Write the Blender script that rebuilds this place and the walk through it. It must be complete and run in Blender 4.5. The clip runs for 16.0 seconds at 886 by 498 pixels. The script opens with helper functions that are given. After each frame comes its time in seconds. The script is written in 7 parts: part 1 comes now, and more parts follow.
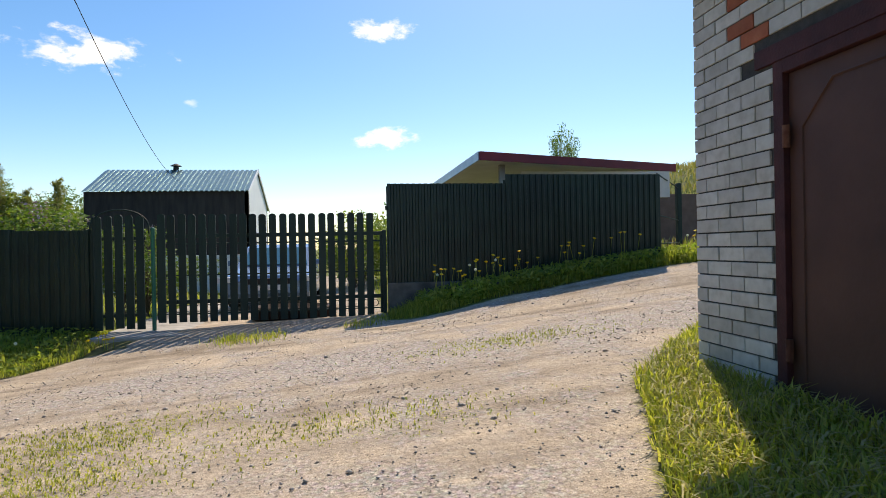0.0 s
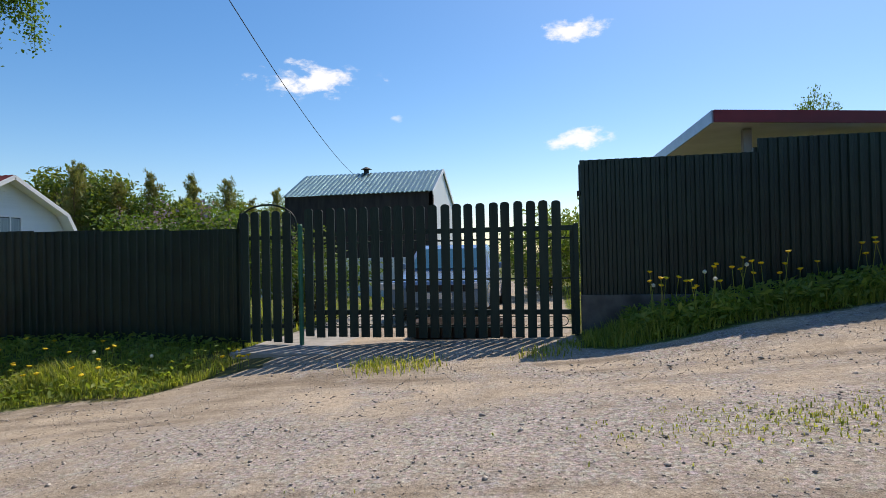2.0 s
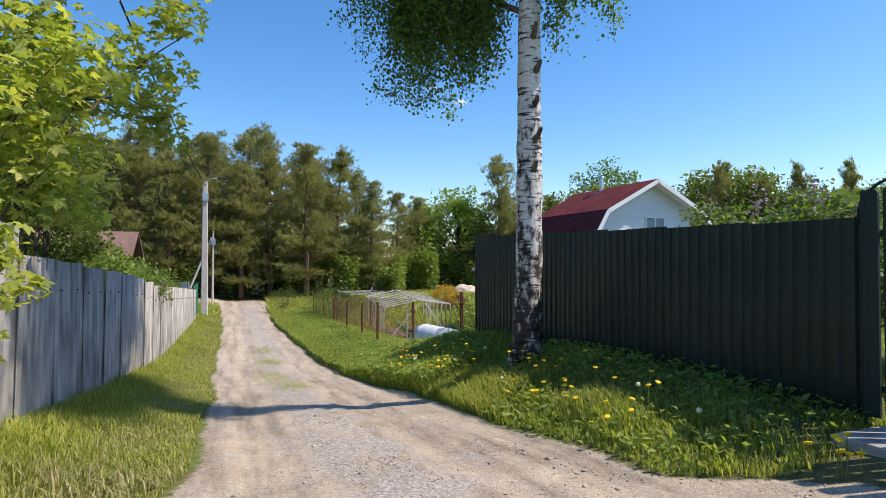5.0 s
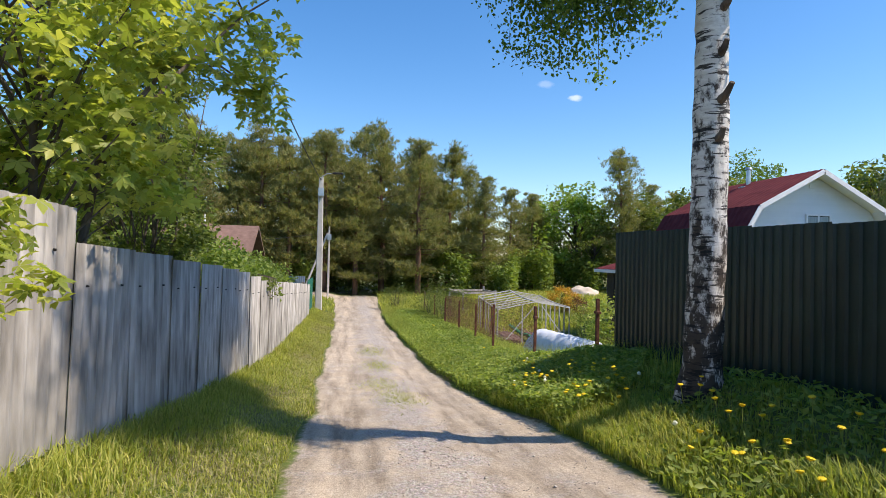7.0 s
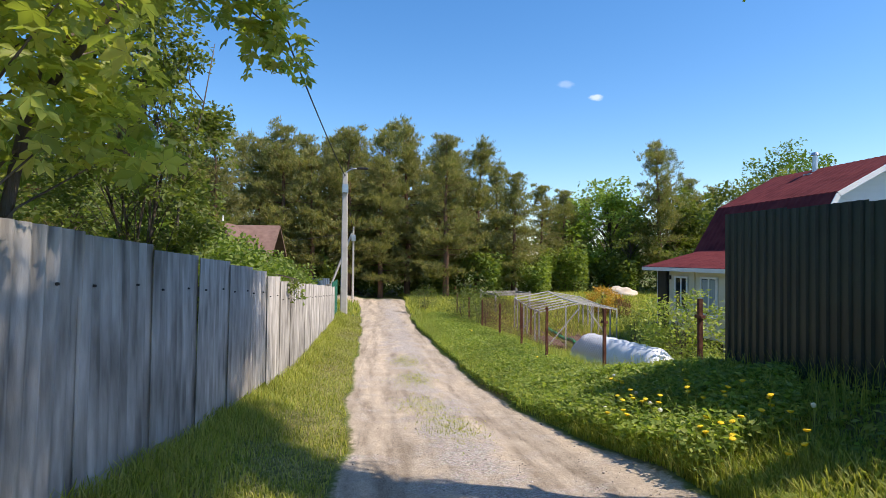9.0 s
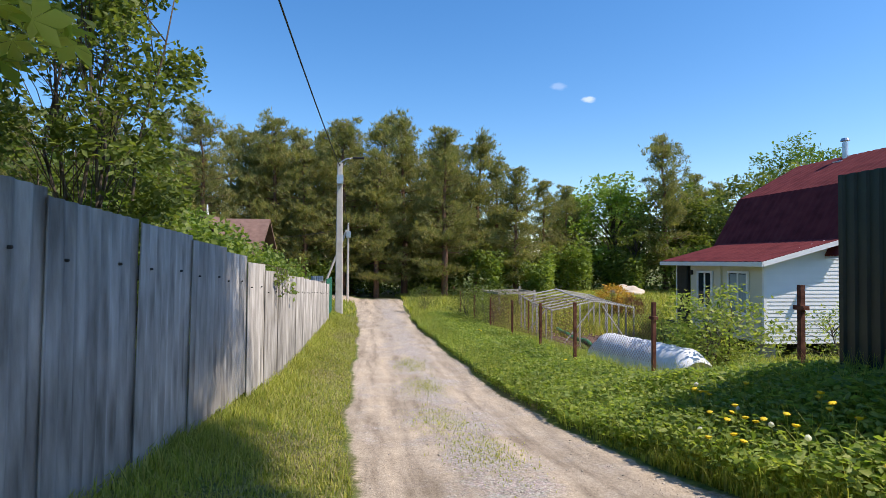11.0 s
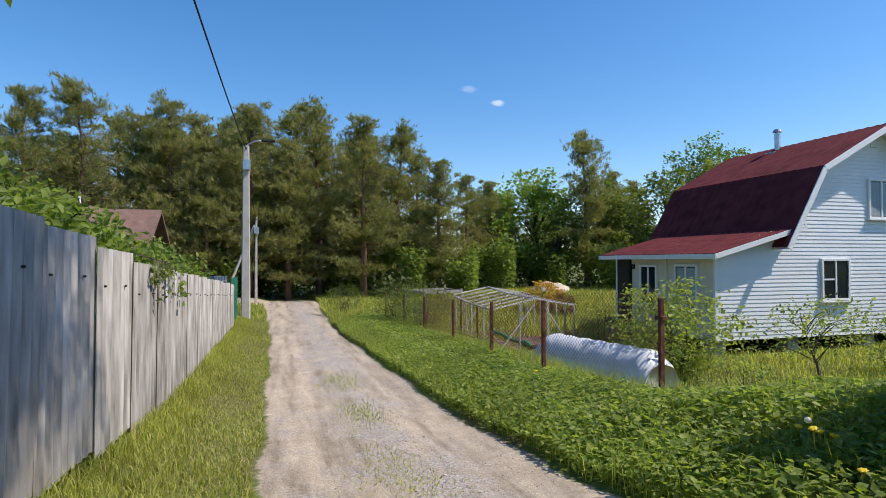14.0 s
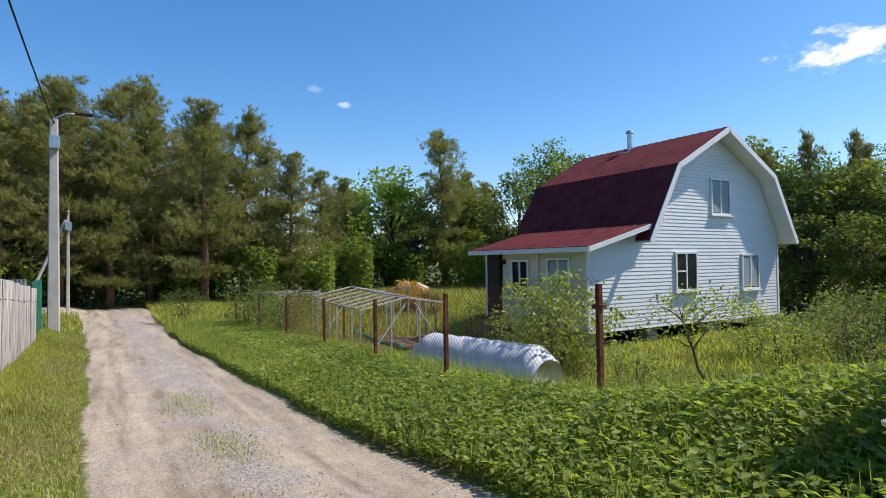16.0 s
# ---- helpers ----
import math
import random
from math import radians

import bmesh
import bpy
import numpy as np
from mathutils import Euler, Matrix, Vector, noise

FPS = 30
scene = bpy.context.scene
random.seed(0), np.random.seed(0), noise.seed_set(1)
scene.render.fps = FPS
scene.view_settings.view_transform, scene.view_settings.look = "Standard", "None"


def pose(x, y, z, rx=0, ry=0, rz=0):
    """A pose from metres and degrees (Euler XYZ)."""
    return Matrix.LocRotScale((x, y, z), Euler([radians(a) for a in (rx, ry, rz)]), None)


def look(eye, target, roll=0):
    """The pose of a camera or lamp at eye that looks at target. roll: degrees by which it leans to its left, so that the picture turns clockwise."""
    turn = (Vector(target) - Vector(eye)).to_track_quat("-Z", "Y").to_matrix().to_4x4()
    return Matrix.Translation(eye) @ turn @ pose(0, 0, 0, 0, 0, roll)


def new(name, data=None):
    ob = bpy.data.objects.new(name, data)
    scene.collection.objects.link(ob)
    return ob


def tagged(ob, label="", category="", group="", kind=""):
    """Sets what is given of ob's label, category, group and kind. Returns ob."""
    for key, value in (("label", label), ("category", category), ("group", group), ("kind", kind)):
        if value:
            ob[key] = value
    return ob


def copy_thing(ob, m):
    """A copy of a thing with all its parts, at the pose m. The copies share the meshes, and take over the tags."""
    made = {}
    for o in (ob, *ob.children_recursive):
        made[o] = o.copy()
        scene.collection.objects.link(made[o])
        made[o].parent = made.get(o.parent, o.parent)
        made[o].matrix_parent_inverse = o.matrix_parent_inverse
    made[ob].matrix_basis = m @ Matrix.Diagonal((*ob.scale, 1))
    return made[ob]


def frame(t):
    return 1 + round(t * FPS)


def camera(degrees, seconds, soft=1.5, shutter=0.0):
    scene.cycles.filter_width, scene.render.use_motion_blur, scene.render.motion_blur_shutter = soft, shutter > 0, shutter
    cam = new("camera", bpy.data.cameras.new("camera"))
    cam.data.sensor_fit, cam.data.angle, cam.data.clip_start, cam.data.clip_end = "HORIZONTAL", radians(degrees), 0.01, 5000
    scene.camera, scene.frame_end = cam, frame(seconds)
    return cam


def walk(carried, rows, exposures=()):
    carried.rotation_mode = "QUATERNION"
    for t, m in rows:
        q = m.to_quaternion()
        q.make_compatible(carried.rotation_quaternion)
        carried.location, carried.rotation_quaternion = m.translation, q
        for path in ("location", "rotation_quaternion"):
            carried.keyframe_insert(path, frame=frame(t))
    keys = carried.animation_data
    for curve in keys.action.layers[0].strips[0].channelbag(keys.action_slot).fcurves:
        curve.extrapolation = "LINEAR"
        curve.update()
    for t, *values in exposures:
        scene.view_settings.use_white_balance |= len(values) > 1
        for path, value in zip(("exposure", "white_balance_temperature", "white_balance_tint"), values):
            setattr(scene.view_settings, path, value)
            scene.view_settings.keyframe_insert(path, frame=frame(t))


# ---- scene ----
cam = camera(75.2, 16.0, soft=0.7)
PATH = [
    (0, (0.568, 2.361, 1.809), (0.868, 4.338, 1.802), -1.1),
    (0.5, (0.614, 2.959, 1.788), (0.663, 4.959, 1.787), -1.3),
    (1, (0.649, 3.575, 1.782), (0.433, 5.563, 1.787), -1.3),
    (1.5, (0.724, 4.132, 1.774), (0.451, 6.113, 1.786), -1.4),
    (2, (0.704, 4.614, 1.765), (0.342, 6.581, 1.783), -1.2),
    (2.5, (0.679, 5.052, 1.799), (0.115, 6.970, 1.821), -1.1),
    (3, (0.650, 5.468, 1.844), (-0.242, 7.257, 1.873), -1.1),
    (3.5, (0.494, 5.876, 1.852), (-0.763, 7.431, 1.886), -0.7),
    (4, (0.282, 6.264, 1.820), (-1.224, 7.580, 1.858), -0.4),
    (4.5, (0.032, 6.739, 1.802), (-1.750, 7.647, 1.840), -0.1),
    (5, (-0.264, 7.081, 1.833), (-2.144, 7.764, 1.869), 0.0),
    (5.2, (-0.392, 7.194, 1.837), (-2.287, 7.838, 1.871), 0.2),
    (7.3, (-2.159, 7.270, 1.821), (-4.138, 7.560, 1.848), 0.8),
    (7.5, (-2.363, 7.246, 1.780), (-4.342, 7.531, 1.807), 0.4),
    (8, (-2.870, 7.166, 1.760), (-4.853, 7.428, 1.788), 0.4),
    (8.5, (-3.365, 7.113, 1.729), (-5.350, 7.357, 1.760), 0.5),
    (10.8, (-5.439, 6.907, 1.423), (-7.424, 7.149, 1.465), 0.4),
    (11, (-5.609, 6.904, 1.404), (-7.591, 7.167, 1.445), 0.3),
    (11.5, (-5.913, 6.803, 1.415), (-7.889, 7.113, 1.455), 0.2),
    (12, (-6.280, 6.794, 1.393), (-8.239, 7.189, 1.437), 0.1),
    (12.5, (-6.618, 6.758, 1.414), (-8.567, 7.205, 1.450), -0.2),
    (13, (-7.054, 6.799, 1.367), (-8.995, 7.276, 1.406), -0.1),
    (13.5, (-7.566, 6.775, 1.301), (-9.496, 7.295, 1.340), -0.2),
    (14, (-7.973, 6.795, 1.245), (-9.892, 7.354, 1.287), -0.2),
    (14.5, (-8.440, 6.868, 1.159), (-10.336, 7.504, 1.204), -0.4),
    (15, (-8.840, 6.787, 1.118), (-10.694, 7.535, 1.165), -0.5),
    (15.5, (-9.212, 6.726, 1.079), (-10.986, 7.647, 1.131), -0.7),
    (16, (-9.612, 6.742, 1.031), (-11.320, 7.783, 1.079), -0.8),
]
# azimuth left of +y, elevation, half width, half height, seed, amount
CLOUDS = [(22.4, 16.9, 6.4, 2.0, 1.3, 1.0), (-2.6, 20.6, 3.8, 1.5, 4.1, 1.0), (-3.2, 10.7, 5.0, 1.6, 7.7, 0.9),
          (68.3, 15.4, 0.8, 0.45, 2.2, 0.42), (71.2, 16.7, 1.0, 0.5, 9.2, 0.15), (15.0, 13.4, 0.9, 0.5, 5.5, 0.4)]
walk(cam, [(t, look(eye, target, roll)) for t, eye, target, roll in PATH],
     exposures=[(0.0, 0.3, 7400, 13), (0.5, -0.22, 6700, 12), (1.0, -0.21, 6780, 12), (2.0, 0.01, 6830, 13), (3.0, 0.06, 6750, 14), (3.5, 0.19, 6600, 15), (4.5, 0.4, 6550, 15), (8.0, 0.52, 6750, 15), (11.0, 0.42, 6550, 15), (13.5, 0.23, 6450, 14), (16.0, 0.22, 6450, 13)])

# ---- world and sun ----
SUN_AZ, SUN_EL = 25.0, 52.5
world = bpy.data.worlds.new("sky")
scene.world = world
world.use_nodes = True
wn, wl = world.node_tree.nodes, world.node_tree.links
wn.clear()
sky = wn.new("ShaderNodeTexSky")
sky.sky_type = 'NISHITA'
sky.sun_disc = False
sky.sun_elevation, sky.sun_rotation = radians(SUN_EL), radians(SUN_AZ)
sky.air_density, sky.dust_density, sky.ozone_density = 1.0, 0.5, 3.0
sky_bg = wn.new("ShaderNodeBackground")
sky_bg.inputs["Strength"].default_value = 0.15
w_out = wn.new("ShaderNodeOutputWorld")
w_coord = wn.new("ShaderNodeTexCoord")


def wmath(op, a, b=None, c=None):
    n = wn.new("ShaderNodeMath")
    n.operation = op
    for i, v in enumerate((a, b, c)):
        if v is None:
            continue
        if isinstance(v, (int, float)):
            n.inputs[i].default_value = v
        else:
            wl.new(v, n.inputs[i])
    return n.outputs[0]


def cloud_mask(azimuth, elevation, half_w, half_h, seed):
    """A small fair-weather cloud: azimuth is degrees left of +y, sizes are half angles in degrees."""
    a, e = radians(azimuth), radians(elevation)
    centre = Vector((-math.sin(a) * math.cos(e), math.cos(a) * math.cos(e), math.sin(e)))
    side = Vector((math.cos(a), math.sin(a), 0))
    up = side.cross(centre)
    if up.z < 0:
        up = -up
    def along(v):
        n = wn.new("ShaderNodeVectorMath")
        n.operation = 'DOT_PRODUCT'
        wl.new(w_coord.outputs["Generated"], n.inputs[0])
        n.inputs[1].default_value = v
        return n.outputs["Value"]
    u = wmath('DIVIDE', along(side), math.tan(radians(half_w)))
    v = wmath('DIVIDE', wmath('SUBTRACT', along(up), 0.0), math.tan(radians(half_h)))
    front = wmath('GREATER_THAN', along(centre), 0.5)
    r = wmath('SQRT', wmath('ADD', wmath('MULTIPLY', u, u), wmath('MULTIPLY', v, v)))
    noise_tex = wn.new("ShaderNodeTexNoise")
    noise_tex.noise_dimensions = '4D'
    noise_tex.inputs["W"].default_value = seed
    noise_tex.inputs["Scale"].default_value = 26
    noise_tex.inputs["Detail"].default_value = 7
    noise_tex.inputs["Roughness"].default_value = 0.6
    stretch = wn.new("ShaderNodeMapping")
    stretch.inputs["Scale"].default_value = (1, 1, 1.9)
    wl.new(w_coord.outputs["Generated"], stretch.inputs["Vector"])
    wl.new(stretch.outputs[0], noise_tex.inputs["Vector"])
    dens = wmath('ADD', wmath('SUBTRACT', 0.75, r), wmath('MULTIPLY', wmath('SUBTRACT', noise_tex.outputs[0], 0.5), 2.6))
    ramp = wn.new("ShaderNodeMapRange")
    ramp.interpolation_type = 'SMOOTHSTEP'
    ramp.inputs["From Min"].default_value, ramp.inputs["From Max"].default_value = 0.0, 0.65
    wl.new(dens, ramp.inputs["Value"])
    return wmath('MULTIPLY', ramp.outputs[0], front)


cover = None
for az, el, hw, hh, seed, amount in CLOUDS:
    m = wmath('MULTIPLY', cloud_mask(az, el, hw, hh, seed), amount)
    cover = m if cover is None else wmath('MAXIMUM', cover, m)
cloud_mix = wn.new("ShaderNodeMix")
cloud_mix.data_type = 'RGBA'
cloud_mix.inputs[7].default_value = (7.0, 7.1, 7.3, 1)
wl.new(cover, cloud_mix.inputs[0])
rich = wn.new("ShaderNodeHueSaturation")
rich.inputs["Saturation"].default_value = 1.30
wl.new(sky.outputs[0], rich.inputs["Color"])
wl.new(rich.outputs[0], cloud_mix.inputs[6])
wl.new(cloud_mix.outputs[2], sky_bg.inputs["Color"])
wl.new(sky_bg.outputs[0], w_out.inputs["Surface"])

sun = new("sun", bpy.data.lights.new("sun", 'SUN'))
sun.data.energy, sun.data.angle, sun.data.color = 4.2, radians(0.55), (1.0, 0.915, 0.78)
sa, se = radians(SUN_AZ), radians(SUN_EL)
sun.matrix_world = look((0, 0, 60), (-math.sin(sa) * math.cos(se), -math.cos(sa) * math.cos(se), 60 - math.sin(se)))

# ---- materials ----


def mat(name, cols, scale=4.0, rough=0.8, metal=0.0, bump=0.3, bscale=60.0, second=0.25, sscale=None,
        rand=0.0, island=0.0, stretch=(1, 1, 1), spec=0.4, bdist=0.01, coat=0.0):
    """Noise-varied surface: cols are 2 to 4 colours along a noise ramp; second: strength of a larger mottling."""
    m = bpy.data.materials.new(name)
    m.use_nodes = True
    n, l = m.node_tree.nodes, m.node_tree.links
    b = n["Principled BSDF"]
    b.inputs["Roughness"].default_value, b.inputs["Metallic"].default_value = rough, metal
    b.inputs["Specular IOR Level"].default_value = spec
    b.inputs["Coat Weight"].default_value = coat
    geo = n.new("ShaderNodeNewGeometry")
    mp = n.new("ShaderNodeMapping")
    mp.inputs["Scale"].default_value = stretch
    l.new(geo.outputs["Position"], mp.inputs["Vector"])

    def nz(s, detail=6, src=mp):
        t = n.new("ShaderNodeTexNoise")
        t.inputs["Scale"].default_value, t.inputs["Detail"].default_value = s, detail
        l.new(src.outputs[0], t.inputs["Vector"])
        return t.outputs[0]
    ramp = n.new("ShaderNodeValToRGB")
    ramp.color_ramp.elements[0].position, ramp.color_ramp.elements[1].position = 0.3, 0.7
    while len(ramp.color_ramp.elements) < len(cols):
        ramp.color_ramp.elements.new(0.5)
    for i, c in enumerate(cols):
        e = ramp.color_ramp.elements[i]
        e.position = 0.3 + 0.4 * i / max(1, len(cols) - 1)
        e.color = (*c, 1)
    l.new(nz(scale), ramp.inputs[0])
    val = n.new("ShaderNodeHueSaturation")
    l.new(ramp.outputs[0], val.inputs["Color"])
    tot = n.new("ShaderNodeMath")
    tot.operation = 'MULTIPLY_ADD'
    l.new(nz(sscale or scale * 0.17, 3), tot.inputs[0])
    tot.inputs[1].default_value, tot.inputs[2].default_value = 2 * second, 1 - second
    cur = tot.outputs[0]
    for amount, out in ((rand, "obj"), (island, "isl")):
        if amount:
            src = n.new("ShaderNodeObjectInfo").outputs["Random"] if out == "obj" else geo.outputs["Random Per Island"]
            k = n.new("ShaderNodeMath")
            k.operation = 'MULTIPLY_ADD'
            l.new(src, k.inputs[0])
            k.inputs[1].default_value, k.inputs[2].default_value = 2 * amount, 1 - amount
            mm = n.new("ShaderNodeMath")
            mm.operation = 'MULTIPLY'
            l.new(cur, mm.inputs[0])
            l.new(k.outputs[0], mm.inputs[1])
            cur = mm.outputs[0]
    l.new(cur, val.inputs["Value"])
    l.new(val.outputs[0], b.inputs["Base Color"])
    if bump:
        bp = n.new("ShaderNodeBump")
        bp.inputs["Strength"].default_value, bp.inputs["Distance"].default_value = bump, bdist
        l.new(nz(bscale, 5), bp.inputs["Height"])
        l.new(bp.outputs[0], b.inputs["Normal"])
    return m


def leaf_mat(name, cols, trans=0.35, rough=0.55):
    """Leaves: colour varies leaf by leaf, light shines through in part."""
    m = bpy.data.materials.new(name)
    m.use_nodes = True
    n, l = m.node_tree.nodes, m.node_tree.links
    b = n["Principled BSDF"]
    b.inputs["Roughness"].default_value = rough
    b.inputs["Specular IOR Level"].default_value = 0.35
    geo = n.new("ShaderNodeNewGeometry")
    ramp = n.new("ShaderNodeValToRGB")
    while len(ramp.color_ramp.elements) < len(cols):
        ramp.color_ramp.elements.new(0.5)
    for i, c in enumerate(cols):
        ramp.color_ramp.elements[i].position = i / max(1, len(cols) - 1)
        ramp.color_ramp.elements[i].color = (*c, 1)
    l.new(geo.outputs["Random Per Island"], ramp.inputs[0])
    hsv = n.new("ShaderNodeHueSaturation")
    nt = n.new("ShaderNodeTexNoise")
    nt.inputs["Scale"].default_value = 0.7
    l.new(geo.outputs["Position"], nt.inputs["Vector"])
    k = n.new("ShaderNodeMath")
    k.operation = 'MULTIPLY_ADD'
    k.inputs[1].default_value, k.inputs[2].default_value = 0.7, 0.65
    l.new(nt.outputs[0], k.inputs[0])
    l.new(k.outputs[0], hsv.inputs["Value"])
    l.new(ramp.outputs[0], hsv.inputs["Color"])
    l.new(hsv.outputs[0], b.inputs["Base Color"])
    tr = n.new("ShaderNodeBsdfTranslucent")
    warm = n.new("ShaderNodeMix")
    warm.data_type = 'RGBA'
    warm.blend_type = 'MULTIPLY'
    warm.inputs[0].default_value = 1.0
    warm.inputs[7].default_value = (1.5, 1.55, 0.7, 1)
    l.new(hsv.outputs[0], warm.inputs[6])
    l.new(warm.outputs[2], tr.inputs["Color"])
    mix = n.new("ShaderNodeMixShader")
    mix.inputs[0].default_value = trans
    l.new(b.outputs[0], mix.inputs[1])
    l.new(tr.outputs[0], mix.inputs[2])
    l.new(mix.outputs[0], n["Material Output"].inputs["Surface"])
    return m


def glass_mat(name, tint=(0.02, 0.025, 0.03)):
    m = bpy.data.materials.new(name)
    m.use_nodes = True
    b = m.node_tree.nodes["Principled BSDF"]
    b.inputs["Base Color"].default_value = (*tint, 1)
    b.inputs["Roughness"].default_value = 0.03
    b.inputs["Specular IOR Level"].default_value = 0.35
    return m


def ground_mat():
    """Soil and turf, with the gravel of the roads where the 'road' attribute says."""
    m = bpy.data.materials.new("ground_soil")
    m.use_nodes = True
    n, l = m.node_tree.nodes, m.node_tree.links
    b = n["Principled BSDF"]
    b.inputs["Roughness"].default_value = 0.95
    b.inputs["Specular IOR Level"].default_value = 0.2
    geo = n.new("ShaderNodeNewGeometry")

    def nz(s, detail=6, rough=0.55):
        t = n.new("ShaderNodeTexNoise")
        t.inputs["Scale"].default_value, t.inputs["Detail"].default_value = s, detail
        t.inputs["Roughness"].default_value = rough
        l.new(geo.outputs["Position"], t.inputs["Vector"])
        return t.outputs[0]

    def ramp(src, cols, lo=0.3, hi=0.7):
        r = n.new("ShaderNodeValToRGB")
        while len(r.color_ramp.elements) < len(cols):
            r.color_ramp.elements.new(0.5)
        for i, c in enumerate(cols):
            r.color_ramp.elements[i].position = lo + (hi - lo) * i / (len(cols) - 1)
            r.color_ramp.elements[i].color = (*c, 1)
        l.new(src, r.inputs[0])
        return r.outputs[0]

    def mixc(f, a, c, mode='MIX'):
        x = n.new("ShaderNodeMix")
        x.data_type, x.blend_type = 'RGBA', mode
        if isinstance(f, float):
            x.inputs[0].default_value = f
        else:
            l.new(f, x.inputs[0])
        l.new(a, x.inputs[6])
        l.new(c, x.inputs[7])
        return x.outputs[2]

    def rng(src, a, c):
        r = n.new("ShaderNodeMapRange")
        r.interpolation_type = 'SMOOTHSTEP'
        r.inputs["From Min"].default_value, r.inputs["From Max"].default_value = a, c
        l.new(src, r.inputs["Value"])
        return r.outputs[0]

    def attr(name):
        a = n.new("ShaderNodeAttribute")
        a.attribute_name = name
        return a.outputs["Fac"]

    def add(a, k, c):
        x = n.new("ShaderNodeMath")
        x.operation = 'MULTIPLY_ADD'
        l.new(a, x.inputs[0])
        x.inputs[1].default_value = k
        if isinstance(c, float):
            x.inputs[2].default_value = c
        else:
            l.new(c, x.inputs[2])
        return x.outputs[0]
    turf = mixc(rng(nz(0.6, 4), 0.4, 0.62), ramp(nz(9), [(0.06, 0.09, 0.016), (0.11, 0.15, 0.028), (0.17, 0.19, 0.045)]),
                ramp(nz(14), [(0.10, 0.09, 0.04), (0.17, 0.16, 0.06)]))
    dirt = ramp(nz(2.6, 10, 0.65), [(0.35, 0.29, 0.22), (0.42, 0.35, 0.27), (0.49, 0.415, 0.325)])
    def streaks(turn, scale):
        mp = n.new("ShaderNodeMapping")
        mp.inputs["Rotation"].default_value = (0, 0, radians(turn))
        mp.inputs["Scale"].default_value = (0.16, 1.7, 1)
        l.new(geo.outputs["Position"], mp.inputs["Vector"])
        t = n.new("ShaderNodeTexNoise")
        t.inputs["Scale"].default_value, t.inputs["Detail"].default_value, t.inputs["Roughness"].default_value = scale, 6, 0.6
        l.new(mp.outputs[0], t.inputs["Vector"])
        return t.outputs[0]
    cols_st = [(0.64, 0.62, 0.60), (0.97, 0.97, 0.97), (1.17, 1.15, 1.12)]
    sep = n.new("ShaderNodeSeparateXYZ")
    l.new(geo.outputs["Position"], sep.inputs[0])
    tracks = mixc(rng(sep.outputs["X"], -4.0, -1.0), ramp(streaks(0, 2.2), cols_st, 0.36, 0.62), ramp(streaks(-52, 2.2), cols_st, 0.36, 0.62))
    dirt = mixc(1.0, dirt, tracks, 'MULTIPLY')
    stones = n.new("ShaderNodeTexVoronoi")
    stones.inputs["Scale"].default_value = 38
    l.new(geo.outputs["Position"], stones.inputs["Vector"])
    hue = n.new("ShaderNodeHueSaturation")
    hue.inputs["Saturation"].default_value = 0.25
    l.new(stones.outputs["Color"], hue.inputs["Color"])
    gravel = mixc(0.5, ramp(nz(45, 3), [(0.18, 0.16, 0.14), (0.34, 0.30, 0.265), (0.50, 0.45, 0.40)]), hue.outputs[0], 'SOFT_LIGHT')
    patches = rng(add(nz(1.7, 10, 0.7), 1.0, add(attr("gravel"), 0.18, 0.0)), 0.5, 0.72)
    surface = mixc(patches, dirt, gravel)
    fine = mixc(1.0, ramp(nz(150, 3), [(0.42, 0.41, 0.40), (1.0, 1.0, 1.0), (1.4, 1.4, 1.4)]), ramp(nz(28, 6, 0.7), [(0.68, 0.67, 0.66), (1.0, 1.0, 1.0), (1.18, 1.17, 1.16)]), "MULTIPLY")
    surface = mixc(1.0, surface, fine, 'MULTIPLY')
    edge = rng(add(nz(7, 9, 0.75), 0.9, add(attr("road"), 1.0, -0.47)), 0.40, 0.66)
    l.new(mixc(edge, turf, surface), b.inputs["Base Color"])
    bp = n.new("ShaderNodeBump")
    bp.inputs["Strength"].default_value, bp.inputs["Distance"].default_value = 0.7, 0.02
    h = add(nz(60, 5, 0.7), 0.5, add(nz(11, 8, 0.7), 0.55, add(stones.outputs["Distance"], 0.3, 0.0)))
    l.new(h, bp.inputs["Height"])
    l.new(bp.outputs[0], b.inputs["Normal"])
    return m


GROUND = ground_mat()
SHEET_GREEN = mat("green_profiled_steel", [(0.004, 0.016, 0.0115), (0.006, 0.022, 0.015), (0.0095, 0.029, 0.02)], 3, 0.45, 0.0, 0.15, 25, 0.25, rand=0.08, spec=0.5)
SHEET_DARK = mat("dark_green_board", [(0.006, 0.02, 0.016), (0.01, 0.028, 0.021), (0.016, 0.036, 0.028)], 6, 0.6, 0.0, 0.4, 90, 0.3, rand=0.2, stretch=(1, 1, 0.15))
GREEN_POST = mat("bright_green_paint", [(0.01, 0.12, 0.075), (0.02, 0.17, 0.11)], 5, 0.45, 0.0, 0.15, 60, 0.2)
RUST = mat("rusty_steel", [(0.07, 0.022, 0.014), (0.13, 0.045, 0.026), (0.2, 0.085, 0.05)], 12, 0.85, 0.1, 0.5, 120, 0.35, rand=0.15)
DOOR_BROWN = mat("brown_door_paint", [(0.075, 0.03, 0.02), (0.10, 0.04, 0.027), (0.12, 0.05, 0.033)], 3, 0.6, 0.0, 0.15, 30, 0.25)
DARK_RED = mat("dark_red_primer", [(0.055, 0.012, 0.012), (0.09, 0.022, 0.02)], 9, 0.7, 0.0, 0.4, 80, 0.3)
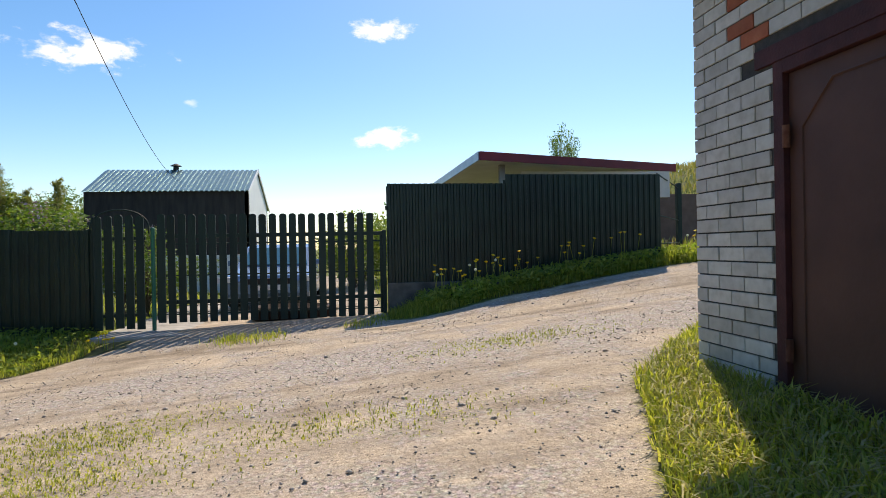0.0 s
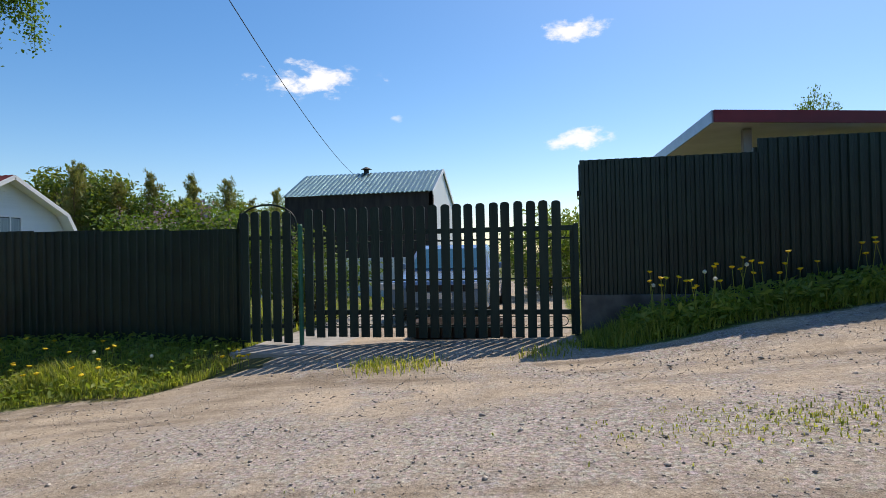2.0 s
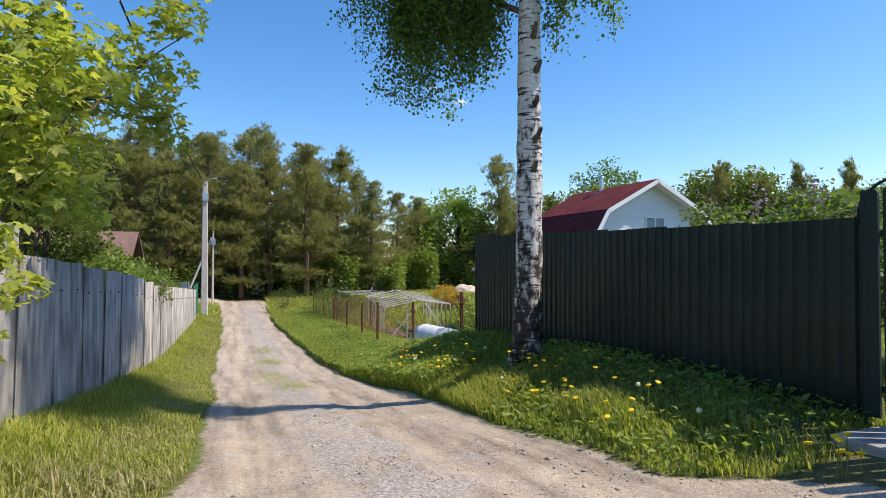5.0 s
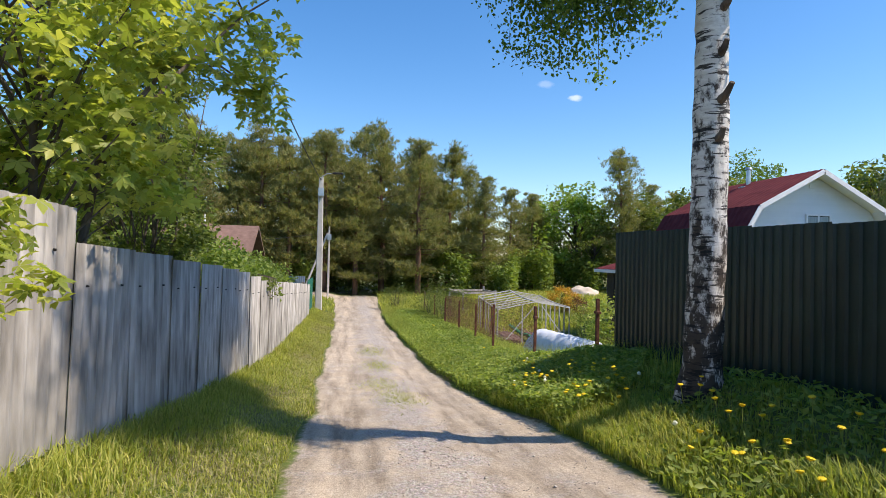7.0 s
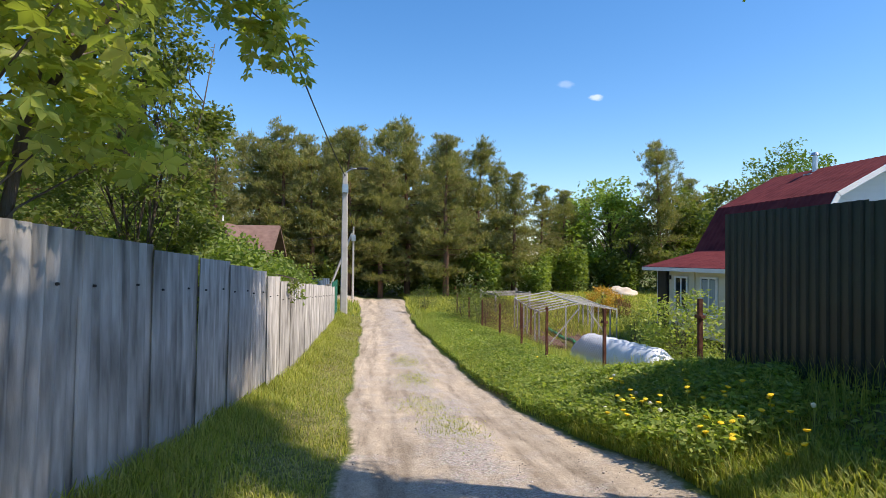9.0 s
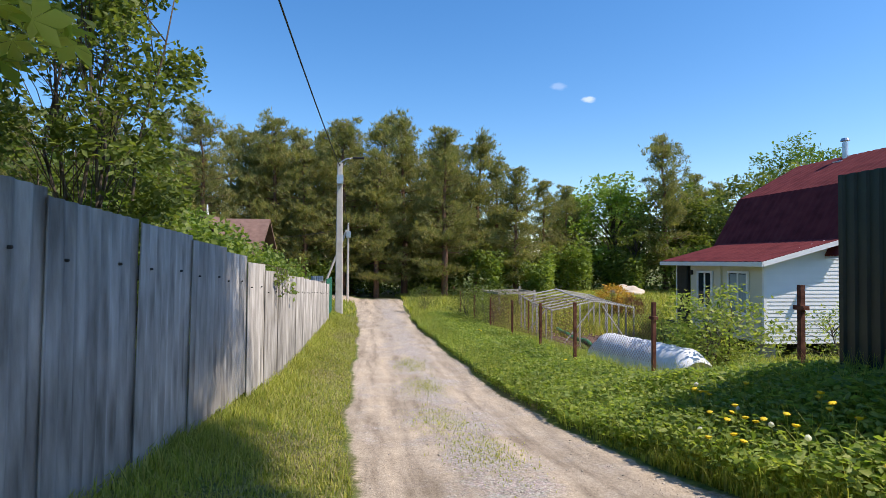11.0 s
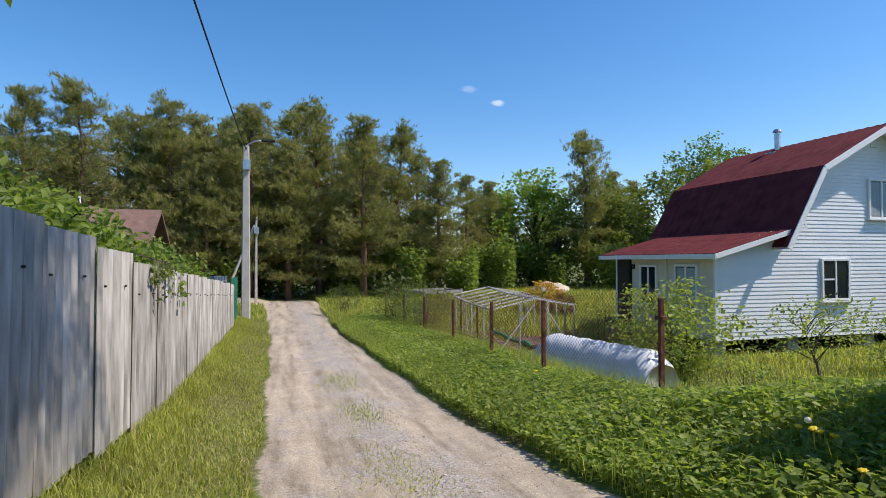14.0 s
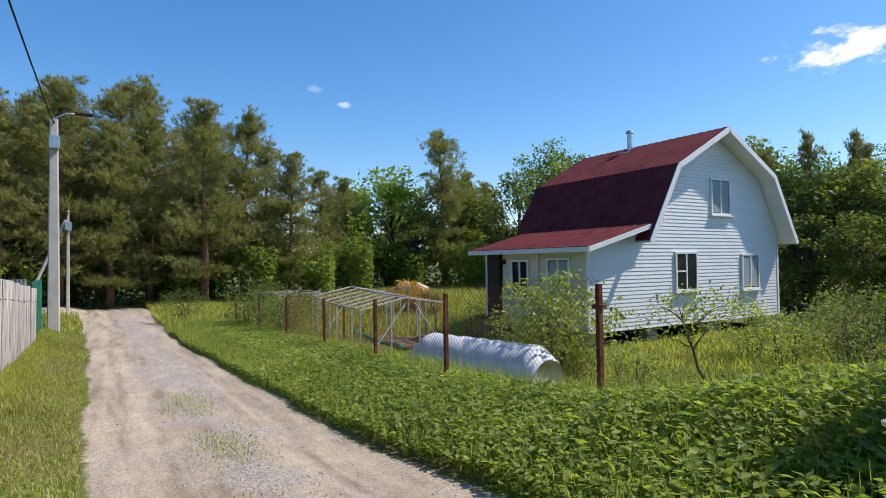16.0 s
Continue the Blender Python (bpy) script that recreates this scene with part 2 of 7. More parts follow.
BRICK = mat("white_silicate_brick", [(0.50, 0.47, 0.42), (0.60, 0.57, 0.52), (0.66, 0.63, 0.58)], 14, 0.9, 0.0, 0.5, 130, 0.15, rand=0.16)
BRICK_RED = mat("red_clay_brick", [(0.36, 0.10, 0.05), (0.46, 0.15, 0.08)], 14, 0.9, 0.0, 0.5, 130, 0.2, rand=0.15)
MORTAR = mat("grey_mortar", [(0.05, 0.046, 0.042), (0.09, 0.084, 0.077)], 20, 0.95, 0.0, 0.6, 90, 0.3)
CONCRETE = mat("grey_concrete", [(0.25, 0.24, 0.22), (0.36, 0.34, 0.31), (0.44, 0.42, 0.39)], 5, 0.9, 0.0, 0.5, 70, 0.3)
# grey concrete darkened in colour for the shadow lying on the fence plinth
SHADED_CONCRETE = mat("shaded_concrete", [(0.07, 0.065, 0.06), (0.12, 0.11, 0.1), (0.17, 0.155, 0.14)], 5, 0.9, 0.0, 0.5, 70, 0.3)
SLATE = mat("weathered_asbestos_slate", [(0.14, 0.128, 0.11), (0.25, 0.232, 0.205), (0.345, 0.323, 0.29), (0.455, 0.43, 0.39)], 3.0, 0.92, 0.0, 0.45, 60, 0.35, sscale=0.5, rand=0.1, stretch=(3.5, 1, 0.5), bdist=0.006)
SIDING = mat("white_vinyl_siding", [(0.72, 0.74, 0.76), (0.78, 0.79, 0.8)], 1.2, 0.45, 0.0, 0.08, 40, 0.05, rand=0.02)
CREAM = mat("cream_vinyl_siding", [(0.62, 0.58, 0.45), (0.68, 0.64, 0.51)], 1.5, 0.5, 0.0, 0.08, 40, 0.05)
WHITE = mat("white_plastic", [(0.76, 0.76, 0.76), (0.82, 0.82, 0.82)], 3, 0.4, 0.0, 0.05, 40, 0.05)
ROOF_RED = mat("dark_red_bitumen_sheet", [(0.095, 0.018, 0.02), (0.13, 0.027, 0.029), (0.155, 0.036, 0.036)], 2.5, 0.92, 0.0, 0.3, 60, 0.22, spec=0.12)
FASCIA_RED = mat("red_fascia_paint", [(0.16, 0.014, 0.024), (0.21, 0.02, 0.032)], 4, 0.5, 0.0, 0.1, 40, 0.2)
SOFFIT = mat("pale_soffit_board", [(0.66, 0.61, 0.55), (0.76, 0.71, 0.65)], 3, 0.7, 0.0, 0.15, 40, 0.12)
STEEL_BLUE = mat("galvanised_blue_grey", [(0.22, 0.28, 0.36), (0.30, 0.37, 0.46)], 5, 0.35, 0.3, 0.1, 40, 0.15)
GALV = mat("galvanised_steel", [(0.42, 0.44, 0.46), (0.55, 0.57, 0.6)], 7, 0.3, 0.85, 0.15, 60, 0.2)
ROOF_METAL = mat("teal_green_metal_roof", [(0.22, 0.33, 0.31), (0.30, 0.42, 0.40)], 4, 0.3, 0.75, 0.08, 40, 0.15)
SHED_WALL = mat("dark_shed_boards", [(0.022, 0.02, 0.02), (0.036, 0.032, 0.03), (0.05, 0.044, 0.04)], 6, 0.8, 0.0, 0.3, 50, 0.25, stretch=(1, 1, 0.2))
GREY_WOOD = mat("weathered_grey_wood", [(0.20, 0.175, 0.15), (0.32, 0.29, 0.26), (0.42, 0.39, 0.35)], 9, 0.85, 0.0, 0.45, 60, 0.3, stretch=(1, 1, 0.25), rand=0.2)
SILVER_WOOD = mat("silvery_weathered_wood", [(0.34, 0.33, 0.31), (0.46, 0.45, 0.43), (0.56, 0.55, 0.53)], 9, 0.85, 0.0, 0.4, 60, 0.25, stretch=(1, 1, 0.25), rand=0.15)
POLE_MAT = mat("pale_concrete_pole", [(0.42, 0.39, 0.35), (0.52, 0.49, 0.44)], 4, 0.9, 0.0, 0.3, 50, 0.2)
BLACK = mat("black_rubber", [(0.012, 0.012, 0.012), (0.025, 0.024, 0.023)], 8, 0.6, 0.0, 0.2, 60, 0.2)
DARK_BROWN = mat("dark_brown_rubber", [(0.02, 0.012, 0.01), (0.045, 0.025, 0.02)], 8, 0.8, 0.0, 0.4, 60, 0.3)
FILM = mat("white_crop_fleece", [(0.6, 0.62, 0.65), (0.74, 0.76, 0.78)], 6, 0.5, 0.0, 0.18, 16, 0.15, stretch=(2.5, 1, 0.6), bdist=0.05)
NET_GREEN = mat("green_plastic_net", [(0.01, 0.22, 0.09), (0.02, 0.3, 0.13)], 8, 0.5, 0.0, 0.3, 60, 0.2)
SOIL = mat("bare_brown_soil", [(0.10, 0.06, 0.045), (0.17, 0.105, 0.08), (0.22, 0.15, 0.11)], 8, 0.95, 0.0, 0.9, 22, 0.3, bdist=0.04)
SAND = mat("pale_sand", [(0.5, 0.42, 0.33), (0.62, 0.54, 0.44)], 4, 0.95, 0.0, 0.5, 30, 0.15)
BARK = mat("dark_bark", [(0.06, 0.045, 0.035), (0.11, 0.085, 0.065), (0.17, 0.135, 0.105)], 8, 0.95, 0.0, 0.9, 30, 0.3, stretch=(1, 1, 0.3), bdist=0.03)
PINE_BARK = mat("orange_pine_bark", [(0.10, 0.06, 0.045), (0.18, 0.10, 0.065), (0.26, 0.14, 0.085)], 5, 0.95, 0.0, 0.9, 20, 0.3, stretch=(1, 1, 0.3), bdist=0.03)
CAR_PAINT = mat("silver_blue_car_paint", [(0.22, 0.31, 0.44), (0.27, 0.37, 0.5)], 2, 0.25, 0.3, 0.0, 10, 0.05, coat=0.6)
GLASS = glass_mat("dark_window_glass")
GLASS_BLUE = glass_mat("blue_tinted_windscreen", (0.05, 0.16, 0.24))
CURTAIN = mat("pale_curtain", [(0.25, 0.3, 0.32), (0.36, 0.42, 0.44)], 7, 0.8, 0.0, 0.1, 40, 0.1, stretch=(6, 6, 0.2))
STONE = mat("road_stone", [(0.27, 0.235, 0.2), (0.4, 0.355, 0.31), (0.52, 0.47, 0.42)], 20, 0.9, 0.0, 0.4, 90, 0.2, island=0.4)
BROWN_TILE = mat("brown_roof_sheet", [(0.15, 0.088, 0.068), (0.22, 0.135, 0.105)], 5, 0.8, 0.0, 0.3, 40, 0.25)
GRASS = leaf_mat("grass_blades", [(0.16, 0.21, 0.036), (0.28, 0.32, 0.056), (0.41, 0.42, 0.09), (0.53, 0.48, 0.16)], 0.47)
GRASS_LONG = leaf_mat("lush_grass_blades", [(0.16, 0.215, 0.043), (0.285, 0.33, 0.07), (0.43, 0.43, 0.115)], 0.48)
DRY_GRASS = leaf_mat("dry_grass", [(0.2, 0.213, 0.062), (0.325, 0.3, 0.125), (0.425, 0.362, 0.188)], 0.3)
WEED = leaf_mat("goutweed_leaves", [(0.14, 0.21, 0.042), (0.24, 0.31, 0.065), (0.37, 0.41, 0.105)], 0.5)
PINE_LEAF = leaf_mat("pine_needles", [(0.115, 0.15, 0.056), (0.195, 0.218, 0.08), (0.28, 0.268, 0.105), (0.38, 0.32, 0.14)], 0.42)
LILAC_LEAF = leaf_mat("lilac_leaves", [(0.07, 0.12, 0.03), (0.12, 0.19, 0.04), (0.19, 0.26, 0.06)], 0.4)
UNDER_LEAF = leaf_mat("undergrowth_leaves", [(0.11, 0.165, 0.034), (0.17, 0.235, 0.048), (0.25, 0.305, 0.07)], 0.45)
BIRCH_LEAF = leaf_mat("birch_leaves", [(0.064, 0.122, 0.021), (0.108, 0.186, 0.032), (0.172, 0.243, 0.051)], 0.45)
MAPLE_LEAF = leaf_mat("maple_leaves", [(0.19, 0.25, 0.055), (0.33, 0.37, 0.08), (0.5, 0.5, 0.14)], 0.5, 0.45)
WOOD_LEAF = leaf_mat("woodland_leaves", [(0.085, 0.118, 0.03), (0.135, 0.178, 0.042), (0.205, 0.237, 0.058)], 0.45)
LIGHT_LEAF = leaf_mat("fresh_green_leaves", [(0.14, 0.224, 0.04), (0.219, 0.316, 0.057), (0.305, 0.391, 0.086)], 0.45)
APPLE_LEAF = leaf_mat("apple_leaves", [(0.16, 0.225, 0.05), (0.27, 0.33, 0.075), (0.41, 0.43, 0.115)], 0.45)
THUJA_LEAF = leaf_mat("golden_thuja_leaves", [(0.42, 0.22, 0.02), (0.52, 0.31, 0.035), (0.6, 0.4, 0.06)], 0.3)
RED_LEAF = leaf_mat("dull_red_leaves", [(0.14, 0.06, 0.03), (0.2, 0.1, 0.045), (0.22, 0.15, 0.06)], 0.25)
LILAC = leaf_mat("lilac_blossom", [(0.22, 0.15, 0.24), (0.32, 0.25, 0.34)], 0.2)
YELLOW = leaf_mat("dandelion_yellow", [(0.75, 0.5, 0.01), (0.85, 0.62, 0.02)], 0.15)
WHITE_PUFF = leaf_mat("dandelion_seed_white", [(0.6, 0.6, 0.56), (0.75, 0.75, 0.72)], 0.3)


def birch_bark():
    m = bpy.data.materials.new("birch_bark")
    m.use_nodes = True
    n, l = m.node_tree.nodes, m.node_tree.links
    b = n["Principled BSDF"]
    b.inputs["Roughness"].default_value = 0.75
    geo = n.new("ShaderNodeNewGeometry")

    def nz(s, sc, detail=6, rough=0.6):
        mp = n.new("ShaderNodeMapping")
        mp.inputs["Scale"].default_value = sc
        l.new(geo.outputs["Position"], mp.inputs["Vector"])
        t = n.new("ShaderNodeTexNoise")
        t.inputs["Scale"].default_value, t.inputs["Detail"].default_value, t.inputs["Roughness"].default_value = s, detail, rough
        l.new(mp.outputs[0], t.inputs["Vector"])
        return t.outputs[0]

    def ramp(src, lo, hi, c0, c1):
        r = n.new("ShaderNodeValToRGB")
        r.color_ramp.elements[0].position, r.color_ramp.elements[1].position = lo, hi
        r.color_ramp.elements[0].color, r.color_ramp.elements[1].color = (*c0, 1), (*c1, 1)
        l.new(src, r.inputs[0])
        return r.outputs[0]

    def mul(a, c):
        x = n.new("ShaderNodeMix")
        x.data_type, x.blend_type = 'RGBA', 'MULTIPLY'
        x.inputs[0].default_value = 1
        l.new(a, x.inputs[6])
        l.new(c, x.inputs[7])
        return x.outputs[2]
    white = ramp(nz(7, (1, 1, 3)), 0.3, 0.7, (0.55, 0.50, 0.43), (0.80, 0.77, 0.71))
    dashes = ramp(nz(5, (0.8, 0.8, 5), 5), 0.40, 0.46, (0.05, 0.045, 0.04), (1, 1, 1))
    sep = n.new("ShaderNodeSeparateXYZ")
    l.new(geo.outputs["Position"], sep.inputs[0])
    rng = n.new("ShaderNodeMapRange")
    rng.inputs["From Min"].default_value, rng.inputs["From Max"].default_value = 0.2, 4.4
    rng.inputs["To Min"].default_value, rng.inputs["To Max"].default_value = 0.195, -0.04
    l.new(sep.outputs["Z"], rng.inputs["Value"])
    crack = nz(9, (1, 1, 0.55), 8, 0.7)
    sub = n.new("ShaderNodeMath")
    sub.operation = 'SUBTRACT'
    l.new(crack, sub.inputs[0])
    l.new(rng.outputs[0], sub.inputs[1])
    cracks = ramp(sub.outputs[0], 0.36, 0.46, (0.07, 0.055, 0.045), (1, 1, 1))
    l.new(mul(mul(white, dashes), cracks), b.inputs["Base Color"])
    bp = n.new("ShaderNodeBump")
    bp.inputs["Strength"].default_value, bp.inputs["Distance"].default_value = 0.8, 0.03
    l.new(sub.outputs[0], bp.inputs["Height"])
    l.new(bp.outputs[0], b.inputs["Normal"])
    return m


BIRCH_BARK = birch_bark()

# ---- mesh helpers ----


def put(name, bm, material, parent=None, label="", smooth=False):
    me = bpy.data.meshes.new(name)
    bm.to_mesh(me)
    bm.free()
    me.materials.append(material)
    if smooth:
        me.polygons.foreach_set("use_smooth", [True] * len(me.polygons))
    ob = new(name, me)
    if parent is not None:
        ob.parent = parent
    if label:
        ob["label"] = label
    return ob


def part(name, bm, material, parent, label="", smooth=False):
    return put(name, bm, material, parent, label, smooth)


def share(name, mesh, parent, m):
    ob = new(name, mesh)
    ob.parent = parent
    ob.matrix_basis = m
    return ob


def thing(name, label, category, m=None, group="", kind=""):
    ob = new(name)
    if m is not None:
        ob.matrix_basis = m
    return tagged(ob, label, category, group, kind)


def box(bm, lo, hi, bevel=0.0):
    r = bmesh.ops.create_cube(bm, size=1)
    c, s = [(a + b) / 2 for a, b in zip(lo, hi)], [b - a for a, b in zip(lo, hi)]
    for v in r["verts"]:
        v.co = Vector([v.co[i] * s[i] + c[i] for i in range(3)])
    if bevel:
        edges = list({e for v in r["verts"] for e in v.link_edges})
        bmesh.ops.bevel(bm, geom=edges, offset=bevel, segments=2, affect='EDGES', profile=0.6)
    return r["verts"]


def rod(bm, p, q, r0, r1=None, seg=8):
    r1 = r0 if r1 is None else r1
    p, q = Vector(p), Vector(q)
    d = q - p
    if d.length < 1e-5:
        return
    m = Matrix.Translation((p + q) / 2) @ d.to_track_quat('Z', 'Y').to_matrix().to_4x4()
    bmesh.ops.create_cone(bm, cap_ends=True, segments=seg, radius1=r0, radius2=r1, depth=d.length, matrix=m)


def beam(bm, p, q, w, h):
    """A squared timber or section from p to q."""
    p, q = Vector(p), Vector(q)
    d = q - p
    m = Matrix.Translation((p + q) / 2) @ d.to_track_quat('Y', 'Z').to_matrix().to_4x4()
    r = bmesh.ops.create_cube(bm, size=1)
    for v in r["verts"]:
        v.co = m @ Vector((v.co.x * w, v.co.y * d.length, v.co.z * h))


def tube(bm, pts, radii, seg=8):
    """A skinned tube along pts."""
    rings = []
    pts = [Vector(p) for p in pts]
    for i, p in enumerate(pts):
        d = (pts[min(i + 1, len(pts) - 1)] - pts[max(i - 1, 0)]).normalized()
        side = d.cross(Vector((0.31, 0.95, 0.07))).normalized()
        up = side.cross(d)
        rings.append([bm.verts.new(p + float(radii[i]) * (math.cos(2 * math.pi * k / seg) * side + math.sin(2 * math.pi * k / seg) * up)) for k in range(seg)])
    for a, b in zip(rings, rings[1:]):
        for k in range(seg):
            bm.faces.new((a[k], a[(k + 1) % seg], b[(k + 1) % seg], b[k]))
    bm.faces.new(rings[0][::-1])
    bm.faces.new(rings[-1])


def quick(name, verts, faces, material, smooth=False):
    """A mesh from arrays: faces all have the same number of corners."""
    verts, faces = np.asarray(verts, dtype=np.float32), np.asarray(faces, dtype=np.int32)
    me = bpy.data.meshes.new(name)
    k = faces.shape[1]
    me.vertices.add(len(verts))
    me.vertices.foreach_set("co", verts.ravel())
    me.loops.add(faces.size)
    me.loops.foreach_set("vertex_index", faces.ravel())
    me.polygons.add(len(faces))
    me.polygons.foreach_set("loop_start", np.arange(0, faces.size, k, dtype=np.int32))
    me.polygons.foreach_set("loop_total", np.full(len(faces), k, dtype=np.int32))
    if smooth:
        me.polygons.foreach_set("use_smooth", np.ones(len(faces), dtype=bool))
    me.update(calc_edges=True)
    me.materials.append(material)
    return me


def unit(v):
    return v / np.maximum(np.linalg.norm(v, axis=1, keepdims=True), 1e-6)


def leaves(name, pts, size, material, rng, flat=0.4, droop=0.0, ratio=0.55, jitter=0.35, out=None):
    """Diamond leaves, folded a little along the middle, one at each point."""
    n = len(pts)
    s = size * (1 + jitter * rng.uniform(-1, 1, (n, 1)))
    d = rng.normal(size=(n, 3))
    d[:, 2] = d[:, 2] * (1 - flat) - droop
    if out is not None:
        d += out
    d = unit(d)
    up = rng.normal(size=(n, 3)) * 0.6 + np.array([0, 0, 1.0])
    side = unit(np.cross(d, up))
    nrm = np.cross(side, d)
    a = pts - d * s * 0.5
    tip = pts + d * s * 0.5
    l = pts - d * s * 0.08 + side * s * ratio * 0.5 + nrm * s * 0.08
    r = pts - d * s * 0.08 - side * s * ratio * 0.5 + nrm * s * 0.08
    v = np.stack([a, r, tip, l], axis=1).reshape(-1, 3)
    f = np.arange(4 * n).reshape(n, 4)
    tri = np.concatenate([f[:, [0, 1, 2]], f[:, [0, 2, 3]]], axis=1).reshape(-1, 3)
    return quick(name, v, tri, material)


def lobed_leaves(name, pts, size, material, rng):
    """Five-lobed maple leaves: narrow lobes fanning from the stalk, a little cupped, hanging nearly level."""
    n = len(pts)
    s = size * (0.7 + 0.6 * rng.random((n, 1)))
    d = rng.normal(size=(n, 3))
    d[:, 2] = d[:, 2] * 0.4 - 0.35
    d = unit(d)
    side = unit(np.cross(d, rng.normal(size=(n, 3)) * 0.45 + np.array([0, 0, 1.0])))
    nrm = np.cross(side, d)
    rows = [pts]
    for ang, ln in ((-105, 0.42), (-52, 0.72), (0, 0.85), (52, 0.72), (105, 0.42)):
        for turn, reach, lift in ((-24, 0.62, 0.03), (0, 1.0, -0.1), (24, 0.62, 0.03)):
            a = radians(ang + turn)
            rows.append(pts + s * ln * reach * (d * math.cos(a) + side * math.sin(a)) + nrm * s * lift)
    v = np.stack(rows, axis=1).reshape(-1, 3)
    pat = np.array([t for k in range(5) for t in ((0, 3 * k + 1, 3 * k + 2), (0, 3 * k + 2, 3 * k + 3))])
    f = (16 * np.arange(n)[:, None, None] + pat[None]).reshape(-1, 3)
    return quick(name, v, f, material)


def blades(name, pts, height, width, material, rng, lean=0.35):
    """Grass blades: two joined quads, bent over."""
    n = len(pts)
    h = height * (0.55 + 0.9 * rng.random((n, 1))) if np.isscalar(height) else height[:, None] * (0.55 + 0.9 * rng.random((n, 1)))
    ang = rng.uniform(0, 2 * np.pi, n)
    dirv = np.stack([np.cos(ang), np.sin(ang), np.zeros(n)], 1)
    side = np.stack([-np.sin(ang), np.cos(ang), np.zeros(n)], 1)
    k = lean * (0.3 + 1.2 * rng.random((n, 1)))
    w = width * (0.6 + 0.8 * rng.random((n, 1)))
    up = np.array([[0, 0, 1.0]])
    mid = pts + up * h * 0.55 + dirv * h * k * 0.3
    tip = pts + up * h * (1 - 0.25 * k) + dirv * h * k
    base = pts - up * 0.02
    v = np.stack([base - side * w / 2, base + side * w / 2, mid + side * w * 0.4, mid - side * w * 0.4, tip], axis=1).reshape(-1, 3)
    i = 5 * np.arange(n)[:, None]
    f = np.concatenate([i + np.array([[0, 1, 2]]), i + np.array([[0, 2, 3]]), i + np.array([[3, 2, 4]])], axis=1).reshape(-1, 3)
    return quick(name, v, f, material)


# ---- the lie of the land ----
PROFILE_X = [-200, -60, -31, -20, -17, -14.5, -12, -9, -6, -4, -1, 1, 3, 4.8, 6.2, 10, 20, 200]
PROFILE_Z = [-1.5, -1.3, -1.1, -0.94, -0.9, -0.8, -0.58, -0.28, 0.07, 0.3, 0.6, 0.75, 0.97, 1.19, 1.31, 1.5, 1.8, 2.4]


def smooth01(a, b, v):
    t = np.clip((v - a) / (b - a), 0, 1)
    return t * t * (3 - 2 * t)


def land(x, y):
    """Height of the ground at x, y (arrays or numbers)."""
    x, y = np.asarray(x, dtype=float), np.asarray(y, dtype=float)
    z = sum(np.interp(x + d, PROFILE_X, PROFILE_Z) for d in (-0.8, -0.4, 0, 0.4, 0.8)) / 5
    bank = np.interp(x, [-34, -24, -17, -14, -11, -7, -5, -3, 1.2, 2.5, 6], [0, 0.02, 0.1, 0.16, 0.62, 0.66, 0.47, 0.18, 0.0, 0.12, 0.2])
    z = z + bank * np.where(x < -12, smooth01(9.5, 11.0, y), np.where(x > 0, smooth01(9.5, 11.0, y), smooth01(9.4, 11.4, y)))
    z = z + 0.24 * smooth01(6.6, 5.3, y) * smooth01(-3.0, -5.0, x)
    garden = smooth01(11.4, 14.0, y) * smooth01(-10.6, -13.5, x)
    low = -1.78 + 0.33 * smooth01(15.2, 18.0, y) + 0.55 * smooth01(-30, -42, x)
    z = z * (1 - garden) + low * garden
    z = z + 3.6 * smooth01(15, 28, y) * smooth01(7.5, 17, x)
    rut = np.exp(-((y - 7.35) / 0.28) ** 2) + np.exp(-((y - 8.75) / 0.28) ** 2)
    z = z - 0.035 * rut * smooth01(-1.5, -4, x)
    return z


def right_edge(x):
    return np.interp(x, [-60, -40, -27, -21, -14, -12.4, -10.6, -9, -3.4, -2.6, 1.0, 1.4, 3.0, 4.8, 6.2, 14], [9.3, 9.0, 8.75, 8.97, 9.2, 9.24, 9.46, 9.6, 9.75, 10.5, 10.7, 10.4, 10.7, 10.9, 11.0, 12.5])


def road_amount(x, y):
    """1 on the gravel, 0 on turf, soft between."""
    x, y = np.asarray(x, dtype=float), np.asarray(y, dtype=float)
    left = np.interp(x, [-60, -43, -39, -26, -17, -14, -11.5, -10, -5, -3, -1.7], [5.0, 4.0, 6.3, 6.66, 6.66, 6.66, 6.75, 6.8, 6.74, 6.6, 5.6])
    main = np.minimum(right_edge(x) - y, y - left)
    main = np.where(x > -1.6, np.minimum(right_edge(x) - y, y - np.interp(x, [-1.7, 2.4, 3.9, 14], [0, 6.0, 7.4, 8.8])), main)
    wob = 0.04 * np.sin(x * 1.3) + 0.02 * np.sin(x * 2.7 + 1) + 0.012 * np.sin(x * 5.3 + y * 3)
    main = main + np.where(x < 0, wob, 0.4 * wob)
    side = 0.6 * wob + np.minimum(x + 1.7, np.interp(y, [-5, 4, 6, 7.5], [1.2, 1.55, 2.4, 3.9]) - x)
    side = np.where(y < 7.5, side, -9)
    main = np.minimum(main, x + 44.0)
    cross = np.minimum(np.minimum(x + 46.5, -39.5 - x), 9.2 - y)
    apron = np.minimum(np.minimum(x + 2.5, 1.0 - x), np.minimum(y - 9, 26 - y))
    return smooth01(-0.22, 0.22, np.maximum(np.maximum(main, side), np.maximum(cross, apron)))

# ---- ground and road ----


